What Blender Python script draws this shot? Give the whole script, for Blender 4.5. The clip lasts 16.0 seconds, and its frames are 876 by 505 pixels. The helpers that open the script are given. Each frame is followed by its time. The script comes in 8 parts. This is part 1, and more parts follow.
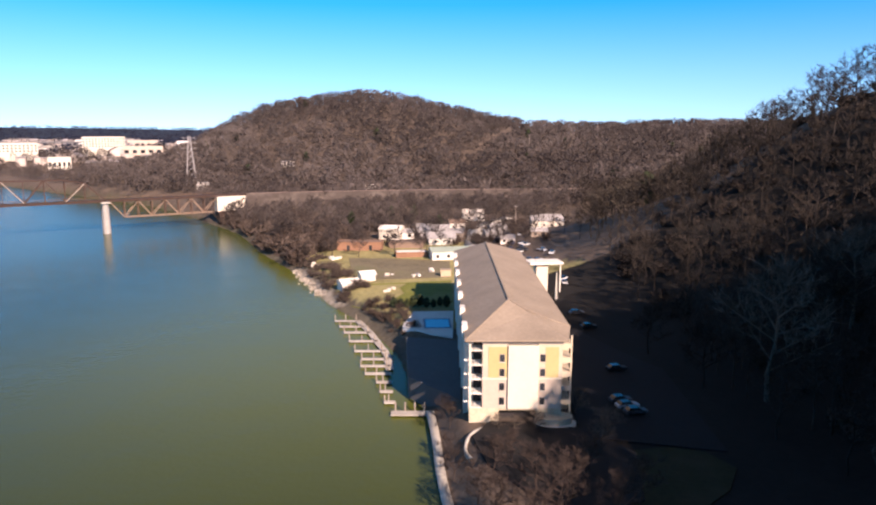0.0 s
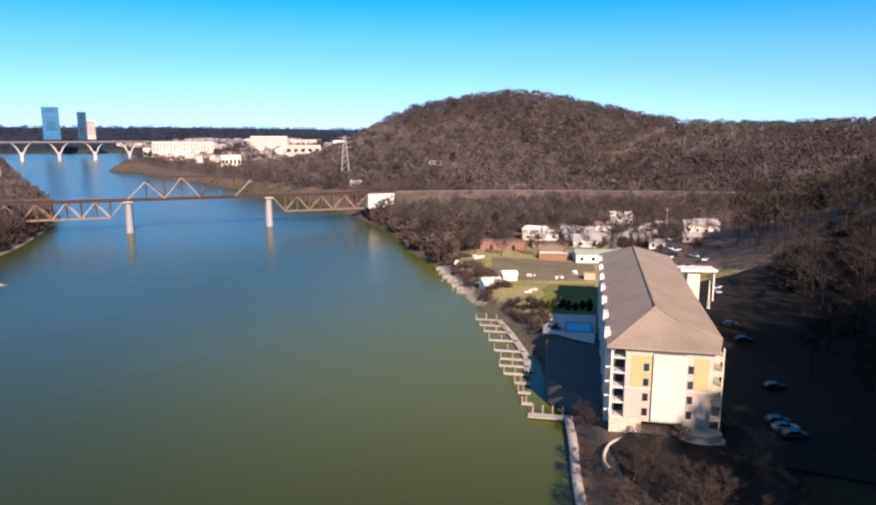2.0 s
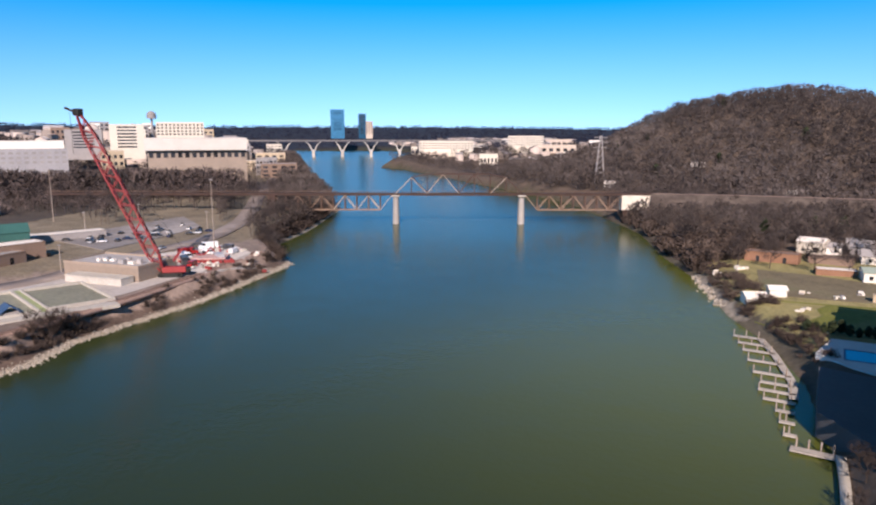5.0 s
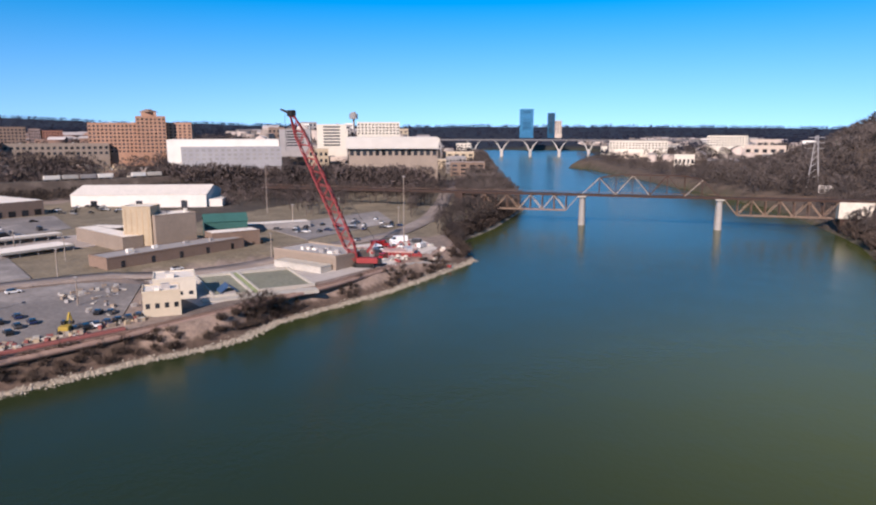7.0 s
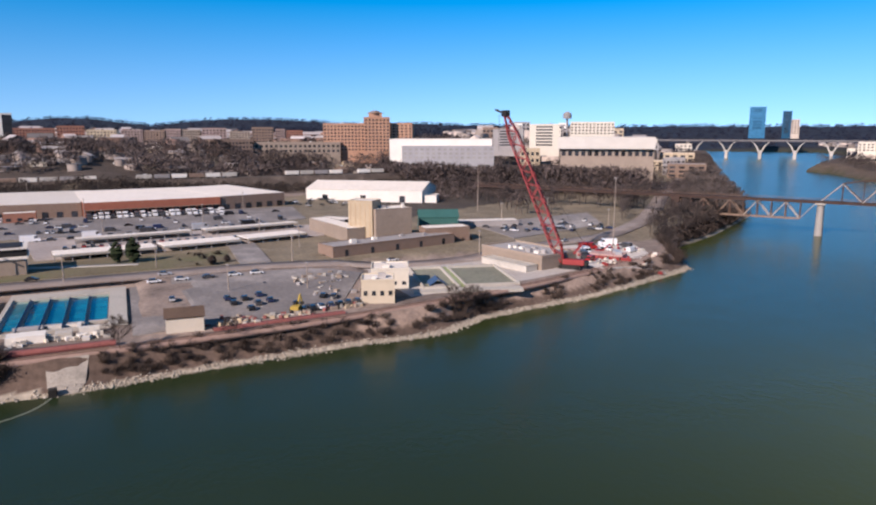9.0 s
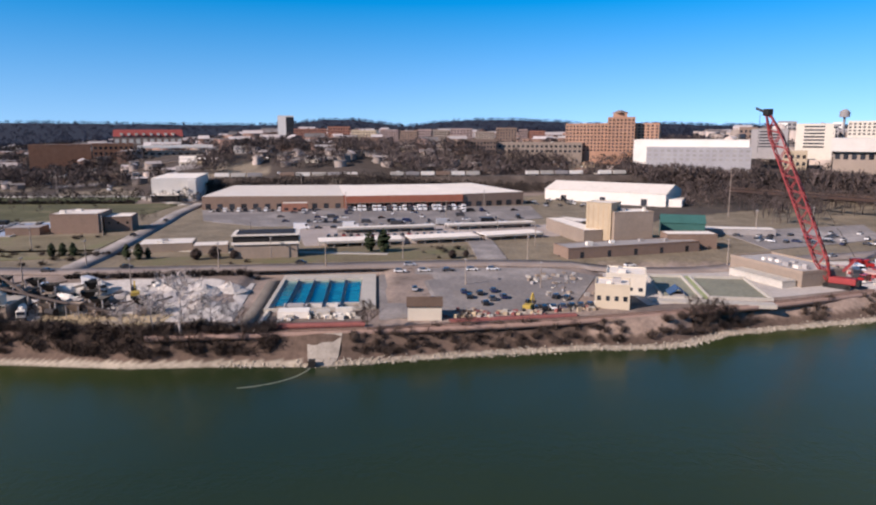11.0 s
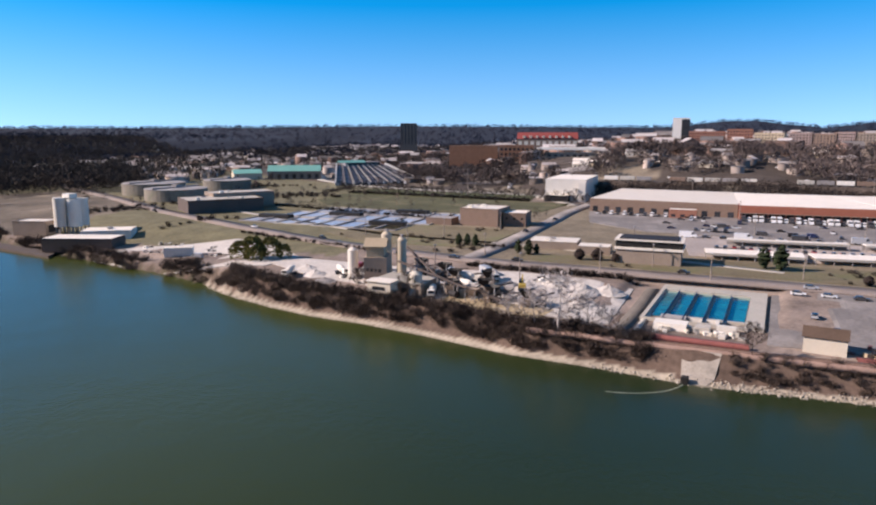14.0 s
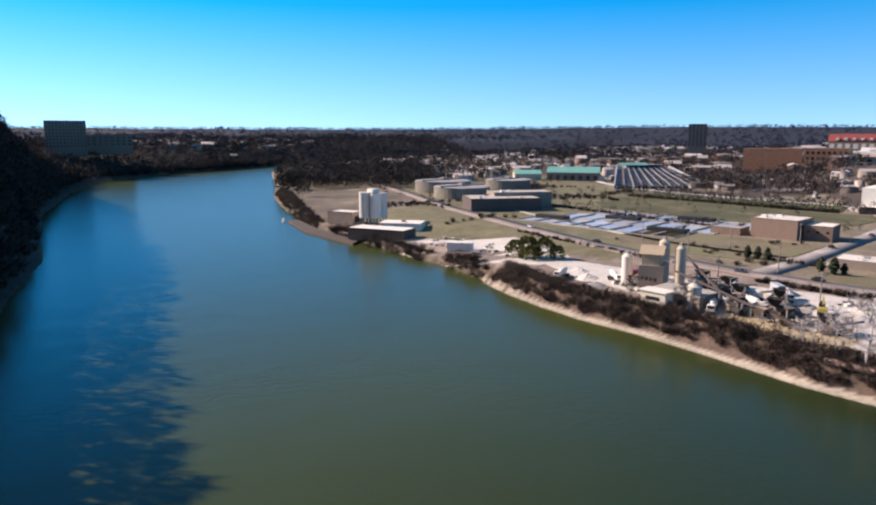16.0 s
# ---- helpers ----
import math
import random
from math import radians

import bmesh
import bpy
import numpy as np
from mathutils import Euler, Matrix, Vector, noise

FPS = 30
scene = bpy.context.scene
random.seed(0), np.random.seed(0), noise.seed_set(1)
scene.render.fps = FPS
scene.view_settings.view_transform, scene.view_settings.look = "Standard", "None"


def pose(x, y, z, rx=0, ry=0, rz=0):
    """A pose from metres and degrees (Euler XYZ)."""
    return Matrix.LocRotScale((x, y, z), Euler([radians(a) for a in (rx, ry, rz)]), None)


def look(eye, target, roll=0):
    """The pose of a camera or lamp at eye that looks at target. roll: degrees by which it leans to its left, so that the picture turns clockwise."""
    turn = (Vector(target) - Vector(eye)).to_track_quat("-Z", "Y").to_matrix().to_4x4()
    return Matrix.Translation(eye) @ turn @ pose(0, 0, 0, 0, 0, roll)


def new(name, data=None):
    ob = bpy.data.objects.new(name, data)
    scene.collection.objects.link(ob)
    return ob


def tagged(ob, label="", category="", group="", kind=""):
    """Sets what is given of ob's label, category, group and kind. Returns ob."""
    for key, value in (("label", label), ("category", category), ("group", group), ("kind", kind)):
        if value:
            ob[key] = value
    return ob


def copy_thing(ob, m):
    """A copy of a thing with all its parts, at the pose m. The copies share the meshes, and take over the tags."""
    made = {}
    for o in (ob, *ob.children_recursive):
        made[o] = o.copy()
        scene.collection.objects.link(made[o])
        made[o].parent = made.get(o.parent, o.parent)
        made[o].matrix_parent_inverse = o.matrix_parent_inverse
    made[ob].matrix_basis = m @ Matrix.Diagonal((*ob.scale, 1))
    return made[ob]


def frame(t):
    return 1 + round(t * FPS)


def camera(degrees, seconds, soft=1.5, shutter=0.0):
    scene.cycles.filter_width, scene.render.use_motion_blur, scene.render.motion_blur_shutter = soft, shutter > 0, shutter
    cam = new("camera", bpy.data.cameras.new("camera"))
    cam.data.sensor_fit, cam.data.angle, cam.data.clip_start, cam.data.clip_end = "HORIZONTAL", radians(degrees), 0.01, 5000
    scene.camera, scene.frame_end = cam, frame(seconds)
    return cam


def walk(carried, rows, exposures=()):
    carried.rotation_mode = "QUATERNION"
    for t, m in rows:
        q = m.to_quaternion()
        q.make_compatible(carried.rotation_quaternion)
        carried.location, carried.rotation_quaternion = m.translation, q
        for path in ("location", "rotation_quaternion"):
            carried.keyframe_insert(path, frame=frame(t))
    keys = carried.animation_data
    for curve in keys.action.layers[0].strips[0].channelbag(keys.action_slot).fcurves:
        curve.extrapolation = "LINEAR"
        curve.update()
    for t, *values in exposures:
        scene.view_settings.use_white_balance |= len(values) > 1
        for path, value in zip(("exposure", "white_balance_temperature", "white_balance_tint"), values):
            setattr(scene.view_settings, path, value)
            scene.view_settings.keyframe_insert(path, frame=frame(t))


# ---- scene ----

# The drone hovers 60 m over the water near the south bank, turns left and rises a little towards the end.
cam = camera(64.76, 16.0, soft=2.2)
EYE = 60.0
TURNS = [
    (0.0, 0.11, -9.89), (0.5, 3.08, -9.88), (1.0, 6.03, -9.88), (1.5, 8.98, -9.89), (2.0, 12.09, -9.90),
    (2.5, 15.26, -9.90), (3.0, 18.58, -9.91), (3.5, 22.00, -9.91), (4.0, 25.52, -9.91), (4.5, 29.12, -9.92),
    (5.0, 32.80, -9.92), (5.5, 36.58, -9.92), (6.0, 40.32, -9.93), (6.5, 44.18, -9.95), (7.0, 48.12, -9.97),
    (7.5, 52.28, -9.99), (8.0, 56.50, -10.00), (8.5, 60.77, -9.99), (9.0, 65.37, -9.98), (9.5, 70.12, -9.97),
    (10.0, 74.99, -9.96), (10.5, 79.96, -9.95), (11.0, 84.98, -9.97), (11.5, 90.01, -9.96), (12.0, 95.03, -9.93),
    (12.5, 100.14, -9.91), (13.0, 105.38, -9.88), (13.5, 110.81, -9.85), (14.0, 116.32, -9.81), (14.5, 121.90, -9.78),
    (15.0, 127.58, -9.74), (15.5, 133.28, -9.73), (16.0, 139.03, -9.74),
]
walk(cam, [(t, pose(0, 0, EYE + 2.0 * min(1.0, max(0.0, (t - 10.5) / 5.5)), 90 + pitch, 0, yaw)) for t, yaw, pitch in TURNS],
     [(0.0, 0.68, 6950, 29), (1.5, 0.58, 6750, 27), (3.0, 0.46, 6450, 24), (5.5, 0.16, 6150, 21), (7.5, 0.08, 6050, 21), (11.0, 0.12, 6150, 21), (13.5, 0.25, 6200, 21), (16.0, 0.48, 6400, 20)])

# ---- light ----
SUN = Vector((17.5, -33.0, 21.5)).normalized()
world = bpy.data.worlds.new("world")
scene.world = world
world.use_nodes = True
wn, wl = world.node_tree.nodes, world.node_tree.links
sky = wn.new("ShaderNodeTexSky")
sky.sky_type, sky.sun_disc = "NISHITA", False
sky.sun_elevation, sky.sun_rotation = math.asin(SUN.z), math.atan2(SUN.x, SUN.y)
sky.air_density, sky.dust_density, sky.ozone_density, sky.altitude = 1.0, 0.0, 2.0, 250
# the haze band of the sky model is lifted away: the air is clear and blue down to the ridges
way = wn.new("ShaderNodeTexCoord")
lift = wn.new("ShaderNodeVectorMath")
lift.operation, lift.inputs[1].default_value = "ADD", (0.0, 0.0, 0.15)
unit = wn.new("ShaderNodeVectorMath")
unit.operation = "NORMALIZE"
wl.new(way.outputs["Generated"], lift.inputs[0])
wl.new(lift.outputs[0], unit.inputs[0])
wl.new(unit.outputs[0], sky.inputs["Vector"])
hue = wn.new("ShaderNodeHueSaturation")
hue.inputs["Hue"].default_value = 0.492
# pale towards the horizon, deep azure above it, plain sky blue overhead
rise = wn.new("ShaderNodeSeparateXYZ")
deep = wn.new("ShaderNodeMapRange")
deep.inputs["From Min"].default_value, deep.inputs["From Max"].default_value = 0.0, 0.24
deep.inputs["To Min"].default_value, deep.inputs["To Max"].default_value = 1.2, 1.72
wl.new(way.outputs["Generated"], rise.inputs[0])
wl.new(rise.outputs["Z"], deep.inputs["Value"])
high = wn.new("ShaderNodeMapRange")
high.inputs["From Min"].default_value, high.inputs["From Max"].default_value = 0.26, 0.8
high.inputs["To Min"].default_value, high.inputs["To Max"].default_value = 1.0, 0.5
both = wn.new("ShaderNodeMath")
both.operation = "MULTIPLY"
wl.new(rise.outputs["Z"], high.inputs["Value"])
wl.new(deep.outputs[0], both.inputs[0])
wl.new(high.outputs[0], both.inputs[1])
wl.new(both.outputs[0], hue.inputs["Saturation"])
glow = wn.new("ShaderNodeMapRange")
glow.inputs["From Min"].default_value, glow.inputs["From Max"].default_value = 0.22, 0.8
glow.inputs["To Min"].default_value, glow.inputs["To Max"].default_value = 1.26, 0.5
wl.new(rise.outputs["Z"], glow.inputs["Value"])
wl.new(glow.outputs[0], hue.inputs["Value"])
wl.new(sky.outputs[0], hue.inputs["Color"])
wl.new(hue.outputs[0], wn["Background"].inputs["Color"])
wn["Background"].inputs["Strength"].default_value = 0.125
sun = new("sun", bpy.data.lights.new("sun", "SUN"))
sun.data.energy, sun.data.angle, sun.data.color = 5.9, radians(0.55), (1.0, 0.85, 0.69)
sun.matrix_world = look(SUN * 500, (0, 0, 0))

# ---- materials ----
MATS = {}


def nd(tree, kind, **values):
    node = tree.nodes.new(kind)
    for key, value in values.items():
        node.inputs[key].default_value = value
    return node


def mat(name, col, rough=0.85, var=0.25, scale=0.25, fine=2.5, bump=0.0, metal=0.0, rand=0.12, island=False, stain=None, attr="", tone=False):
    """A surface whose colour varies at two scales, from piece to piece, and with stains of another colour; tone: from plant to plant."""
    if name in MATS:
        return MATS[name]
    m = bpy.data.materials.new(name)
    m.use_nodes = True
    t = m.node_tree
    b = t.nodes["Principled BSDF"]
    b.inputs["Roughness"].default_value, b.inputs["Metallic"].default_value = rough, metal
    b.inputs["Specular IOR Level"].default_value = 0.3
    geo = nd(t, "ShaderNodeNewGeometry")
    big = nd(t, "ShaderNodeTexNoise", Scale=scale, Detail=4.0, Roughness=0.6)
    small = nd(t, "ShaderNodeTexNoise", Scale=fine, Detail=5.0, Roughness=0.65)
    for n in (big, small):
        t.links.new(geo.outputs["Position"], n.inputs["Vector"])
    add = nd(t, "ShaderNodeMath")
    add.operation = "ADD"
    t.links.new(big.outputs["Fac"], add.inputs[0])
    t.links.new(small.outputs["Fac"], add.inputs[1])
    rng = nd(t, "ShaderNodeMapRange", **{"From Min": 0.65, "From Max": 1.35, "To Min": 1 - var, "To Max": 1 + var})
    t.links.new(add.outputs[0], rng.inputs["Value"])
    info = nd(t, "ShaderNodeObjectInfo")
    rr = nd(t, "ShaderNodeMapRange", **{"To Min": 1 - rand, "To Max": 1 + rand})
    t.links.new(geo.outputs["Random Per Island"] if island else info.outputs["Random"], rr.inputs["Value"])
    mul = nd(t, "ShaderNodeMath")
    mul.operation = "MULTIPLY"
    t.links.new(rng.outputs[0], mul.inputs[0])
    t.links.new(rr.outputs[0], mul.inputs[1])
    base = nd(t, "ShaderNodeMix")
    base.data_type = "RGBA"
    base.inputs["A"].default_value = (*col, 1)
    base.inputs["B"].default_value = (*(stain or col), 1)
    if attr:
        a = nd(t, "ShaderNodeVertexColor")
        a.layer_name = attr
        t.links.new(a.outputs["Color"], base.inputs["A"])
        base.inputs["Factor"].default_value = 0.0
    elif tone:
        a = nd(t, "ShaderNodeAttribute")
        a.attribute_name = "tone"
        t.links.new(a.outputs["Fac"], base.inputs["Factor"])
    else:
        sr = nd(t, "ShaderNodeMapRange", **{"From Min": 0.5, "From Max": 0.68, "To Max": 0.8})
        t.links.new(big.outputs["Fac"], sr.inputs["Value"])
        t.links.new(sr.outputs[0], base.inputs["Factor"])
    vm = nd(t, "ShaderNodeVectorMath")
    vm.operation = "SCALE"
    t.links.new(base.outputs["Result"], vm.inputs[0])
    t.links.new(mul.outputs[0], vm.inputs["Scale"])
    t.links.new(vm.outputs[0], b.inputs["Base Color"])
    if bump:
        bp = nd(t, "ShaderNodeBump", Strength=bump, Distance=0.3)
        t.links.new(add.outputs[0], bp.inputs["Height"])
        t.links.new(bp.outputs[0], b.inputs["Normal"])
    MATS[name] = m
    return m


def glass(name, col, rough=0.12):
    m = mat(name, col, rough, var=0.3, scale=0.15, rand=0.5)
    m.node_tree.nodes["Principled BSDF"].inputs["Specular IOR Level"].default_value = 0.6
    return m


GROUND = mat("ground", (0.2, 0.17, 0.12), 0.95, 0.45, 0.08, 0.7, attr="zone")
ASPHALT = mat("asphalt", (0.26, 0.216, 0.192), 0.9, 0.25, 0.06, 1.2, stain=(0.33, 0.28, 0.245))
LOT = mat("lot_asphalt", (0.235, 0.215, 0.205), 0.9, 0.3, 0.05, 0.8, stain=(0.33, 0.3, 0.28))
# asphalt with the hill's deep shade put into its colour
SHADELOT = mat("shade_dark_asphalt", (0.013, 0.012, 0.013), 0.9, 0.25, 0.08, 1.2)
CONCRETE = mat("concrete", (0.46, 0.43, 0.38), 0.85, 0.25, 0.12, 1.5, stain=(0.36, 0.33, 0.28))
PALE = mat("pale_gravel", (0.57, 0.53, 0.485), 0.95, 0.35, 0.06, 0.9, stain=(0.4, 0.36, 0.32), bump=0.3)
DRY = mat("dry_grass", (0.185, 0.155, 0.095), 0.95, 0.45, 0.05, 1.0, stain=(0.11, 0.115, 0.052))
LAWN = mat("lawn", (0.17, 0.18, 0.035), 0.95, 0.35, 0.07, 1.2, stain=(0.23, 0.19, 0.075))
ROCK = mat("rip_rap", (0.36, 0.32, 0.265), 0.9, 0.3, 0.3, 2.0, rand=0.25, island=True)
# bark and twigs with the slope's shade put into the colour
SHADEBARK = mat("shade_dark_bark", (0.02, 0.016, 0.013), 0.95, 0.3, 0.1, 2.0, rand=0.25, island=True, stain=(0.055, 0.043, 0.035), tone=True)
PALEBARK = mat("pale_bark", (0.43, 0.39, 0.37), 0.95, 0.25, 0.3, 2.0, rand=0.3, island=True)
WOODS = mat("winter_twigs", (0.048, 0.038, 0.035), 0.95, 0.45, 0.012, 0.06, rand=0.15, island=True, stain=(0.14, 0.115, 0.103), tone=True)
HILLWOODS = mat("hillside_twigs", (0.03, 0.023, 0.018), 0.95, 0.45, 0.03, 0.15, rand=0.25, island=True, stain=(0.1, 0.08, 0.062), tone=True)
# dark trees' own tone, plus painted shade on the south slope and bluff
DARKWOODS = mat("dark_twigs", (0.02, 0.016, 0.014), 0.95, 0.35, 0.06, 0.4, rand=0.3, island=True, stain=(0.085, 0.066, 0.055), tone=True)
BELTWOODS = mat("grey_brown_twigs", (0.034, 0.027, 0.026), 0.95, 0.35, 0.03, 0.3, rand=0.3, island=True, stain=(0.155, 0.12, 0.108), tone=True)
SHRUBS = mat("shrub_twigs", (0.05, 0.036, 0.03), 0.95, 0.35, 0.07, 0.5, rand=0.3, island=True, stain=(0.12, 0.09, 0.072), tone=True)
# aerial haze is put into this colour: navy rather than brown twigs
HAZEWOODS = mat("haze_blue_woods", (0.009, 0.013, 0.028), 0.95, 0.25, 0.004, 0.02, rand=0.15, island=True, stain=(0.022, 0.024, 0.04), tone=True)
PINE = mat("evergreen", (0.028, 0.04, 0.016), 0.9, 0.4, 0.2, 2.0, rand=0.4, island=True)
OLIVE = mat("olive_leaves", (0.13, 0.125, 0.035), 0.9, 0.4, 0.2, 2.0, rand=0.45, island=True)
CREAM = mat("cream_stucco", (0.55, 0.475, 0.36), 0.85, 0.08, 0.2, 2.0, rand=0.0)
IVORY = mat("ivory_stucco", (0.64, 0.58, 0.48), 0.85, 0.08, 0.2, 2.0, rand=0.0)
YELLOW = mat("yellow_stucco", (0.5, 0.395, 0.19), 0.85, 0.08, 0.2, 2.0, rand=0.0)
BLUSH = mat("blush_stucco", (0.52, 0.43, 0.35), 0.85, 0.1, 0.3, 2.0, rand=0.0)
STONE = mat("tan_stone", (0.52, 0.44, 0.32), 0.85, 0.25, 0.5, 3.0, bump=0.3)
SHINGLE = mat("grey_shingles", (0.29, 0.235, 0.18), 0.9, 0.22, 0.12, 1.5, rand=0.06)
WHITE = mat("white_paint", (0.74, 0.7, 0.63), 0.6, 0.1, 0.1, 1.0)
WHITEROOF = mat("white_roofing", (0.8, 0.735, 0.65), 0.7, 0.14, 0.05, 0.5, stain=(0.66, 0.6, 0.52))
GREYROOF = mat("grey_roofing", (0.36, 0.34, 0.33), 0.85, 0.25, 0.06, 0.6, stain=(0.27, 0.25, 0.24))
GREYWALL = mat("grey_wall", (0.3, 0.28, 0.27), 0.85, 0.15, 0.1, 1.0)
TAN = mat("tan_panel", (0.46, 0.37, 0.255), 0.8, 0.12, 0.15, 1.0)
TAUPE = mat("taupe_wall", (0.3, 0.24, 0.19), 0.85, 0.15, 0.1, 1.0)
BRICK = mat("red_brick", (0.3, 0.14, 0.095), 0.9, 0.2, 0.2, 2.0, stain=(0.25, 0.12, 0.085))
BROWNBRICK = mat("brown_brick", (0.235, 0.165, 0.125), 0.9, 0.2, 0.2, 2.0, stain=(0.19, 0.13, 0.1))
MAUVE = mat("mauve_brick", (0.3, 0.22, 0.195), 0.9, 0.2, 0.1, 1.0)
ORANGE = mat("orange_brick", (0.38, 0.22, 0.145), 0.9, 0.15, 0.1, 1.0)
RUST = mat("rusty_steel", (0.13, 0.08, 0.058), 0.85, 0.35, 0.3, 2.0, stain=(0.18, 0.11, 0.07))
STEELPALE = mat("weathered_steel", (0.33, 0.28, 0.235), 0.7, 0.25, 0.3, 2.0, stain=(0.22, 0.15, 0.11))
TANSTEEL = mat("tan_rusted_steel", (0.235, 0.165, 0.12), 0.8, 0.3, 0.3, 2.0, stain=(0.16, 0.1, 0.07))
PIERSTONE = mat("pier_stone", (0.37, 0.345, 0.32), 0.9, 0.3, 0.2, 1.5, stain=(0.26, 0.23, 0.2))
DECKRUST = mat("dark_rust", (0.062, 0.038, 0.03), 0.9, 0.3, 0.3, 2.0)
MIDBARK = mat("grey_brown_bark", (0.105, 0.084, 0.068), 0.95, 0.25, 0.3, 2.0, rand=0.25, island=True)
# lawn colour darkened to hold the slope's shade
SHADELAWN = mat("shade_dark_lawn", (0.022, 0.024, 0.008), 0.95, 0.4, 0.1, 1.0, stain=(0.03, 0.025, 0.012))
CRANERED = mat("red_paint", (0.27, 0.04, 0.04), 0.55, 0.2, 0.4, 2.0)
REDROOF = mat("red_roof", (0.25, 0.06, 0.05), 0.7, 0.15, 0.1, 1.0)
TEAL = mat("teal_metal", (0.045, 0.13, 0.115), 0.5, 0.2, 0.1, 1.0)
MINT = mat("mint_roof", (0.18, 0.42, 0.36), 0.6, 0.15, 0.1, 1.0)
BLACK = mat("black_metal", (0.02, 0.019, 0.018), 0.6, 0.3, 0.3, 2.0)
# near-black puts the unlit inside into openings and recesses; also some dark parts
DARK = mat("dark_opening", (0.025, 0.023, 0.025), 0.7, 0.3, 0.3, 2.0)
RAILBED = mat("rusty_ballast", (0.33, 0.23, 0.19), 0.95, 0.3, 0.2, 1.5, stain=(0.24, 0.16, 0.13))
REDBED = mat("red_clay", (0.26, 0.095, 0.085), 0.95, 0.25, 0.2, 1.5)
TANKBLUE = mat("treatment_water", (0.006, 0.12, 0.17), 0.15, 0.3, 0.08, 1.0, stain=(0.01, 0.17, 0.22))
POOLBLUE = mat("pool_water", (0.03, 0.22, 0.42), 0.08, 0.15, 0.2, 1.0)
BASIN = mat("grey_basin_water", (0.5, 0.53, 0.6), 0.25, 0.35, 0.05, 0.5, stain=(0.24, 0.27, 0.34))
SLUDGE = mat("algae_basin", (0.25, 0.25, 0.19), 0.8, 0.3, 0.1, 0.8, stain=(0.2, 0.22, 0.15))
PANE = glass("window_glass", (0.03, 0.033, 0.04))
BLUEPANE = glass("blue_glass", (0.03, 0.11, 0.2), 0.15)
YELLOWPAINT = mat("yellow_paint", (0.42, 0.3, 0.06), 0.5, 0.1)
BLUEPAINT = mat("blue_paint", (0.05, 0.1, 0.2), 0.5, 0.15)
TYRE = mat("tyre", (0.02, 0.02, 0.02), 0.9, 0.2)
TIMBER = mat("grey_timber", (0.42, 0.38, 0.33), 0.9, 0.25, 0.3, 2.0)
FOAM = mat("foam", (0.2, 0.22, 0.17), 0.6, 0.3, 0.5, 2.0)
CARS = [mat("car_" + n, c, 0.3, 0.05, rand=0.1) for n, c in (("white", (0.75, 0.75, 0.75)), ("black", (0.02, 0.02, 0.022)), ("silver", (0.42, 0.43, 0.45)),
        ("navy", (0.02, 0.03, 0.08)), ("charcoal", (0.06, 0.06, 0.065)), ("red", (0.3, 0.02, 0.02)))]

# the river: sunlit silt under a rippled surface
WATER = bpy.data.materials.new("river_water")
WATER.use_nodes = True
wt = WATER.node_tree
wb = wt.nodes["Principled BSDF"]
wb.inputs["Roughness"].default_value, wb.inputs["IOR"].default_value = 0.22, 1.33
wb.inputs["Specular IOR Level"].default_value = 0.34
wg = nd(wt, "ShaderNodeNewGeometry")
w1 = nd(wt, "ShaderNodeTexNoise", Scale=0.006, Detail=3.0)
w2 = nd(wt, "ShaderNodeTexNoise", Scale=0.5, Detail=4.0, Roughness=0.6)
w3 = nd(wt, "ShaderNodeTexNoise", Scale=0.06, Detail=3.0)
for n in (w1, w2, w3):
    wt.links.new(wg.outputs["Position"], n.inputs["Vector"])
wm = nd(wt, "ShaderNodeMix")
wm.data_type = "RGBA"
wm.inputs["A"].default_value, wm.inputs["B"].default_value = (0.008, 0.021, 0.012, 1), (0.138, 0.15, 0.02, 1)
# sunlit brightness painted in: lighter along south bank and downstream, dark off the plant
wx = nd(wt, "ShaderNodeSeparateXYZ")
wt.links.new(wg.outputs["Position"], wx.inputs[0])
up_ = nd(wt, "ShaderNodeMapRange", **{"From Min": 40.0, "From Max": 190.0, "To Min": 0.0, "To Max": 0.66})
dn_ = nd(wt, "ShaderNodeMapRange", **{"From Min": -150.0, "From Max": -20.0, "To Min": 0.22, "To Max": 0.0})
off_ = nd(wt, "ShaderNodeMapRange", **{"From Min": -150.0, "From Max": -30.0, "To Min": 0.3, "To Max": 1.0})
for n, o in ((up_, "Y"), (dn_, "Y"), (off_, "X")):
    n.interpolation_type = "SMOOTHSTEP"
    wt.links.new(wx.outputs[o], n.inputs["Value"])
wu = nd(wt, "ShaderNodeMath")
wu.operation = "MULTIPLY"
wt.links.new(up_.outputs[0], wu.inputs[0])
wt.links.new(off_.outputs[0], wu.inputs[1])
wv = nd(wt, "ShaderNodeMath")
wv.operation = "ADD"
wt.links.new(wu.outputs[0], wv.inputs[0])
wt.links.new(dn_.outputs[0], wv.inputs[1])
ww_ = nd(wt, "ShaderNodeMath")
ww_.operation = "MULTIPLY_ADD"
ww_.inputs[1].default_value = 0.2
wt.links.new(w1.outputs["Fac"], ww_.inputs[0])
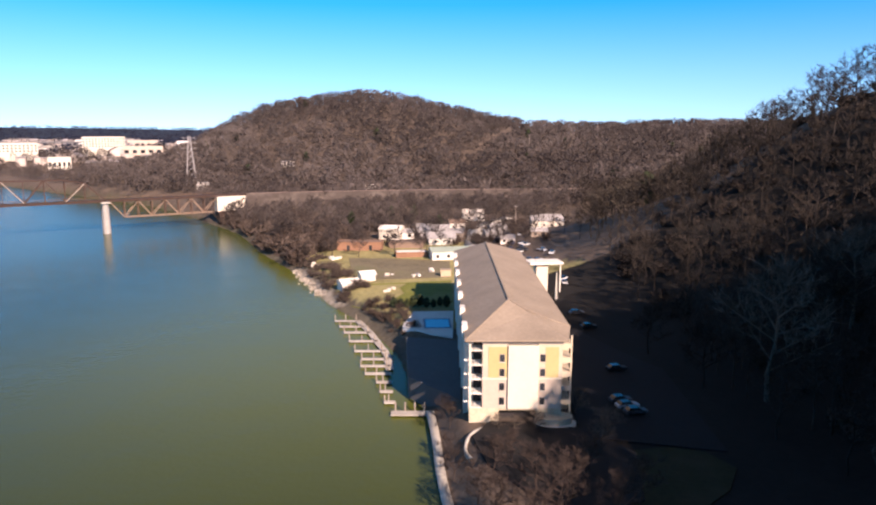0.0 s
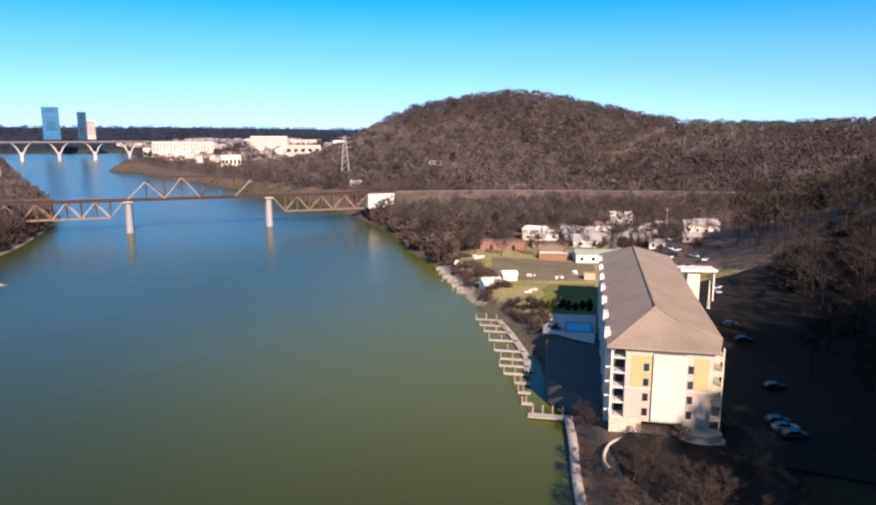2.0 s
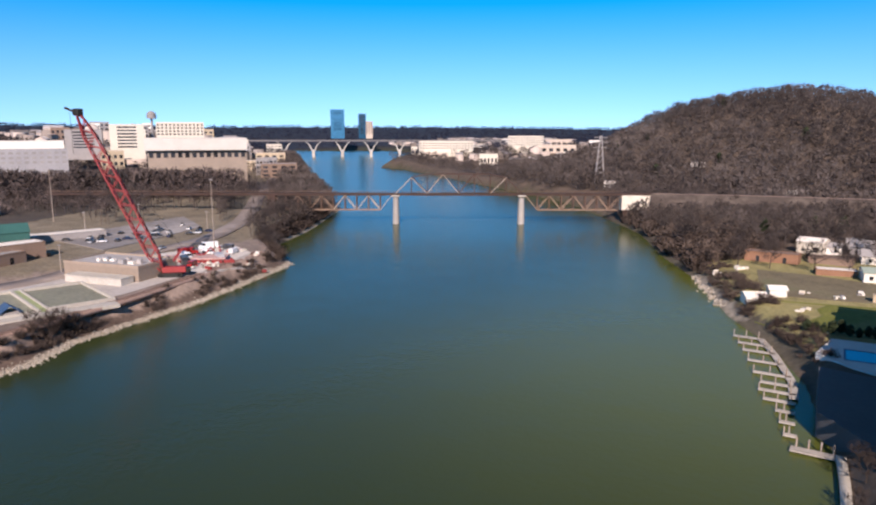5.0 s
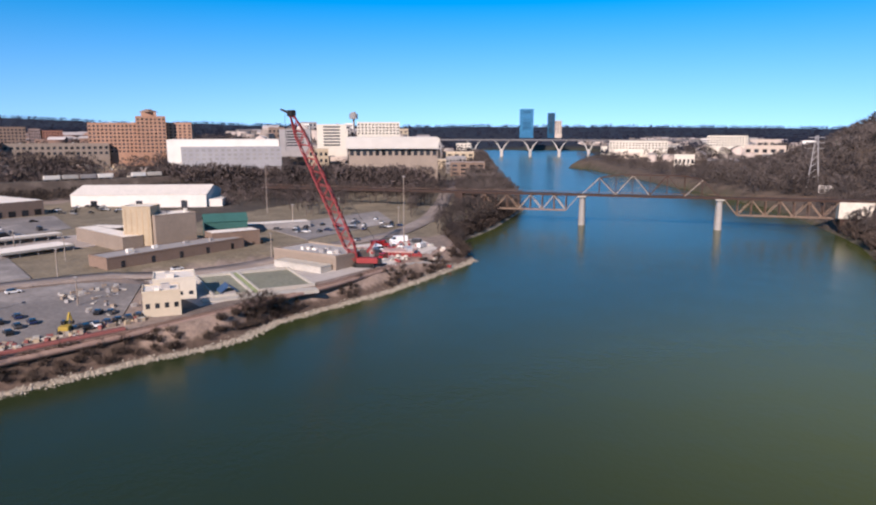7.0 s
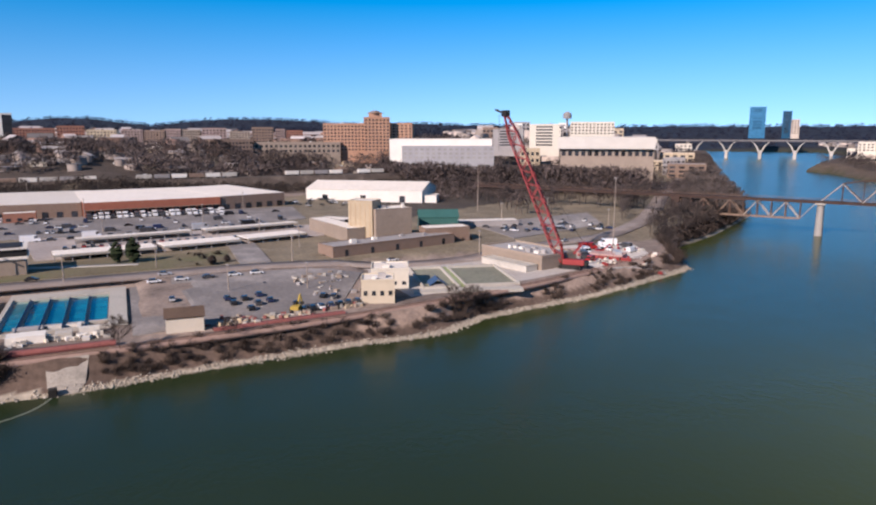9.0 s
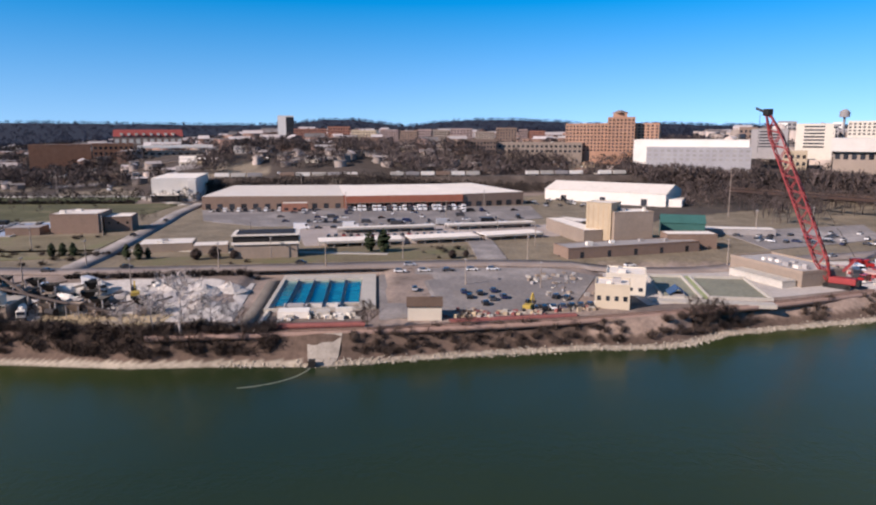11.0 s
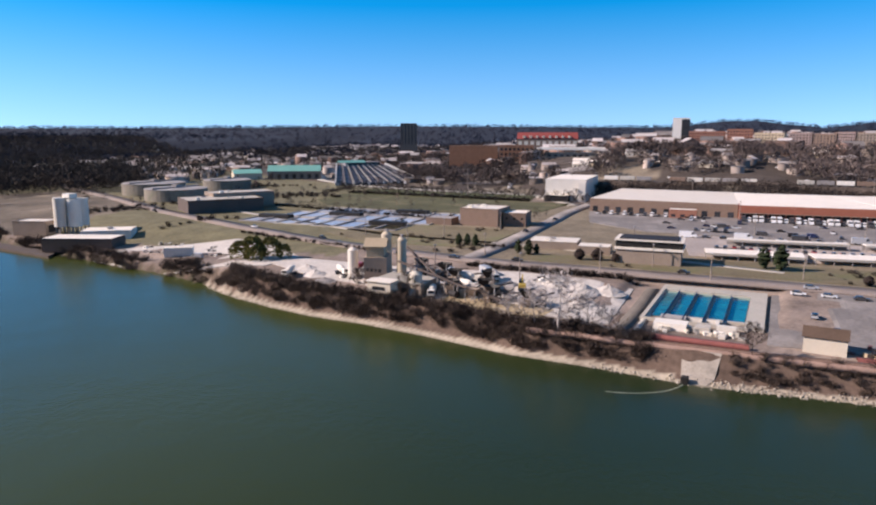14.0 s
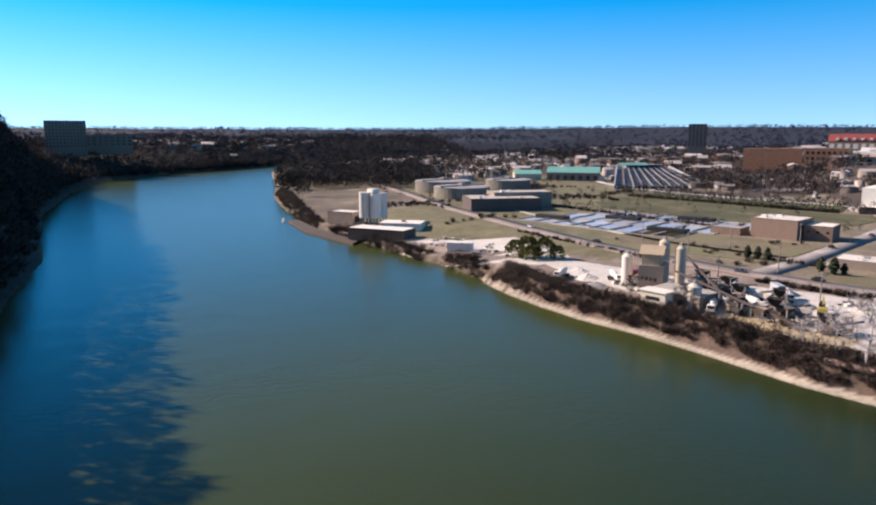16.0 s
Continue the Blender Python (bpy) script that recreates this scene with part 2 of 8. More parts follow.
wt.links.new(wv.outputs[0], ww_.inputs[2])
wt.links.new(ww_.outputs[0], wm.inputs["Factor"])
wt.links.new(wm.outputs["Result"], wb.inputs["Base Color"])
wa = nd(wt, "ShaderNodeMath")
wa.operation = "MULTIPLY_ADD"
wa.inputs[1].default_value = 3.0
wt.links.new(w3.outputs["Fac"], wa.inputs[0])
wt.links.new(w2.outputs["Fac"], wa.inputs[2])
wbp = nd(wt, "ShaderNodeBump", Strength=0.4, Distance=0.15)
wt.links.new(wa.outputs[0], wbp.inputs["Height"])
wt.links.new(wbp.outputs[0], wb.inputs["Normal"])
DUSK = mat("dark_brown_wall", (0.11, 0.088, 0.078), 0.9, 0.2, 0.1, 1.0)

# ---- mesh helpers ----
def mesh_np(name, verts, faces, material=None):
    """A mesh from arrays of vertices and of triangles or quads."""
    verts, faces = np.asarray(verts, np.float32), np.asarray(faces, np.int32)
    me = bpy.data.meshes.new(name)
    k = faces.shape[1]
    me.vertices.add(len(verts))
    me.vertices.foreach_set("co", verts.ravel())
    me.loops.add(len(faces) * k)
    me.loops.foreach_set("vertex_index", faces.ravel())
    me.polygons.add(len(faces))
    me.polygons.foreach_set("loop_start", np.arange(0, len(faces) * k, k, dtype=np.int32))
    me.update(calc_edges=True)
    if material:
        me.materials.append(material)
    return me


def done(bm, name, material):
    me = bpy.data.meshes.new(name)
    bm.normal_update()
    bm.to_mesh(me)
    bm.free()
    if material:
        me.materials.append(material)
    return me


def part(name, mesh, material, parent, label="", m=None):
    """One mesh object under a thing or under a part."""
    if isinstance(mesh, bmesh.types.BMesh):
        mesh = done(mesh, name, material)
    ob = new(name, mesh)
    ob.parent = parent
    if m is not None:
        ob.matrix_basis = m
    if label:
        ob["label"] = label
    return ob


def thing(name, m, label, category, group="", kind=""):
    return_ob = new(name)
    return_ob.matrix_basis = m
    return tagged(return_ob, label, category, group, kind)


def solid(name, mesh, material, label, category, m=None, group="", kind=""):
    ob = part(name, mesh, material, None, m=m)
    return tagged(ob, label, category, group, kind)


def box(bm, x0, y0, z0, x1, y1, z1, bevel=0.0):
    vs = [bm.verts.new(p) for p in ((x0, y0, z0), (x1, y0, z0), (x1, y1, z0), (x0, y1, z0), (x0, y0, z1), (x1, y0, z1), (x1, y1, z1), (x0, y1, z1))]
    fs = [bm.faces.new([vs[i] for i in f]) for f in ((3, 2, 1, 0), (4, 5, 6, 7), (0, 1, 5, 4), (1, 2, 6, 5), (2, 3, 7, 6), (3, 0, 4, 7))]
    if bevel:
        bmesh.ops.bevel(bm, geom=list({e for f in fs for e in f.edges}), offset=bevel, segments=1, affect="EDGES")
    return bm


def cube(x0, y0, z0, x1, y1, z1, bevel=0.0):
    return box(bmesh.new(), x0, y0, z0, x1, y1, z1, bevel)


def tube(bm, p0, p1, r0, r1=None, sides=8, caps=True):
    p0, p1 = Vector(p0), Vector(p1)
    r1 = r0 if r1 is None else r1
    q = (p1 - p0).to_track_quat("Z", "Y")
    rings = [[bm.verts.new(p + q @ Vector((r * math.cos(2 * math.pi * i / sides), r * math.sin(2 * math.pi * i / sides), 0))) for i in range(sides)] for p, r in ((p0, r0), (p1, r1))]
    for i in range(sides):
        j = (i + 1) % sides
        bm.faces.new((rings[0][i], rings[0][j], rings[1][j], rings[1][i]))
    if caps:
        bm.faces.new(rings[0][::-1])
        bm.faces.new(rings[1])
    return bm


def prism(bm, pts, z0, z1):
    """An upright slab over a polygon, given anticlockwise from above."""
    lo = [bm.verts.new((x, y, z0)) for x, y in pts]
    hi = [bm.verts.new((x, y, z1)) for x, y in pts]
    n = len(pts)
    bm.faces.new(hi)
    bm.faces.new(lo[::-1])
    for i in range(n):
        j = (i + 1) % n
        bm.faces.new((lo[i], lo[j], hi[j], hi[i]))
    return bm


UNIT = {}
BUILT = []


def unit_box(material):
    """A shared box from -0.5 to 0.5, scaled by its object."""
    if material.name not in UNIT:
        UNIT[material.name] = done(cube(-0.5, -0.5, -0.5, 0.5, 0.5, 0.5), "piece_" + material.name, material)
    return UNIT[material.name]


def piece(name, material, parent, x0, y0, z0, x1, y1, z1):
    return part(name, unit_box(material), None, parent, m=Matrix.LocRotScale(((x0 + x1) / 2, (y0 + y1) / 2, (z0 + z1) / 2), None, (x1 - x0, y1 - y0, z1 - z0)))


def member(name, material, parent, p0, p1, w):
    """A straight steel member between two points."""
    p0, p1 = Vector(p0), Vector(p1)
    return part(name, unit_box(material), None, parent, m=Matrix.LocRotScale((p0 + p1) / 2, (p1 - p0).to_track_quat("Z", "Y"), (w, w, (p1 - p0).length)))


# ---- the lie of the land ----
NORTH = [(-2050, 2150), (-1500, 1500), (-1088, 1124), (-700, 740), (-467, 513), (-354, 409), (-296, 314), (-267, 255), (-225, 226), (-211, 189), (-201, 156), (-194.5, 122), (-190.8, 103), (-182, 88), (-179.8, 76),
         (-180.8, 60), (-179.6, 46), (-178, 22), (-173.3, -12), (-173, -17), (-175, -40), (-175.5, -64), (-181, -95), (-184, -118), (-184.5, -140), (-188, -160), (-193, -180), (-204, -211), (-208, -240), (-211, -275), (-218, -318), (-228, -384), (-246, -440), (-322, -617), (-395, -750), (-543, -1046),
         (-800, -1150), (-1500, -1430), (-2600, -1750), (-4600, -2300)]
SOUTH = [(-2050, 2250), (-1900, 2200), (-1073, 1619), (-900, 1250), (-715, 941), (-667, 925), (-456, 753), (-326, 645), (-229, 560), (-148, 451), (-118, 406), (-88, 339), (-63, 294),
         (-39, 237), (-23, 210), (-11, 180), (-6, 155), (-2.6, 141), (-1.2, 125), (1.3, 104), (4, 60), (4, 0), (-1, -60), (-10, -150), (-24, -230), (-45, -303), (-72, -380),
         (-116, -600), (-186, -811), (-262, -970), (-384, -1086), (-524, -1150), (-750, -1290), (-1500, -1560), (-2600, -1880), (-4600, -2430)]


def smooth(v, a, b):
    s = np.clip((v - a) / (b - a), 0, 1)
    return s * s * (3 - 2 * s)


def to_line(x, y, line):
    best = np.full(np.shape(x), 1e9)
    for (ax, ay), (bx, by) in zip(line[:-1], line[1:]):
        dx, dy = bx - ax, by - ay
        s = np.clip(((x - ax) * dx + (y - ay) * dy) / (dx * dx + dy * dy), 0, 1)
        best = np.minimum(best, np.hypot(x - ax - s * dx, y - ay - s * dy))
    return best


def inside(x, y, ring):
    c = np.zeros(np.shape(x), bool)
    for (ax, ay), (bx, by) in zip(ring, ring[1:] + ring[:1]):
        if ay != by:
            c ^= ((ay > y) != (by > y)) & (x < (bx - ax) * (y - ay) / (by - ay) + ax)
    return c


def swell(x, y, size, seed=0.0):
    return np.sin(x / size + seed + 1.3 * np.sin(y / size * 0.7 + seed)) * np.cos(y / size * 1.1 + 2 * seed + np.sin(x / size * 0.6))


def hump(x, y, cx, cy, sx, sy, h, turn=0.0):
    c, s = math.cos(turn), math.sin(turn)
    u, v = (x - cx) * c + (y - cy) * s, -(x - cx) * s + (y - cy) * c
    return h * np.exp(-(u / sx) ** 2 - (v / sy) ** 2)


BEARING = [-40, 0, 12, 22, 31, 45, 58, 63, 67, 71, 75, 79, 82, 85, 87.5, 89.5, 91.5, 94, 97, 100, 105, 110, 120, 125, 130, 140, 150, 165, 180]
SKYLINE = [0.4, 0.25, 0.35, 0.36, 0.5, 0.5, 0.52, 0.58, 0.75, 0.6, 0.85, 1.08, 1.08, 0.85, 0.55, 0.8, 1.05, 1.07, 0.75, 0.62, 0.64, 0.72, 0.75, 0.7, 0.63, 0.52, 0.55, 0.6, 0.6]


def land(x, y):
    """Ground height, and the distances to the two shores, for arrays of places."""
    x, y = np.asarray(x, float), np.asarray(y, float)
    dn, ds = to_line(x, y, NORTH), to_line(x, y, SOUTH)
    wet = inside(x, y, NORTH + SOUTH[::-1])
    r = np.hypot(x, y)
    wet = wet & (r < 2300)
    # north bank: shingle, bank, plant level, then the campus slope
    east = smooth(y, -480, -120)
    n = 1.2 * smooth(dn, 0, 5) + 5.2 * smooth(dn, 3.5, 9.5) + 1.6 * np.clip((dn - 14) / 52, 0, 1) + smooth(dn, 60, 100) + smooth(dn, 215, 270)
    start = 330 + (1 - east) * 260 - 130 * smooth(y, 150, 330)
    n = n + (12 + 16 * east) * smooth(dn, start, start + 190) + 10 * smooth(dn, 600, 1000) * (0.3 + 0.7 * east)
    n = n - 3.4 * smooth(-y, 190, 260) * (1 - smooth(-y, 430, 520)) * (1 - smooth(dn, 40, 75))
    for x0, x1, y0, y1, lv in ((-257, -186, -44, 1, 6.3), (-262, -203, 84, 142, 6.4)):
        cut = smooth(x, x0 - 6, x0) * (1 - smooth(x, x1, x1 + 6)) * smooth(y, y0 - 5, y0) * (1 - smooth(y, y1, y1 + 5))
        n = n + cut * np.minimum(0, lv - n)
    # south bank: river flat, bluff, wooded hill
    flat = smooth(y, 62, 100) * 52 + smooth(y, 250, 330) * 30 + smooth(y, 340, 420) * 40
    s = 5.0 * smooth(ds, 0, 7 + 4 * smooth(y, 180, 220)) + 0.4 * smooth(ds, 20, 60)
    up = (91 - 15 * smooth(y, 40, 150)) * smooth(ds - flat, 12, 122 + 45 * smooth(y, 60, 130)) * (1 - smooth(y, 235, 440)) * (1 - 0.55 * smooth(-y, 150, 700))
    up = np.where(y < 0, up * (1 - smooth(-y, 40, 120)) + 60 * (1 + 0.25 * smooth(-y, 350, 520)) * smooth(ds, 1, 54 + 60 * smooth(-y, 650, 950)) * smooth(-y, 40, 120) * (1 - 0.78 * smooth(-y, 760, 1080)), up)
    s = s + up + hump(x, y, 126, 255, 60, 80, 4) + hump(x, y, -113, 900, 176, 210, 69) + hump(x, y, -234, 885, 61, 160, 15) + hump(x, y, 300, 900, 380, 220, 44) + hump(x, y, 700, 420, 380, 420, 50) * smooth(x, 60, 320) + 10 * smooth(ds, 120, 320) * smooth(y, 350, 520)
    s = s + 18 * smooth(-y, 700, 1300) * smooth(ds, 20, 200) + 10 * smooth(y, 1000, 1500) + hump(x, y, -600, 1090, 240, 170, 12)
    h = np.where(dn < ds, n, s)
    far = smooth(r, 1500, 3800) * np.maximum(smooth(np.minimum(dn, ds), 40, 400), smooth(r, 2300, 3000))
    h = h + far * (6 + 9 * swell(x, y, 620, 0.7) + 5 * swell(x, y, 190, 2.1))
    # the ridges that close the view, by their bearing
    ridge = 46 + 4400 * np.tan(np.radians(np.interp(np.degrees(np.arctan2(-x, y)), BEARING, SKYLINE)))
    w = smooth(r, 2900, 4400)
    h = h * (1 - w) + ridge * w
    h = h + smooth(np.minimum(dn, ds), 350, 700) * 3.0 * swell(x, y, 130, 0.3)
    h = h + hump(x, y, -1230, 930, 280, 170, 26) * smooth(dn, 30, 160)
    h = np.where(wet, -2.5 * smooth(np.minimum(dn, ds), 0, 8), h)
    return h, dn, ds, wet


def gz(x, y):
    return float(land(np.array([x]), np.array([y]))[0][0])


# one sheet of ground out to the horizon
az = np.radians(np.concatenate([np.arange(-38, 178, 0.4), np.arange(178, 322, 2.4)]))
rad = np.concatenate([[1.0, 20.0], np.linspace(45, 165, 30)[:-1], np.arange(165, 262, 1.05), 263 * (4850 / 263) ** (np.arange(150) / 149)])
A, R = np.meshgrid(az, rad)
GX, GY = -np.sin(A) * R, np.cos(A) * R
GH, DN, DS, WET = land(GX, GY)
na, nr = len(az), len(rad)
idx = np.arange(na * nr).reshape(nr, na)
nxt = np.roll(idx, -1, axis=1)
quads = np.stack([idx[:-1], nxt[:-1], nxt[1:], idx[1:]], -1).reshape(-1, 4)[:, ::-1]
ground = tagged(new("ground", mesh_np("ground", np.stack([GX, GY, GH], -1).reshape(-1, 3), quads, GROUND)), "winter ground of dry grass, leaf litter and pale shingle, tinted with shade and haze", "ground", kind="structure")
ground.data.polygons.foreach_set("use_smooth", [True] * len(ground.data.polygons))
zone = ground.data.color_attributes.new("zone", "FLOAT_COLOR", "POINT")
litter, grass, sand, mud, soil = (np.array(c) for c in ((0.11, 0.082, 0.062), (0.2, 0.165, 0.115), (0.39, 0.34, 0.27), (0.06, 0.06, 0.03), (0.31, 0.245, 0.205)))
col = np.empty(GX.shape + (3,))
north = DN < DS
col[:] = litter
plant = (north & (DN > 10) & (DN < 330))[..., None]
col = np.where(plant, soil * (0.75 + 0.25 * swell(GX, GY, 23, 0.4)[..., None]), col)
col = np.where((plant[..., 0] & (GX < -265) & (DN < 300))[..., None], grass, col)
col = np.where((plant[..., 0] & (GY < -175) & (GX < -250))[..., None], np.array((0.155, 0.14, 0.08)), col)
col = np.where((north & (GH > 0) & (DN < 12) & (GY > -200) & (GY < 235))[..., None], np.array((0.12, 0.085, 0.066)), col)
col = np.where((north & (DN > 5.5) & (DN < 12) & (GY > 60) & (GY < 235))[..., None], np.array((0.3, 0.225, 0.18)), col)
col = np.where((north & (GH > 0) & (DN < np.where(GY < -20, 3.0, 2.2)))[..., None], sand, col)
col = np.where((north & (GY > 150) & (GX < -345) & (DN > 150))[..., None], np.array((0.07, 0.057, 0.046)), col)
col = np.where((north & (GY < -400) & (DN < 120) & (np.hypot(GX, GY) < 720))[..., None], np.array((0.19, 0.155, 0.115)) * (0.8 + 0.3 * swell(GX, GY, 15, 0.4)[..., None]), col)
col = np.where((~north & (GY > 190) & (GY < 345) & (DS < 90) & (GH > 2))[..., None], np.array((0.27, 0.235, 0.1)), col)
col = np.where((~north & (GH > 0) & (DS < 6) & (GY > 190) & (GY < 420))[..., None], np.array((0.1, 0.085, 0.06)), col)
col = np.where((~north & (GH > 0) & (DS < 4) & (GY > 232) & (GY < 300))[..., None], sand * 0.7, col)
# near-black holds the shade on the slope behind the apartments
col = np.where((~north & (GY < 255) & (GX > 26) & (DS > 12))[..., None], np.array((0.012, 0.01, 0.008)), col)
col = np.where((north & (DN > 345))[..., None], np.array((0.075, 0.06, 0.05)), col)
col = np.where((north & (DN > 345) & (swell(GX, GY, 31, 0.5) + 0.6 * swell(GX, GY, 12, 1.1) > 0.55))[..., None], np.array((0.21, 0.175, 0.13)), col)
# shade of the downstream bluff put into the ground colour
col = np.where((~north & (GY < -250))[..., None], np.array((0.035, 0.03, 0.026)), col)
# far ground has the same blue haze mixed into its colour
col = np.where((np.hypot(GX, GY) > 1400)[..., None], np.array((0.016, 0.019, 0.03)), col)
col = np.where((GH < 0)[..., None], mud, col)
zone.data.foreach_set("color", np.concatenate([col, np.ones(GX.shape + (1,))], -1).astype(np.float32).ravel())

rw = np.array([0.5, 60, 200, 600, 1600, 4880])
aw = np.radians(np.arange(0, 360, 6.0))
AW, RW = np.meshgrid(aw, rw)
iw = np.arange(len(aw) * len(rw)).reshape(len(rw), -1)
water_quads = np.stack([iw[:-1], np.roll(iw, -1, 1)[:-1], np.roll(iw, -1, 1)[1:], iw[1:]], -1).reshape(-1, 4)
tagged(new("water", mesh_np("water", np.stack([np.cos(AW) * RW, np.sin(AW) * RW, 0 * RW], -1).reshape(-1, 3), water_quads[:, ::-1], WATER)), "wide green river with a faintly rippled surface", "river", kind="structure")


def pad(name, pts, material, label, category="paving", lift=0.12, thick=0.5, z=None):
    """A patch of surfacing laid on the ground, with its edges at the ground's own height."""
    if sum(ax * by - bx * ay for (ax, ay), (bx, by) in zip(pts, pts[1:] + pts[:1])) < 0:
        pts = pts[::-1]
    if z is None:
        ring = []
        for (ax, ay), (bx, by) in zip(pts, pts[1:] + pts[:1]):
            n = max(1, int(math.hypot(bx - ax, by - ay) / 12))
            ring += [(ax + (bx - ax) * k / n, ay + (by - ay) * k / n) for k in range(n)]
        h = land(np.array([p[0] for p in ring]), np.array([p[1] for p in ring]))[0]
        bm = bmesh.new()
        top = [bm.verts.new((x, y, q + lift + 0.1)) for (x, y), q in zip(ring, h)]
        low = [bm.verts.new((x, y, q - thick)) for (x, y), q in zip(ring, h)]
        bm.faces.new(top)
        for k in range(len(ring)):
            g = (k + 1) % len(ring)
            bm.faces.new((low[k], low[g], top[g], top[k]))
        bmesh.ops.triangulate(bm, faces=[bm.faces[:][0]] if len(bm.faces) else [], ngon_method="BEAUTY")
        for _ in range(4):
            long = [e for e in bm.edges if e.calc_length() > 9 and all(v.co.z > -50 for v in e.verts)]
            if not long:
                break
            bmesh.ops.subdivide_edges(bm, edges=long, cuts=1)
            bmesh.ops.triangulate(bm, faces=[f for f in bm.faces if len(f.verts) > 3])
        tops = [v for v in bm.verts if v not in set(low)]
        hh = land(np.array([v.co.x for v in tops]), np.array([v.co.y for v in tops]))[0]
        for v, q in zip(tops, hh):
            if v.co.z > q - thick * 0.9:
                v.co.z = q + lift + 0.1
    else:
        bm = prism(bmesh.new(), pts, z - thick, z + lift)
    return solid(name, bm, material, label, category, kind="structure")


def ribbon(name, line, width, material, label, category="road", lift=0.16, step=6.0, kind="structure", level=None):
    """A road that follows the ground."""
    pts = []
    for (ax, ay), (bx, by) in zip(line[:-1], line[1:]):
        n = max(1, int(math.hypot(bx - ax, by - ay) / step))
        pts += [(ax + (bx - ax) * i / n, ay + (by - ay) * i / n) for i in range(n)]
    pts = np.array(pts + [line[-1]], float)
    for _ in range(6):
        pts[1:-1] = (pts[:-2] + 2 * pts[1:-1] + pts[2:]) / 4
    d = np.gradient(pts, axis=0)
    d /= np.linalg.norm(d, axis=1)[:, None]
    side = np.stack([d[:, 1], -d[:, 0]], 1) * width / 2
    rows = [pts - side, pts, pts + side]
    top = np.maximum(np.max([land(p[:, 0], p[:, 1])[0] for p in rows], axis=0), 0.0) + lift
    if level is not None:
        top = np.full(len(pts), level + lift)
    drop = 0.8 if level is None else 1.4
    a, b = rows[0], rows[2]
    n = len(pts)
    v = np.concatenate([np.column_stack([a, top]), np.column_stack([b, top]), np.column_stack([b, top - drop]), np.column_stack([a, top - drop])])
    q = []
    for i in range(n - 1):
        for s0, s1 in ((0, 1), (1, 2), (2, 3), (3, 0)):
            q.append((s1 * n + i, s0 * n + i, s0 * n + i + 1, s1 * n + i + 1))
    return tagged(new(name, mesh_np(name, v, [f[::-1] for f in q], material)), label, category, kind=kind)

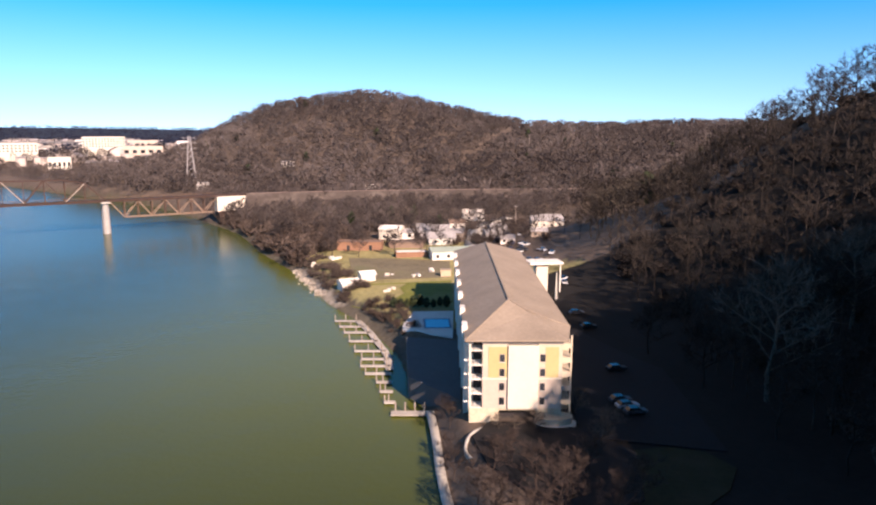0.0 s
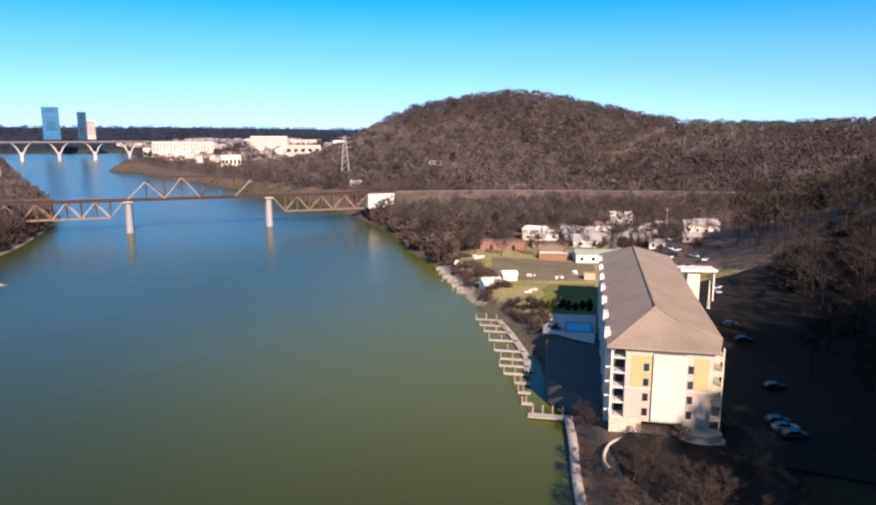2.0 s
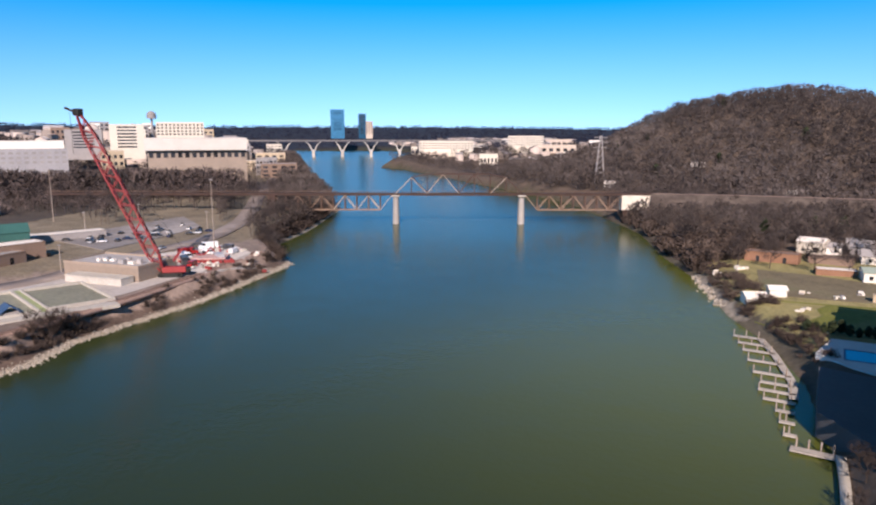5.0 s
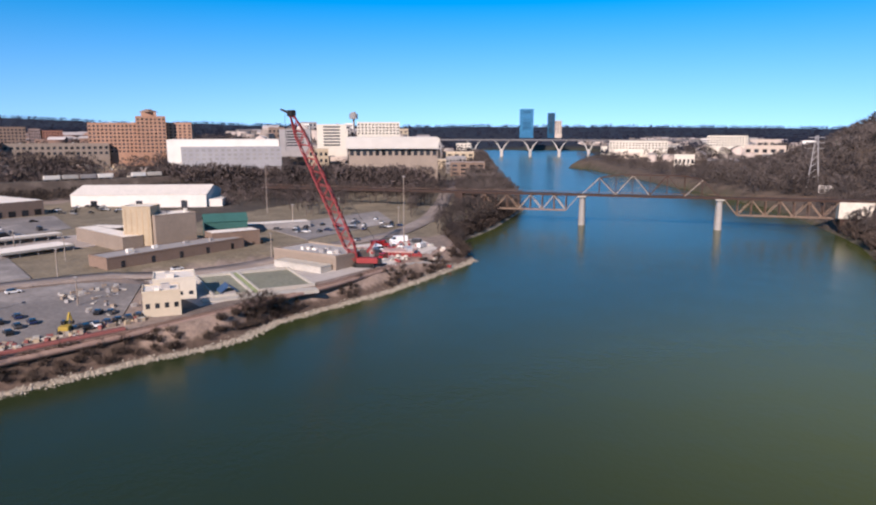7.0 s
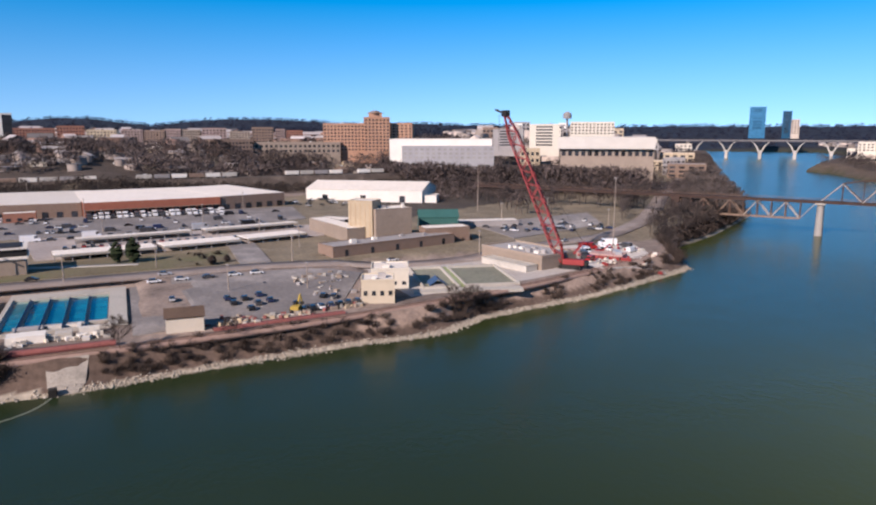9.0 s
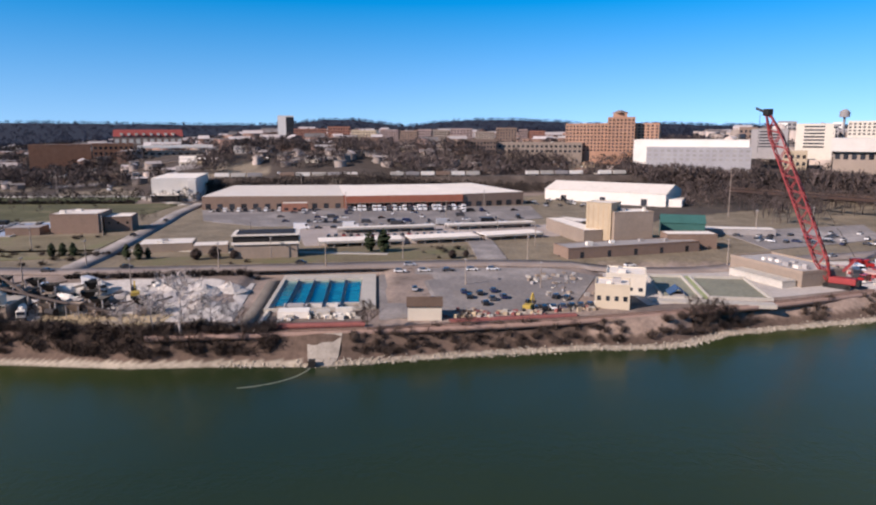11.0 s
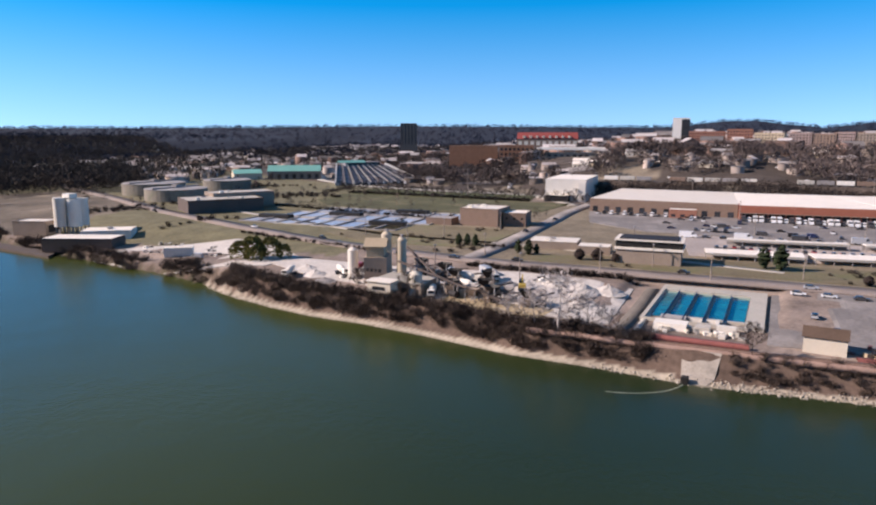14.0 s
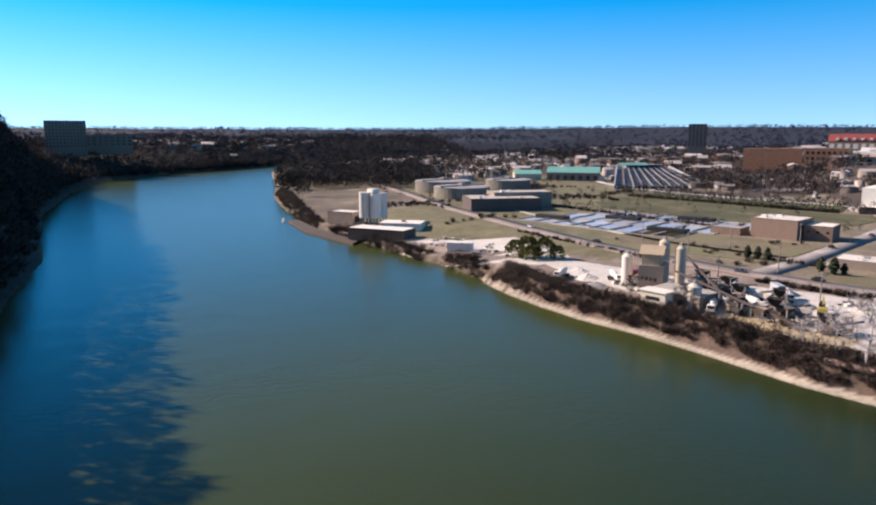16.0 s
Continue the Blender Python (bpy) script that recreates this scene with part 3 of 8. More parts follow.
# ---- trees ----
def tree_arrays(seed, limbs=9, subs=6, twigs=8, tw=0.012, crown=0.36, low=0.28, sides=3, trunk=0.016):
    """A bare tree one metre high as arrays: bent trunk, forking limbs, and many thin twigs."""
    rng = random.Random(seed)
    V, F = [], []

    def rod(p, q, r0, r1, n=sides):
        ax = (q - p).normalized()
        u = ax.orthogonal().normalized()
        w = ax.cross(u)
        k = len(V)
        for c, r in ((p, r0), (q, r1)):
            for i in range(n):
                a = 2 * math.pi * i / n
                V.append(c + (u * math.cos(a) + w * math.sin(a)) * r)
        for i in range(n):
            j = (i + 1) % n
            F.append((k + i, k + j, k + n + j))
            F.append((k + i, k + n + j, k + n + i))

    def sliver(p, q, w):
        o = (q - p).orthogonal().normalized()
        o.rotate(Matrix.Rotation(rng.uniform(0, 6.28), 3, (q - p).normalized()))
        k = len(V)
        V.extend((p + o * w, p - o * w, q))
        F.append((k, k + 1, k + 2))

    stem = [Vector((0, 0, -0.03))]
    for i in range(4):
        stem.append(Vector((rng.uniform(-0.03, 0.03), rng.uniform(-0.03, 0.03), (i + 1) * 0.21)))
    for i in range(4):
        rod(stem[i], stem[i + 1], trunk * (1 - i * 0.22), trunk * (0.78 - i * 0.22) + 0.002, max(4, sides))
    for i in range(limbs):
        f = low + (0.86 - low) * (i + rng.random()) / limbs
        k = min(3, int(f / 0.21))
        p = stem[k].lerp(stem[k + 1], f / 0.21 - k)
        a = i * 2.4 + rng.uniform(-0.5, 0.5)
        reach = crown * (1.05 - 0.75 * max(0.0, f - 0.35) / 0.5) * rng.uniform(0.75, 1.15)
        q = p + Vector((math.cos(a) * reach, math.sin(a) * reach, reach * rng.uniform(0.45, 1.0)))
        q.z = min(q.z, rng.uniform(0.9, 1.0))
        rod(p, q, trunk * 0.42, trunk * 0.12)
        for j in range(subs):
            g = 0.25 + 0.75 * (j + rng.random()) / subs
            s = p.lerp(q, min(g, 1))
            d = Vector((rng.uniform(-1, 1), rng.uniform(-1, 1), rng.uniform(-0.1, 1))).normalized() + (q - p).normalized() * 0.7
            e = s + d.normalized() * crown * rng.uniform(0.22, 0.5)
            e.z = min(e.z, 1.02)
            if twigs > 5:
                rod(s, e, trunk * 0.16, trunk * 0.05)
            else:
                sliver(s, e, tw * 0.8)
            for _ in range(twigs):
                b = s.lerp(e, rng.uniform(0.2, 1))
                d = Vector((rng.uniform(-1, 1), rng.uniform(-1, 1), rng.uniform(-0.4, 1))).normalized() + (e - s).normalized() * 0.6
                sliver(b, b + d.normalized() * crown * rng.uniform(0.12, 0.34), tw * rng.uniform(0.4, 1.0))
    return np.array([tuple(v) for v in V]), np.array(F)


def shrub_arrays(seed, stems=34, twigs=5, tw=0.045):
    rng = random.Random(seed)
    V, F = [], []
    for i in range(stems):
        a, lean = rng.uniform(0, 6.28), rng.uniform(0.1, 1.0)
        base = Vector((math.cos(a) * 0.35 * lean, math.sin(a) * 0.35 * lean, -0.05))
        tip = base + Vector((math.cos(a) * 0.55 * lean, math.sin(a) * 0.55 * lean, rng.uniform(0.55, 1.0) * (1.1 - 0.4 * lean)))
        for j in range(twigs + 1):
            p = base if j == 0 else base.lerp(tip, rng.uniform(0.2, 0.95))
            q = tip if j == 0 else p + Vector((rng.uniform(-1, 1), rng.uniform(-1, 1), rng.uniform(-0.2, 1.0))).normalized() * rng.uniform(0.2, 0.45)
            o = (q - p).orthogonal().normalized()
            o.rotate(Matrix.Rotation(rng.uniform(0, 6.28), 3, (q - p).normalized()))
            k = len(V)
            V.extend((p + o * tw * rng.uniform(0.6, 1.3), p - o * tw * rng.uniform(0.6, 1.3), q))
            F.append((k, k + 1, k + 2))
    return np.array([tuple(v) for v in V]), np.array(F)


def conifer_arrays(seed, tiers=11, fronds=11, wide=0.22, cone=True):
    """A dense evergreen: drooping sprays in tiers round a trunk."""
    rng = random.Random(seed)
    V, F = [], []
    for i in range(4):
        a = i * math.pi / 2
        V.append(Vector((0.02 * math.cos(a), 0.02 * math.sin(a), -0.05)))
    V.append(Vector((0, 0, 0.95)))
    F += [(0, 1, 4), (1, 2, 4), (2, 3, 4), (3, 0, 4)]
    for i in range(tiers):
        f = (i + 0.5) / tiers
        z = 0.06 + 0.9 * f
        r = wide * ((1 - f) ** 0.8 + 0.06) if cone else wide * math.sin(math.pi * (0.12 + 0.83 * f)) ** 0.7
        for j in range(fronds):
            a = 2 * math.pi * (j + rng.random()) / fronds
            rr = r * rng.uniform(0.7, 1.2)
            c = Vector((math.cos(a), math.sin(a), 0))
            p = c * rr * 0.1 + Vector((0, 0, z + rng.uniform(0.02, 0.1)))
            q = c * rr + Vector((0, 0, z - rng.uniform(-0.03, 0.06)))
            o = Vector((-c.y, c.x, rng.uniform(-0.5, 0.5))) * rr * rng.uniform(0.35, 0.6)
            k = len(V)
            V.extend((p, q.lerp(p, 0.4) + o, q, q.lerp(p, 0.4) - o))
            F += [(k, k + 1, k + 2), (k, k + 2, k + 3)]
    return np.array([tuple(v) for v in V]), np.array(F)


def far_arrays(seed, n=46, tw=0.025):
    """A bare tree seen from far off: a stem and a ragged cloud of twigs."""
    rng = random.Random(seed)
    V, F = [Vector((0.016, 0, -0.05)), Vector((-0.016, 0.01, -0.05)), Vector((0, 0, 0.8)), Vector((0, 0.016, -0.05))], [(0, 1, 2), (1, 3, 2)]
    for i in range(n):
        a, u = rng.uniform(0, 6.28), rng.uniform(-0.85, 1.0)
        r = math.sqrt(1 - u * u) * rng.uniform(0.5, 1.0)
        q = Vector((math.cos(a) * r * 0.36, math.sin(a) * r * 0.36, 0.6 + u * 0.4))
        p = Vector((q.x * 0.35, q.y * 0.35, 0.2 + (q.z - 0.2) * 0.62))
        o = (q - p).orthogonal().normalized()
        o.rotate(Matrix.Rotation(rng.uniform(0, 6.28), 3, (q - p).normalized()))
        k, w = len(V), tw * rng.uniform(0.6, 1.3)
        V.extend((p.lerp(q, 0.55) + o * w, p, p.lerp(q, 0.6) - o * w, q))
        F += [(k, k + 2, k + 3)] if i % 3 else [(k, k + 1, k + 2), (k, k + 2, k + 3)]
    return np.array([tuple(v) for v in V]), np.array(F)


TALL = [tree_arrays(s, 8, 5, 8, 0.0058) for s in range(6)]
MID = [tree_arrays(40 + s, 9, 5, 5, 0.0115) for s in range(6)]
FAR = [far_arrays(80 + s) for s in range(8)]
BUSH = [shrub_arrays(s, 28, 4, 0.05) for s in range(6)]
FINE = [shrub_arrays(60 + s, 34, 8, 0.022) for s in range(6)]
CEDAR = [conifer_arrays(20 + s, wide=0.3, cone=False) for s in range(3)]


def crown_arrays(seed, n=84, tw=0.03, wide=0.46, low=0.1, long=0.3):
    """A bare broad crown that reaches low down: many short twigs fanning out of a rounded, uneven outline."""
    rng = random.Random(seed)
    V, F = [Vector((0.014, 0, -0.08)), Vector((-0.012, 0.01, -0.08)), Vector((0, 0, 0.8))], [(0, 1, 2)]
    lobes = [(rng.uniform(0, 6.28), rng.uniform(0.3, 0.9), rng.uniform(0.75, 1.15)) for _ in range(5)]
    for i in range(n):
        a, u = rng.uniform(0, 6.28), rng.uniform(0, 1) ** 0.7
        lump = 1.0
        for la, lz, lr in lobes:
            if math.cos(a - la) > 0.5 and abs(u - lz) < 0.3:
                lump = lr
        r = wide * math.sqrt(max(0.0, 1 - (2 * u - 0.75) ** 2 / 1.65)) * lump * rng.uniform(0.45, 1.0)
        p = Vector((math.cos(a) * r, math.sin(a) * r, low + (0.97 - low) * u))
        d = Vector((math.cos(a), math.sin(a), 0.55 + u)).normalized() + Vector((rng.uniform(-0.7, 0.7), rng.uniform(-0.7, 0.7), rng.uniform(-0.5, 0.6)))
        q = p + d.normalized() * long * rng.uniform(0.4, 0.85)
        o = (q - p).orthogonal().normalized()
        o.rotate(Matrix.Rotation(rng.uniform(0, 6.28), 3, (q - p).normalized()))
        k, w = len(V), tw * rng.uniform(0.6, 1.3)
        V.extend((p + o * w, p - o * w, q))
        F.append((k, k + 1, k + 2))
    return np.array([tuple(v) for v in V]), np.array(F)


CROWN = [crown_arrays(300 + s) for s in range(8)]
LIGHTCROWN = [crown_arrays(330 + s, 46, 0.045) for s in range(6)]
FARCROWN = [crown_arrays(350 + s, 18, 0.11, 0.6, 0.0, 0.5) for s in range(6)]


def scatter(name, templates, places, material, label, category, lo, hi, seed=1, flat=1.0, sink=0.0):
    """Many plants as one mesh that nobody could count."""
    rng = np.random.default_rng(seed)
    x, y = places[:, 0], places[:, 1]
    z = land(x, y)[0] - sink
    VV, FF, k = [], [], 0
    tones = np.clip(0.36 + 0.2 * swell(x, y, 48, seed) + 0.22 * swell(x, y, 120, seed + 1) + rng.normal(0, 0.22, len(x)), 0, 1)
    for i in range(len(x)):
        v, f = templates[i % len(templates)]
        a, s = rng.uniform(0, 6.28), rng.uniform(lo, hi)
        w = s * rng.uniform(0.85, 1.2) * flat
        c, n = math.cos(a) * w, math.sin(a) * w
        VV.append(np.column_stack([v[:, 0] * c - v[:, 1] * n + x[i], v[:, 0] * n + v[:, 1] * c + y[i], v[:, 2] * s + z[i]]))
        FF.append(f + k)
        k += len(v)
    me = mesh_np(name, np.concatenate(VV), np.concatenate(FF), material)
    me.attributes.new("tone", "FLOAT", "POINT").data.foreach_set("value", np.repeat(tones, [len(v) for v in VV]).astype(np.float32))
    return tagged(new(name, me), label, category, kind="stuff")


def plants(ring, spacing, seed, keep=None):
    """Scattered places inside a polygon, on dry land."""
    rng = np.random.default_rng(seed)
    xs, ys = [p[0] for p in ring], [p[1] for p in ring]
    gx, gy = np.meshgrid(np.arange(min(xs), max(xs), spacing), np.arange(min(ys), max(ys), spacing))
    x = (gx + rng.uniform(-0.55, 0.55, gx.shape) * spacing).ravel()
    y = (gy + rng.uniform(-0.55, 0.55, gx.shape) * spacing).ravel()
    h, dn, ds, wet = land(x, y)
    ok = inside(x, y, ring) & ~wet & (np.minimum(dn, ds) > 3)
    if keep is not None:
        ok &= keep(x, y, h, dn, ds)
    return np.column_stack([x[ok], y[ok]])


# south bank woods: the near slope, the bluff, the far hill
scatter("wooded_slope", TALL, plants([(48, 70), (60, 118), (62, 190), (60, 250), (150, 300), (260, 200), (260, 40), (90, 20), (20, 20), (40, 70)], 8.6, 1, lambda x, y, h, dn, ds: (y > 104) | (x > 64)), SHADEBARK, "bare grey-brown deciduous trees on a steep shaded slope", "woods", 13, 20, 1, sink=0.3)
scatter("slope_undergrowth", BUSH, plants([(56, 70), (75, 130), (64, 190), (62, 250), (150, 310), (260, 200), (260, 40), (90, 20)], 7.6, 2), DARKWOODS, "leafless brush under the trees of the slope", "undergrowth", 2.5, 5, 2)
scatter("hillside_woods", MID, plants([(60, 255), (62, 320), (95, 400), (100, 500), (330, 500), (420, 300), (260, 190), (150, 300)], 10, 3), HILLWOODS, "sunlit bare deciduous woods on a hillside", "woods", 13, 19, 3)
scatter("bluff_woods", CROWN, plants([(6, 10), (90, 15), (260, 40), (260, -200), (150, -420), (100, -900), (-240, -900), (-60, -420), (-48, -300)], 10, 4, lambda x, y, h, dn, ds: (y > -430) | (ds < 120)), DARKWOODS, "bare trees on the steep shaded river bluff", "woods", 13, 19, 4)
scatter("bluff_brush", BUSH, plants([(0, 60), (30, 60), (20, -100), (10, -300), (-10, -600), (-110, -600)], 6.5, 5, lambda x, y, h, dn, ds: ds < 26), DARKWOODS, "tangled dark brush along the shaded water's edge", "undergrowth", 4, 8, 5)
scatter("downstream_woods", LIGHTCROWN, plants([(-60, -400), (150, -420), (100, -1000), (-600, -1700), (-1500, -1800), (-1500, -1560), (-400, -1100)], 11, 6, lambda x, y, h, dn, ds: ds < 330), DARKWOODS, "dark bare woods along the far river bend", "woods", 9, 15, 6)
scatter("hill_woods", CROWN, plants([(-360, 640), (-200, 560), (-60, 500), (330, 500), (640, 420), (800, 700), (560, 1000), (-300, 1010), (-420, 860)], 9.2, 7, lambda x, y, h, dn, ds: np.abs((x + 6) - (y - 574) * 0.37) > 5), WOODS, "bare winter woods covering a rounded hill", "woods", 7, 15.5, 7, flat=1.15, sink=1.0)
scatter("hill_evergreens", CEDAR, plants([(-300, 640), (-60, 520), (300, 500), (500, 600), (400, 900), (-250, 900)], 115, 71), PINE, "scattered dark evergreens among bare hillside woods", "trees", 8, 14, 71, sink=0.5)
scatter("bridgehead_woods", MID, plants([(-150, 452), (-118, 408), (-92, 348), (-74, 330), (-40, 372), (40, 395), (90, 420), (90, 500), (-60, 505), (-200, 560)], 8.0, 8, lambda x, y, h, dn, ds: (np.hypot((x + 62) / 22, (y - 385) / 14) > 1) & (to_line(x, y, [(-128, 456), (-72, 473), (0, 487), (69, 492), (120, 500)]) > 3.6)), WOODS, "tangled bare trees round the bridge abutment", "woods", 8, 15, 8)
scatter("bridgehead_brush", BUSH, plants([(-150, 452), (-118, 406), (-88, 339), (-66, 300), (-50, 322), (-50, 352), (-60, 390), (-100, 450)], 4.4, 9), SHRUBS, "leafless brush along the river's edge", "undergrowth", 4, 8.5, 9)
scatter("upstream_woods", CROWN, plants([(-200, 565), (-330, 655), (-660, 935), (-720, 960), (-620, 1300), (-300, 1250), (-360, 800)], 16, 10, lambda x, y, h, dn, ds: (ds < 60) | (swell(x, y, 60, 1) > 0.1)), WOODS, "bare trees on the upstream bank", "woods", 9, 15, 10)
scatter("bend_brush", BUSH, plants([(-110, -600), (-180, -811), (-250, -980), (-380, -1080), (-540, -1150), (-1000, -1350), (-1000, -1400), (-360, -1120), (-230, -1000), (-150, -811), (-80, -600)], 7, 77, lambda x, y, h, dn, ds: ds < 30), DARKWOODS, "dark brush along the far water's edge", "undergrowth", 6, 11, 77)
# north bank
scatter("bank_brush", FINE, plants([(-222, 226), (-180, 60), (-172, -16), (-196, -10), (-250, 226)], 2.1, 11, lambda x, y, h, dn, ds: (dn > 3.0) & (dn < 8.6) & ((y < 62) | (y > 80) & (y < 118) | (swell(x, y, 9, 1) > 0.1)) & ((y > -8) | (y < -22))), SHRUBS, "dark brown leafless brush on the river bank", "undergrowth", 1.5, 2.8, 11)
scatter("bank_thicket", FINE, plants([(-165, -22), (-165, -130), (-200, -200), (-225, -200), (-200, -100), (-188, -30)], 2.4, 12, lambda x, y, h, dn, ds: (dn > 4.2) & (dn < 13)), SHRUBS, "dense leafless thicket on the river bank", "undergrowth", 2.2, 4.4, 12)
scatter("bank_trees", TALL, plants([(-165, -30), (-165, -130), (-198, -200), (-215, -200), (-200, -100), (-185, -30)], 8.5, 13, lambda x, y, h, dn, ds: (dn > 5.5) & (dn < 11) & (swell(x, y, 14, 1) > -0.1)), SHRUBS, "slim bare trees in the bank thicket", "trees", 6, 10, 13)
scatter("north_bridge_woods", MID, plants([(-226, 222), (-262, 250), (-290, 312), (-345, 405), (-420, 474), (-480, 500), (-470, 440), (-400, 330), (-330, 272), (-268, 240)], 6.0, 14, lambda x, y, h, dn, ds: (to_line(x, y, [(-254, 120), (-263, 161), (-280, 222), (-318, 279), (-379, 344), (-430, 395), (-610, 590)]) > 11) & (dn < 95)), WOODS, "bare trees on the bank beside the railway bridge", "woods", 8, 14, 14)
scatter("north_bridge_brush", BUSH, plants([(-224, 222), (-262, 250), (-292, 312), (-350, 408), (-360, 400), (-304, 308), (-276, 254), (-232, 222)], 3.6, 72, lambda x, y, h, dn, ds: dn < 14), SHRUBS, "tangled brush leaning over the water near the bridge", "undergrowth", 4, 7.5, 72)
scatter("upriver_bank_woods", CROWN, plants([(-360, 415), (-700, 745), (-1080, 1130), (-1150, 1110), (-760, 720), (-430, 400)], 9, 15, lambda x, y, h, dn, ds: dn < 42), WOODS, "bare trees along the upper river bank", "woods", 8, 14, 15)
scatter("campus_slope_woods", CROWN, plants([(-545, 440), (-585, 112), (-600, -130), (-640, -400), (-770, -400), (-745, 130), (-640, 500)], 8.4, 16, lambda x, y, h, dn, ds: ((swell(x, y, 28, 0.9) > -0.1) | (swell(x, y, 9, 0.2) > 0.55)) & ((x < -612) | (y > 250) | (y < -160)) & (np.hypot(x + 705, y + 205) > 62) & (np.hypot(x + 675, y + 70) > 34)), BELTWOODS, "bare trees on the slope below the campus", "woods", 9, 16, 16)
scatter("yard_woods", MID, plants([(-345, 215), (-520, 240), (-560, 330), (-470, 470), (-380, 370)], 10, 17, lambda x, y, h, dn, ds: swell(x, y, 33, 2) > -0.75), BELTWOODS, "bare trees beyond the plant's car park", "woods", 9, 16, 17)
scatter("campus_trees", LIGHTCROWN, plants([(-640, -420), (-640, 250), (-560, 520), (-900, 1000), (-1500, 900), (-1500, -700), (-1100, -700)], 17, 18, lambda x, y, h, dn, ds: (swell(x, y, 45, 0.6) > -0.45) & (np.hypot(x + 705, y + 205) > 62)), BELTWOODS, "scattered bare trees among the campus buildings", "trees", 8, 14, 18)
scatter("waterworks_trees", FAR, plants([(-255, -330), (-300, -200), (-560, -200), (-700, -420), (-560, -560), (-300, -520)], 22, 41, lambda x, y, h, dn, ds: (swell(x, y, 30, 2.2) > 0.0) & (dn > 95) & ~((x > -412) & (y > -305)) & (np.hypot(x + 430, y + 475) > 65) & (np.hypot(x + 365, y + 335) > 52)), BELTWOODS, "scattered bare trees round the waterworks", "trees", 6, 11, 41)
scatter("west_trees", LIGHTCROWN, plants([(-255, -450), (-330, -620), (-560, -1060), (-1500, -1340), (-1900, -700), (-900, -420), (-640, -560), (-470, -560)], 15, 19, lambda x, y, h, dn, ds: ((swell(x, y, 70, 1.4) > -0.05) | (dn < 25)) & ((np.hypot(x, y) > 690) | (swell(x, y, 21, 0.4) > 0.45))), DARKWOODS, "dark bare woods and gardens beyond the plant", "woods", 9, 16, 19)
scatter("terminal_brush", FINE, plants([(-205, -205), (-215, -320), (-240, -460), (-330, -640), (-360, -620), (-262, -440), (-236, -330), (-224, -205)], 3.4, 42, lambda x, y, h, dn, ds: (dn > 3.0) & (dn < 13) & ((swell(x, y, 17, 0.5) > -0.35) | (y < -400))), SHRUBS, "dark leafless brush along the terminal's shore", "undergrowth", 2.0, 5.0, 42)
scatter("south_shore_brush", FINE, plants([(-66, 300), (-42, 242), (-27, 214), (-16, 184), (-6, 186), (-12, 214), (-24, 240), (-30, 262), (-44, 306)], 2.6, 61, lambda x, y, h, dn, ds: (ds > 3.2) & (ds < 15) & (swell(x, y, 8, 0.3) > -0.55)), SHRUBS, "dark leafless shrubs above the rocky shore", "undergrowth", 1.2, 3.2, 61)
scatter("garden_woods", MID, plants([(-58, 335), (70, 326), (92, 420), (30, 432), (-62, 410)], 12.5, 75), WOODS, "bare garden trees among the riverside houses", "trees", 5, 10, 75)
scatter("garden_brush", FINE, plants([(-50, 318), (-44, 330), (-8, 330), (60, 330), (66, 405), (20, 420), (-60, 400)], 7.5, 62, lambda x, y, h, dn, ds: swell(x, y, 11, 1.2) > 0.0), SHRUBS, "bare garden shrubs between the riverside houses", "undergrowth", 2.0, 5.0, 62)
scatter("west_grove", CROWN, plants([(-262, -440), (-330, -620), (-420, -760), (-560, -900), (-640, -760), (-480, -560), (-350, -520)], 9.5, 63, lambda x, y, h, dn, ds: np.hypot(x, y) > 690), DARKWOODS, "dark bare grove beyond the river terminal", "woods", 9, 15, 63)
scatter("hall_front_trees", CROWN, plants([(-640, 225), (-575, 350), (-500, 440), (-470, 420), (-440, 372), (-448, 345), (-490, 330), (-540, 300), (-600, 215)], 7.5, 64, lambda x, y, h, dn, ds: to_line(x, y, [(-318, 279), (-379, 344), (-430, 395), (-610, 590)]) > 12), BELTWOODS, "bare trees in front of the white halls", "trees", 11, 18, 64)
rng0 = np.random.default_rng(20)
ra, rr_ = np.radians(rng0.uniform(-36, 175, 15000)), rng0.uniform(1250, 4750, 15000)
fx, fy = -np.sin(ra) * rr_, np.cos(ra) * rr_
fw = land(fx, fy)
okf = ~fw[3] & (np.minimum(fw[1], fw[2]) > 30)
# ridges in the haze-tinted twig colour
scatter("distant_forest", FARCROWN, np.column_stack([fx[okf], fy[okf]]), HAZEWOODS, "distant wooded ridges with blue haze in their colour", "forest", 9, 17, 20, sink=1)


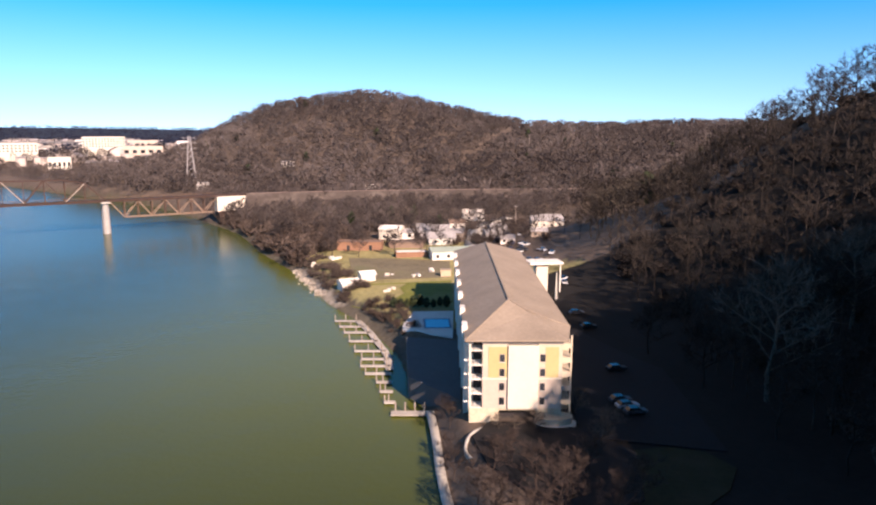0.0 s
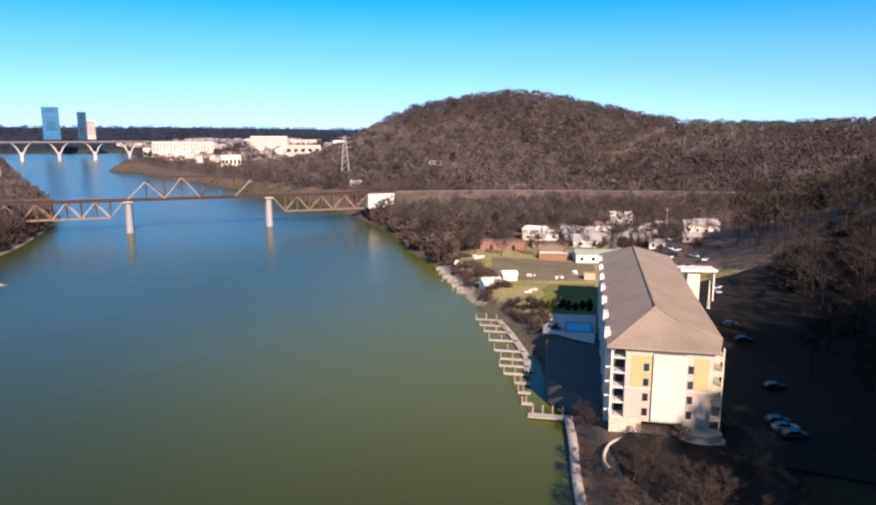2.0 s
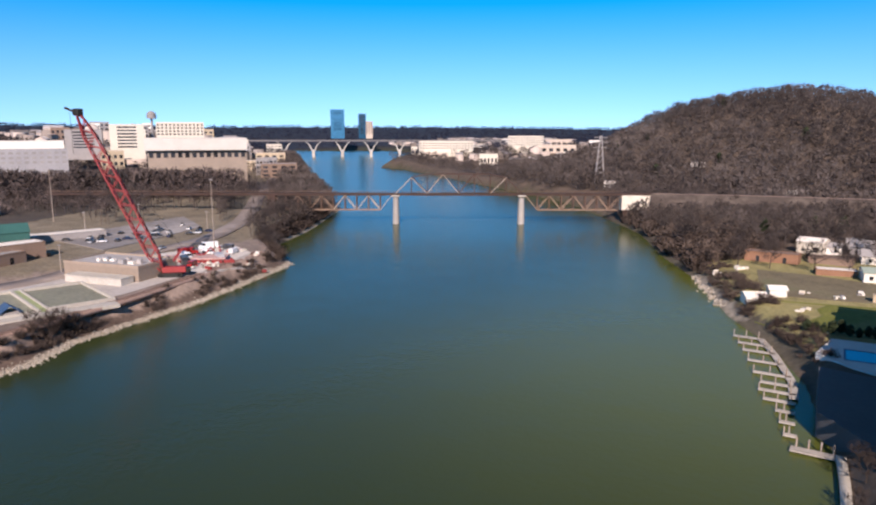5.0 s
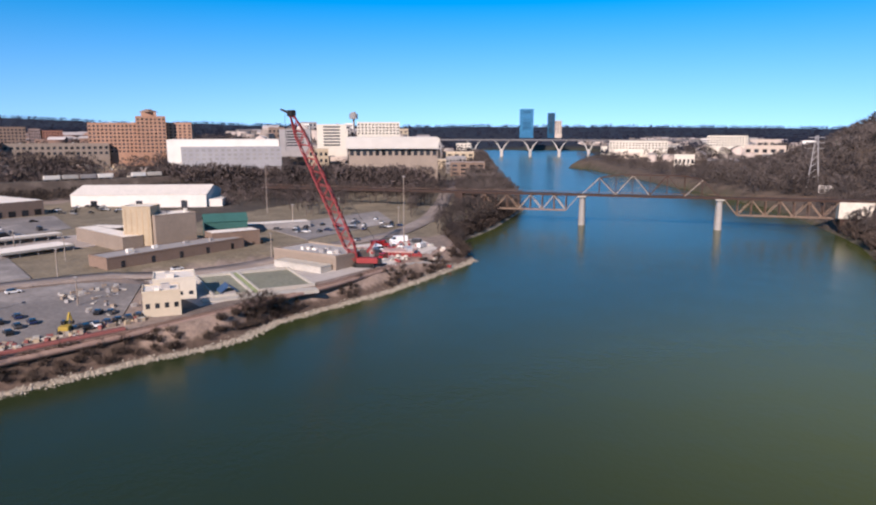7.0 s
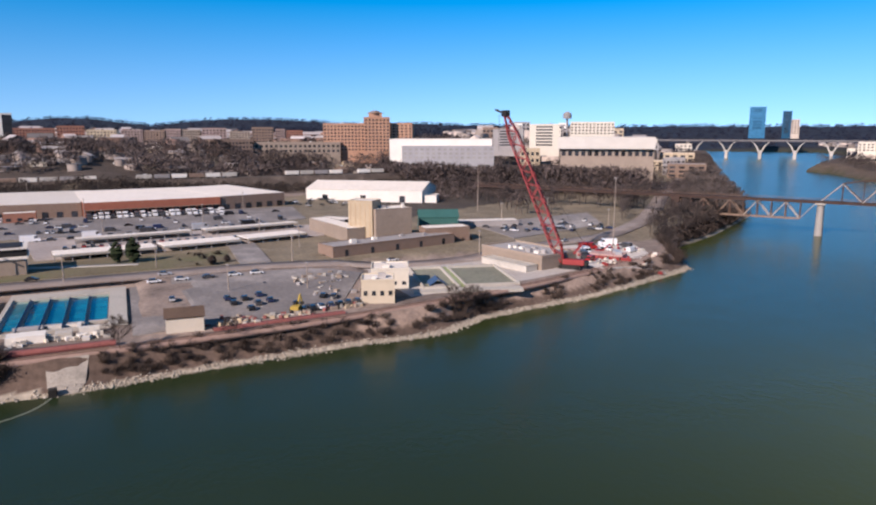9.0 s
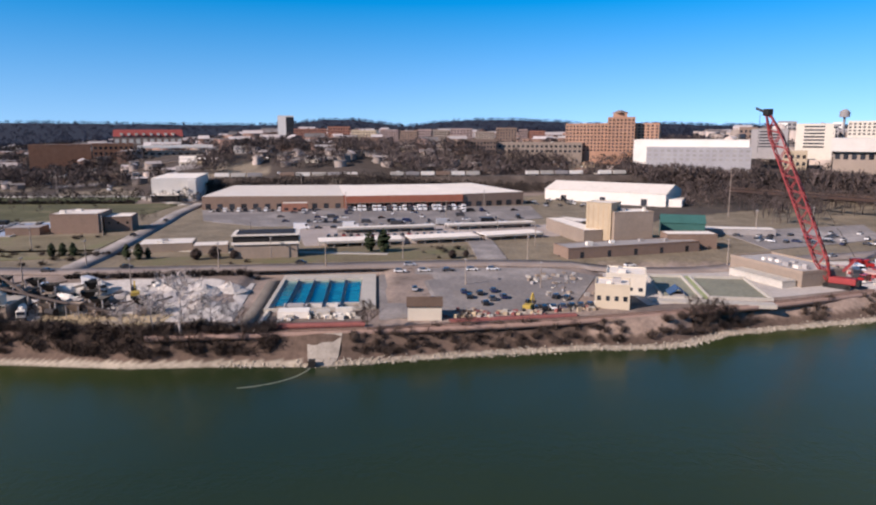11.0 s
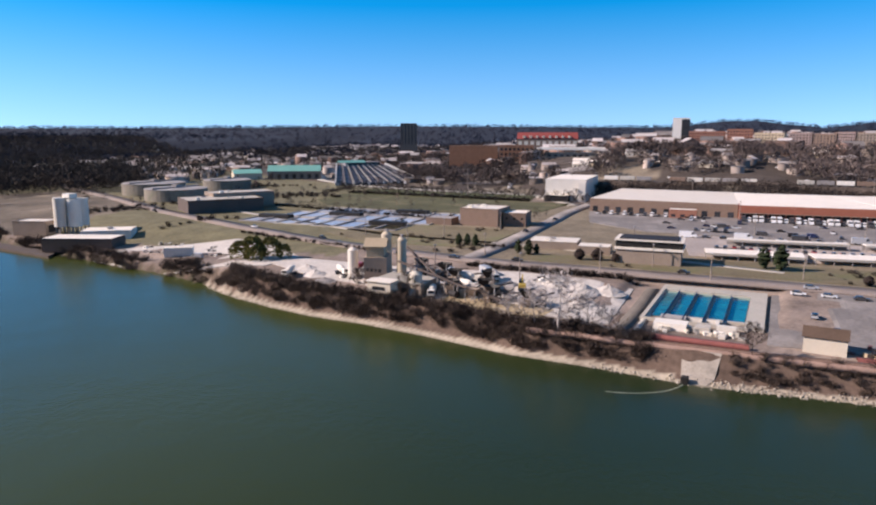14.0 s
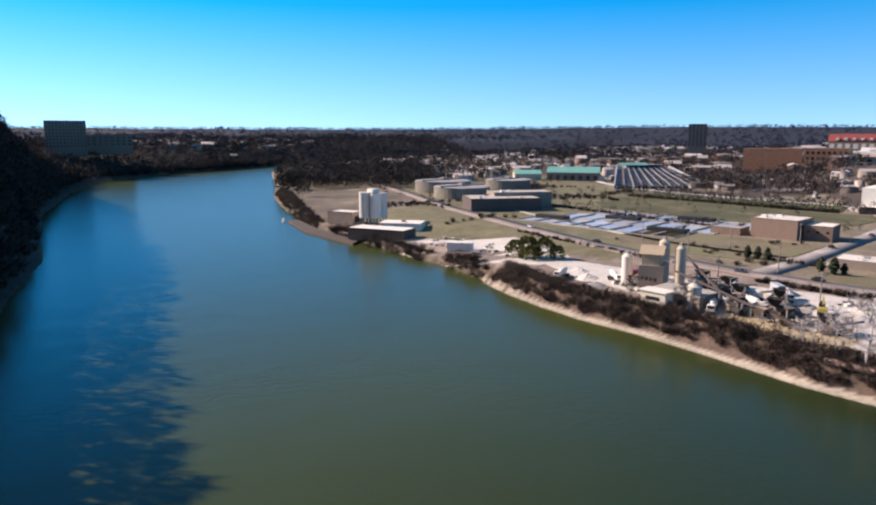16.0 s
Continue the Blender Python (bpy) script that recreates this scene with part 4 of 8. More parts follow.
# ---- single trees and evergreens ----
def plant(name, arrays, x, y, h, material, label, category, group="", wide=1.0, turn=0.0, stem=32):
    """A single tree or bush: its trunk and its crown."""
    key = (id(arrays), material.name)
    if key not in UNIT:
        pair = []
        for f, n in ((arrays[1][:stem], "trunk"), (arrays[1][stem:], "crown")):
            used = np.unique(f)
            back = np.zeros(len(arrays[0]), int)
            back[used] = np.arange(len(used))
            pair.append(mesh_np(n, arrays[0][used], back[f], material))
        UNIT[key] = pair
    ob = thing(name, Matrix.LocRotScale((x, y, gz(x, y) - 0.05), Euler((0, 0, turn)), (h * wide, h * wide, h)), label, category, group)
    part("trunk", UNIT[key][0], None, ob)
    part("crown", UNIT[key][1], None, ob)
    return ob


LEAFY = [crown_arrays(370 + s, 420, 0.075, 0.44, 0.04, 0.16) for s in range(3)]
PALETREE = [tree_arrays(230 + s, 13, 8, 13, 0.0052, crown=0.42, low=0.1, trunk=0.02) for s in range(3)]
BIG = [tree_arrays(200 + s, 13, 8, 14, 0.0046, crown=0.42, low=0.22, trunk=0.02) for s in range(3)]
for i, (x, y, h) in enumerate([(-184, -53, 17), (-187, -46, 10), (-186, -61, 11), (-187, -69, 8), (-186, -40, 8)]):
    plant("pale_tree", PALETREE[i % 3], x, y, h, PALEBARK, "pale grey bare tree with a broad twiggy crown on the bank", "tree", "pale bank trees", 1.3, i * 1.7)
for i, (x, y, h) in enumerate([(-183, -3, 9), (-185, 24, 7), (-192, 98, 10), (-195, 103, 9), (-193, 94, 8), (-195, 107, 7), (-192, -106, 10), (-197, -128, 9)]):
    plant("bank_tree", BIG[i % 3], x, y, h, SHRUBS, "dark bare tree standing on the river bank", "tree", "bank trees", 1.0, i * 2.1)
for i, (x, y, h) in enumerate([(67, 134, 29), (94, 153, 24), (84, 150, 22), (57, 142, 14), (52, 165, 12)]):
    # all but the first two carry the slope's shade in their bark
    plant("slope_tree", BIG[i % 3], x, y, h, MIDBARK if i < 2 else SHADEBARK, "tall bare tree rising from the shaded slope", "tree", "slope trees", 1.0, i * 1.3)
for i, (x, y, h) in enumerate([(9, 104, 7), (15, 99, 8), (6, 97, 7), (12, 108, 6), (20, 97, 8), (17, 90, 9), (8, 90, 8), (1.5, 118, 5), (2.5, 110, 6), (24, 104, 7), (2, 128, 5.5), (1, 134, 5), (13, 83, 9), (25, 88, 9), (30, 95, 8)]):
    plant("drive_tree", BIG[i % 3], x, y, h, SHRUBS, "small bare tree beside the apartment drive", "tree", "drive trees", 1.1, i * 0.9)
for i, (x, y, h) in enumerate([(27, 129, 5), (31, 120, 5), (25, 133, 4), (11, 121.5, 3.2), (14, 121, 3.2), (18, 122, 3.5), (29, 116, 4.5)]):
    plant("court_shrub", BIG[i % 3], x, y, h, MIDBARK, "pale leafless shrub in the entrance planting", "shrub", "entrance shrubs", 1.5, i * 1.1)
for i, (x, y, h) in enumerate([(-294, -3.5, 9), (-292, 2.5, 10.5), (-293, -134, 6), (-294, -130, 6), (-294, -126, 6), (-284, -101, 6.5), (-283, -96, 7), (-285, -93, 5)]):
    plant("evergreen", CEDAR[i % 3], x, y, h, PINE, "dense dark evergreen on the verge of the road", "tree", "roadside evergreens", 1.0, i, stem=4)
for i, (x, y, h) in enumerate([(-281, -73, 5), (-283, -66, 5.5), (-282, -58, 4.5), (-275, 30, 4), (-279, 36, 3)]):
    plant("round_bush", CEDAR[i % 3], x, y, h, SHRUBS, "rounded brown bush beside the road", "bush", "roadside bushes", 1.7, i, stem=4)
for i, (x, y, h) in enumerate([(-231, -212, 8.5), (-232, -205, 10.5), (-235, -198, 9.5), (-229, -201, 7), (-237, -192, 6.5)]):
    plant("olive_tree", LEAFY[i % 3], x, y, h, OLIVE, "broad olive-green tree in leaf beside the yard", "tree", "olive trees", 1.15, i * 2.0, stem=1)
for i, (x, y, h) in enumerate([(102, 341, 17), (-52, 405, 9), (0, 398, 8), (-16, 425, 10), (-30, 420, 11)]):
    plant("evergreen", CEDAR[i % 3], x, y, h, PINE, "dark evergreen among the bare trees", "tree", "south bank evergreens", 1.0, i, stem=4)
for i in range(9):
    plant("hedge_bush", CEDAR[i % 3], -14.5 + i * 2.1, 214 + math.sin(i * 2.0) * 1.2, 3.6 + math.sin(i * 5.0) * 0.7, PINE, "dark evergreen hedge bush beside the pool terrace", "bush", "terrace hedge", 1.2, i, stem=4)
for i in range(30):
    gxx, gyy = (-60 + (i * 37) % 108, 304 + (i * 23) % 92)
    if gxx > -84 + (gyy - 300) * -0.5:
        plant("garden_tree", BIG[i % 3], gxx, gyy, 7 + (i * 7) % 5, WOODS, "bare garden tree among the riverside houses", "tree", "garden trees", 1.1, i * 1.9)
# scrub and young trees round the yards and along the roads
scatter("roadside_scrub", FINE, plants([(-268, 60), (-268, -120), (-300, -215), (-360, -230), (-360, -190), (-354, -120), (-306, -110), (-303, 42)], 9.0, 51, lambda x, y, h, dn, ds: (swell(x, y, 13, 0.8) > 0.35)), DARKWOODS, "low dark scrub on the grass beside the road", "undergrowth", 1.2, 2.8, 51)
scatter("yard_edge_trees", FAR, plants([(-378, -110), (-450, -120), (-505, -122), (-505, -165), (-372, -205), (-370, -140)], 11, 52, lambda x, y, h, dn, ds: (swell(x, y, 15, 0.2) > 0.2) & (y < -128)), DARKWOODS, "small bare trees round the brick blocks", "trees", 4, 8, 52)
scatter("works_hedges", FINE, plants([(-300, -300), (-420, -300), (-560, -350), (-560, -460), (-480, -560), (-330, -480), (-262, -330)], 6.0, 53, lambda x, y, h, dn, ds: (abs(swell(x, y, 38, 1.7)) < 0.09) & (np.hypot(x + 430, y + 475) > 60) & (np.hypot(x + 365, y + 335) > 48)), DARKWOODS, "dark hedgerows among the waterworks lawns", "hedge", 1.8, 4.2, 53)


# ---- buildings ----
def frame_of(L, R, z):
    """A local frame: origin at the front's left corner, x along the front, y into the building."""
    ang = math.atan2(R[1] - L[1], R[0] - L[0])
    return Matrix.Translation((L[0], L[1], z)) @ Matrix.Rotation(ang, 4, "Z"), math.hypot(R[0] - L[0], R[1] - L[1])


def gable(bm, x0, y0, x1, y1, z, rise, along="x", over=0.4, thick=0.25):
    """A pitched roof shell with overhang; the ridge runs along x or y."""
    x0, y0, x1, y1 = x0 - over, y0 - over, x1 + over, y1 + over
    if along == "x":
        prof = [(y0, z), ((y0 + y1) / 2, z + rise), (y1, z)]
        sec = [[(e, p, q) for p, q in prof + [(p, q - thick) for p, q in prof[::-1]]] for e in (x0, x1)]
    else:
        prof = [(x0, z), ((x0 + x1) / 2, z + rise), (x1, z)]
        sec = [[(p, e, q) for p, q in prof + [(p, q - thick) for p, q in prof[::-1]]] for e in (y0, y1)]
    a, b = ([bm.verts.new(p) for p in s] for s in sec)
    for i in range(6):
        j = (i + 1) % 6
        bm.faces.new((a[i], a[j], b[j], b[i]))
    bm.faces.new(a[::-1])
    bm.faces.new(b)
    bmesh.ops.recalc_face_normals(bm, faces=bm.faces)
    return bm


def building(name, L, R, depth, h, wall, roof, label, category="building", z=None, kind="flat", rise=3.0, wins=(), parapet=0.6, group="", base=3.0, ridge="x", pane=None, clutter=0, seed=0):
    """A building from its front corners. wins: rows of (face, count, storeys, width, height, first sill, storey height)."""
    z = min(gz(*L), gz(*R)) if z is None else z
    m, w = frame_of(L, R, z)
    ob = thing(name, m, label, category, group)
    mid = m @ Vector((w / 2, depth / 2, 0))
    BUILT.append((mid.x, mid.y, math.hypot(w, depth) / 2 + 6))
    body = cube(0, 0, -base, w, depth, h)
    if kind == "gable":
        tip = [(0, depth / 2, h + rise), (w, depth / 2, h + rise)] if ridge == "x" else [(w / 2, 0, h + rise), (w / 2, depth, h + rise)]
        for e, p in enumerate(tip):
            if ridge == "x":
                tri = [(e * w, 0, h), (e * w, depth, h), p]
            else:
                tri = [(0, e * depth, h), (w, e * depth, h), p]
            body.faces.new([body.verts.new(q) for q in tri])
    part("wall", body, wall, ob)
    if kind == "gable":
        part("roof", gable(bmesh.new(), 0, 0, w, depth, h + 0.2, rise, ridge), roof, ob)
    else:
        part("roof", cube(0.35, 0.35, h + 0.02, w - 0.35, depth - 0.35, h + 0.22), roof, ob)
        if parapet:
            pm = bmesh.new()
            for q in ((-0.1, -0.1, w + 0.1, 0.3), (-0.1, depth - 0.3, w + 0.1, depth + 0.1), (-0.1, 0.3, 0.3, depth - 0.3), (w - 0.3, 0.3, w + 0.1, depth - 0.3)):
                box(pm, q[0], q[1], h - 0.1, q[2], q[3], h + parapet)
            part("parapet", pm, wall, ob)
    rng = random.Random(seed + int(abs(L[0])))
    for i in range(clutter):
        s = rng.uniform(1.2, 3.0)
        cx, cy = rng.uniform(0.1, 0.9) * (w - s), rng.uniform(0.15, 0.85) * (depth - s)
        piece("roof_unit", GREYROOF if i % 2 else WHITE, ob, cx, cy, h + 0.2, cx + s, cy + s * 0.7, h + 0.2 + rng.uniform(0.8, 1.8))
    for face, count, storeys, ww, wh, sill, sh in wins:
        run = w if face in "fb" else depth
        for s in range(storeys):
            zz = sill + s * sh
            for c in range(count):
                u = run * (c + 0.5) / count
                if face == "f":
                    q = (u - ww / 2, -0.07, zz, u + ww / 2, 0.1, zz + wh)
                elif face == "r":
                    q = (w - 0.1, u - ww / 2, zz, w + 0.07, u + ww / 2, zz + wh)
                else:
                    q = (-0.07, u - ww / 2, zz, 0.1, u + ww / 2, zz + wh)
                piece("window", pane or PANE, ob, *q)
    return ob


# ---- the apartment block on the south bank ----
def apartment_block():
    W, D, H = 17.6, 97.0, 16.4
    ob = thing("apartment_building", pose(5.7, 125.2, 5.3), "five-storey cream and yellow apartment block with grey hipped roof", "apartment building")
    part("wall", cube(2.5, 2.2, -2, W, D, H), CREAM, ob)
    part("ground_floor", cube(0.0, 0.0, -2, 5.7, 2.2, 2.6), STONE, ob, "tan stone base")
    part("ground_floor", cube(12.9, 0.0, -2, W, 2.2, 2.6), STONE, ob, "tan stone base")
    part("lintel", cube(5.7, 0.0, 2.2, 12.9, 2.2, 2.6), STONE, ob)
    # near-black sheet stands for the garage's unlit inside
    part("garage_opening", cube(5.7, 1.9, -0.3, 12.9, 2.15, 2.2), DARK, ob, "dark garage mouth")
    part("front_wall", cube(2.5, 0.0, 2.6, 7.3, 2.2, H - 5.4), BLUSH, ob, "blush stucco lower storeys")
    part("front_wall", cube(13.1, 0.0, 2.6, W, 2.2, H - 5.4), BLUSH, ob, "blush stucco lower storeys")
    part("front_wall", cube(2.5, 0.0, H - 5.4, 7.3, 2.2, H), CREAM, ob)
    part("front_wall", cube(13.1, 0.0, H - 5.4, W, 2.2, H), CREAM, ob)
    part("front_bay", cube(7.3, -0.5, 2.6, 13.1, 2.2, H - 1.2, 0.05), IVORY, ob, "ivory stucco bay")
    for x0, x1 in ((3.6, 7.25), (14.4, 16.9)):
        part("panel", cube(x0, -0.08, H - 7.6, x1, 0.05, H - 1.6), YELLOW, ob, "yellow stucco panel")
    piece("string_course", IVORY, ob, 2.4, -0.14, H - 8.0, 7.3, 0.05, H - 7.65)
    piece("string_course", IVORY, ob, 13.1, -0.14, H - 8.0, W + 0.1, 0.05, H - 7.65)
    piece("frieze", GREYWALL, ob, 2.3, -0.2, H - 0.9, W + 0.2, 0.1, H - 0.1)
    for s in range(5):
        z = 2.75 + s * 2.85
        for x in (6.2, 13.9):
            if s < 4:
                win = part("window", cube(x - 0.52, -0.1, z + 0.58, x + 0.52, 0.1, z + 2.12), GREYWALL, ob)
                piece("pane", PANE, win, x - 0.45, -0.16, z + 0.65, x + 0.45, 0.08, z + 2.05)
                piece("sill", IVORY, win, x - 0.55, -0.2, z + 0.46, x + 0.55, 0.08, z + 0.575)
        # open corner balconies on the river side
        bal = part("balcony", cube(-0.1, 0.1, z - 0.25, 2.5, 3.6, z), WHITE, ob, "open corner balcony")
        # near-black door carries the shade inside the recessed balcony
        piece("door", DARK, bal, 0.9, 3.3, z, 2.5, 3.55, z + 2.55)
        for k in range(4):
            piece("baluster", BLACK, bal, -0.05 + k * 0.78, 0.1, z, 0.01 + k * 0.78, 0.16, z + 1.05)
        piece("rail", BLACK, bal, -0.1, 0.08, z + 1.02, 2.5, 0.2, z + 1.12)
        # balconies at the car park side
        piece("balcony_slab", CREAM, ob, W, 2.0, z - 0.25, W + 2.2, 6.5, z + 0.75)
        # near-black back paints in the shade of the balcony recess
        piece("balcony_back", DARK, ob, W + 0.02, 2.2, z + 0.75, W + 0.3, 6.3, z + 2.5)
    piece("corner_post", IVORY, ob, -0.1, 0.0, 2.5, 0.35, 0.45, H)
    piece("corner_post", CREAM, ob, W + 1.9, 2.0, -1, W + 2.2, 2.4, H)
    part("side_bay", cube(W, 6.5, -2, W + 2.4, D, H), CREAM, ob)
    # river front: stacks of balconies between piers that rise past the eaves
    for i in range(7):
        y = 5 + i * 13.2
        part("pier", cube(-0.9, y, -2, 2.5, y + 3.4, H - 0.4, 0.05), WHITE, ob, "white stucco pier")
        part("pier_head", cube(-1.3, y + 0.2, H - 1.2, -0.2, y + 3.2, H + 1.2, 0.05), WHITE, ob, "white stucco pier head rising past the eaves")
        for s in range(5):
            z = 2.75 + s * 2.85
            piece("balcony_slab", GREYWALL, ob, 0.2, y + 4.0, z - 0.2, 2.5, y + 12.6, z)
            piece("rail", BLACK, ob, 0.2, y + 4.0, z + 0.95, 0.28, y + 12.6, z + 1.05)
            for k in range(2):
                piece("window", PANE, ob, 2.42, y + 5.2 + 3.6 * k, z + 0.2, 2.55, y + 7.4 + 3.6 * k, z + 2.2)
    # hipped roof with a second, broader hip over the car park side
    rm = bmesh.new()
    o, zr = 0.9, H + 4.3
    e = [rm.verts.new(p) for p in ((-o, -o, H), (W + o, -o, H), (W + 2.9, 8.5, H), (W + 3.2, D + o, H), (-o, D + o, H))]
    a, b = rm.verts.new((8.6, 13.6, zr)), rm.verts.new((8.9, D - 8, zr))
    c = rm.verts.new((12.6, 9.4, H + 2.6))
    for f in ((e[0], e[1], c, a), (e[1], e[2], c), (e[2], e[3], b, a, c), (e[3], e[4], b), (e[4], e[0], a, b)):
        rm.faces.new(f)
    low = [rm.verts.new(v.co - Vector((0, 0, 0.35))) for v in e]
    for i in range(5):
        j = (i + 1) % 5
        rm.faces.new((low[i], low[j], e[j], e[i]))
    rm.faces.new(low[::-1])
    bmesh.ops.triangulate(rm, faces=[f for f in rm.faces if len(f.verts) > 3])
    part("roof", rm, SHINGLE, ob, "weathered grey-brown shingle roof")
    member("ridge_cap", SHINGLE, ob, (8.6, 13.6, zr), (8.9, D - 8, zr), 0.35)
    member("hip_cap", SHINGLE, ob, (-o, -o, H), (8.6, 13.6, zr), 0.25)
    member("hip_cap", SHINGLE, ob, (12.6, 9.4, H + 2.6), (8.6, 13.6, zr), 0.25)
    member("hip_cap", SHINGLE, ob, (12.6, 9.4, H + 2.6), (W + 2.9, 8.5, H + 0.05), 0.25)


apartment_block()
# lift tower and portico at the car park side
tower = thing("entrance_tower", pose(33, 230, 5.3, 0, 0, 8), "pale square tower with a flat white canopy roof", "tower")
part("shaft", cube(0, 0, -1, 4.0, 4.0, 10.5), IVORY, tower)
part("canopy", cube(-2.6, -1.4, 10.5, 9.0, 5.6, 11.3, 0.1), WHITE, tower)
for x in (8.2,):
    piece("post", WHITE, tower, x, 0, -1, x + 0.4, 0.4, 10.5)
spire = thing("marker_spire", pose(38.5, 222, 5.3), "slender white tapering marker post", "post")
part("shaft", tube(bmesh.new(), (0, 0, -0.5), (0, 0, 9.5), 0.55, 0.12), WHITE, spire)

# car park, lawn and drive carry the hill's shade in their colours
pad("car_park", [(26, 118), (50, 112), (54, 190), (50, 262), (29, 262), (27, 134)], SHADELOT, "asphalt car park behind the apartments, coloured dark for shade", "car park", z=5.45)
pad("shade_lawn", [(19, 91), (27, 88), (37, 92), (45, 99), (49, 106), (46, 112), (40, 114), (34, 113), (31, 97), (26, 93)], SHADELAWN, "lawn at the foot of the slope, coloured dark for shade", "lawn", 0.1)
pad("drive", [(6, 118), (8, 108), (14, 98), (22, 92), (31, 96), (34, 112), (27, 121), (19, 124.6), (9.5, 124.6)], SHADELOT, "asphalt turning circle, coloured dark for shade", "drive", z=5.4)
# the apartments' shadow is put into the terrace's paving colour
pad("terrace", [(-7, 150), (4.5, 136), (4.8, 178), (-9, 181)], mat("shade_dark_paving", (0.1, 0.1, 0.105), 0.9, 0.15, 0.1, 1.0), "smooth paved river terrace, coloured dark for the building's shadow", "terrace", z=5.0, thick=5.5)
kerb = []
for i in range(14):
    a0 = math.radians(100 + i * 8.5)
    kerb.append((13 + 8.6 * math.cos(a0), 115.6 + 8.6 * math.sin(a0)))
ribbon("kerb", kerb, 0.55, CONCRETE, "pale curved concrete kerb", "kerb", 0.3, 1.0)
planter = thing("planter", pose(21.8, 124.4, 5.3), "rounded pale stone planter beside the garage", "planter")
pm = bmesh.new()
prism(pm, [(3.6 * math.cos(a * 0.3142), 2.2 * math.sin(a * 0.3142)) for a in range(20)], -0.5, 1.5)
part("wall", pm, STONE, planter)
pm = bmesh.new()
prism(pm, [(4.0 * math.cos(a * 0.3142) + 0.3, 2.6 * math.sin(a * 0.3142) - 0.2) for a in range(20)], -0.6, 0.25)
part("kerb", pm, CONCRETE, planter)
# river wall
ribbon("river_wall", [(2.2, 98), (0.2, 112), (-0.4, 126), (-2.0, 140.5)], 1.7, CONCRETE, "weathered pale concrete river wall", "wall", 0.5, 3.0)
ribbon("river_wall_south", [(4.5, 60), (3.6, 80), (2.2, 98)], 1.7, CONCRETE, "weathered pale concrete river wall", "wall", 0.5, 3.0)
# swimming pool
deck = pad("pool_deck", [(-10.5, 191), (-2, 183), (3.6, 180), (4.4, 208), (-8, 207)], mat("pool_deck_paving", (0.62, 0.62, 0.6), 0.8, 0.1, 0.2, 1.0), "pale paved pool deck in the shade", "pool deck", z=5.3, thick=3)
pool = thing("swimming_pool", pose(-0.6, 193.5, 5.42, 0, 0, 3), "rectangular blue swimming pool with pale coping", "pool")
part("water", cube(-3.4, -4.4, -0.2, 3.4, 4.4, 0.06), POOLBLUE, pool)
for q in ((-3.9, -4.9, 3.9, -4.4), (-3.9, 4.4, 3.9, 4.9), (-3.9, -4.4, -3.4, 4.4), (3.4, -4.4, 3.9, 4.4)):
    piece("coping", BLUEPAINT, pool, q[0], q[1], -0.2, q[2], q[3], 0.12)
pad("lawn", [(-30, 229), (-22, 219), (-12, 217), (4.5, 220), (4.5, 252), (-26, 247)], LAWN, "bright green lawn beyond the terrace hedge", "lawn", 0.1)
pad("river_field", [(-40, 300), (-34, 266), (-24, 255), (4.5, 258), (4.5, 290), (-20, 298)], DRY, "dry winter grass by the river", "field", 0.06)


# ---- docks ----
def dock():
    ob = thing("boat_dock", pose(0, 0, 0), "weathered timber boat dock with many finger piers and mooring posts", "dock")
    spine = [(-26, 214), (-20.5, 200), (-14.2, 180), (-12.6, 168), (-11.5, 155), (-9.5, 141)]
    for (ax, ay), (bx, by) in zip(spine[:3], spine[1:4]):
        m, w = frame_of((ax, ay), (bx, by), 0.55)
        part("walkway", cube(0, -1.0, -0.25, w, 1.0, 0.0), TIMBER, ob, m=m)
    for i in range(11):
        f = i / 10 * 4.6
        k = min(4, int(f))
        (ax, ay), (bx, by) = spine[k], spine[k + 1]
        x, y = ax + (bx - ax) * (f - k), ay + (by - ay) * (f - k)
        n = (7.4, 7.6, 7.8, 8.0, 8.2, 7.0, 7.4, 6.2, 3.4, 2.6, 2.0)[i]
        piece("finger", TIMBER, ob, x - n, y - 0.65, 0.3, x + 0.4, y + 0.65, 0.55)
        for j in range(3 if n > 4 else 2):
            px = x - n + j * n / 2.2
            part("post", tube(bmesh.new(), (px, y + 0.75, -2), (px, y + 0.75, 2.1 + 0.3 * math.sin(i * 3 + j)), 0.17, sides=6), STEELPALE, ob)
    piece("finger", TIMBER, ob, -10.4, 139.2, 0.3, -2.4, 141.4, 0.6)
    for j in range(4):
        part("post", tube(bmesh.new(), (-9.5 + j * 2.1, 141.6, -2), (-9.5 + j * 2.1, 141.6, 2.4), 0.18, sides=6), STEELPALE, ob)


dock()


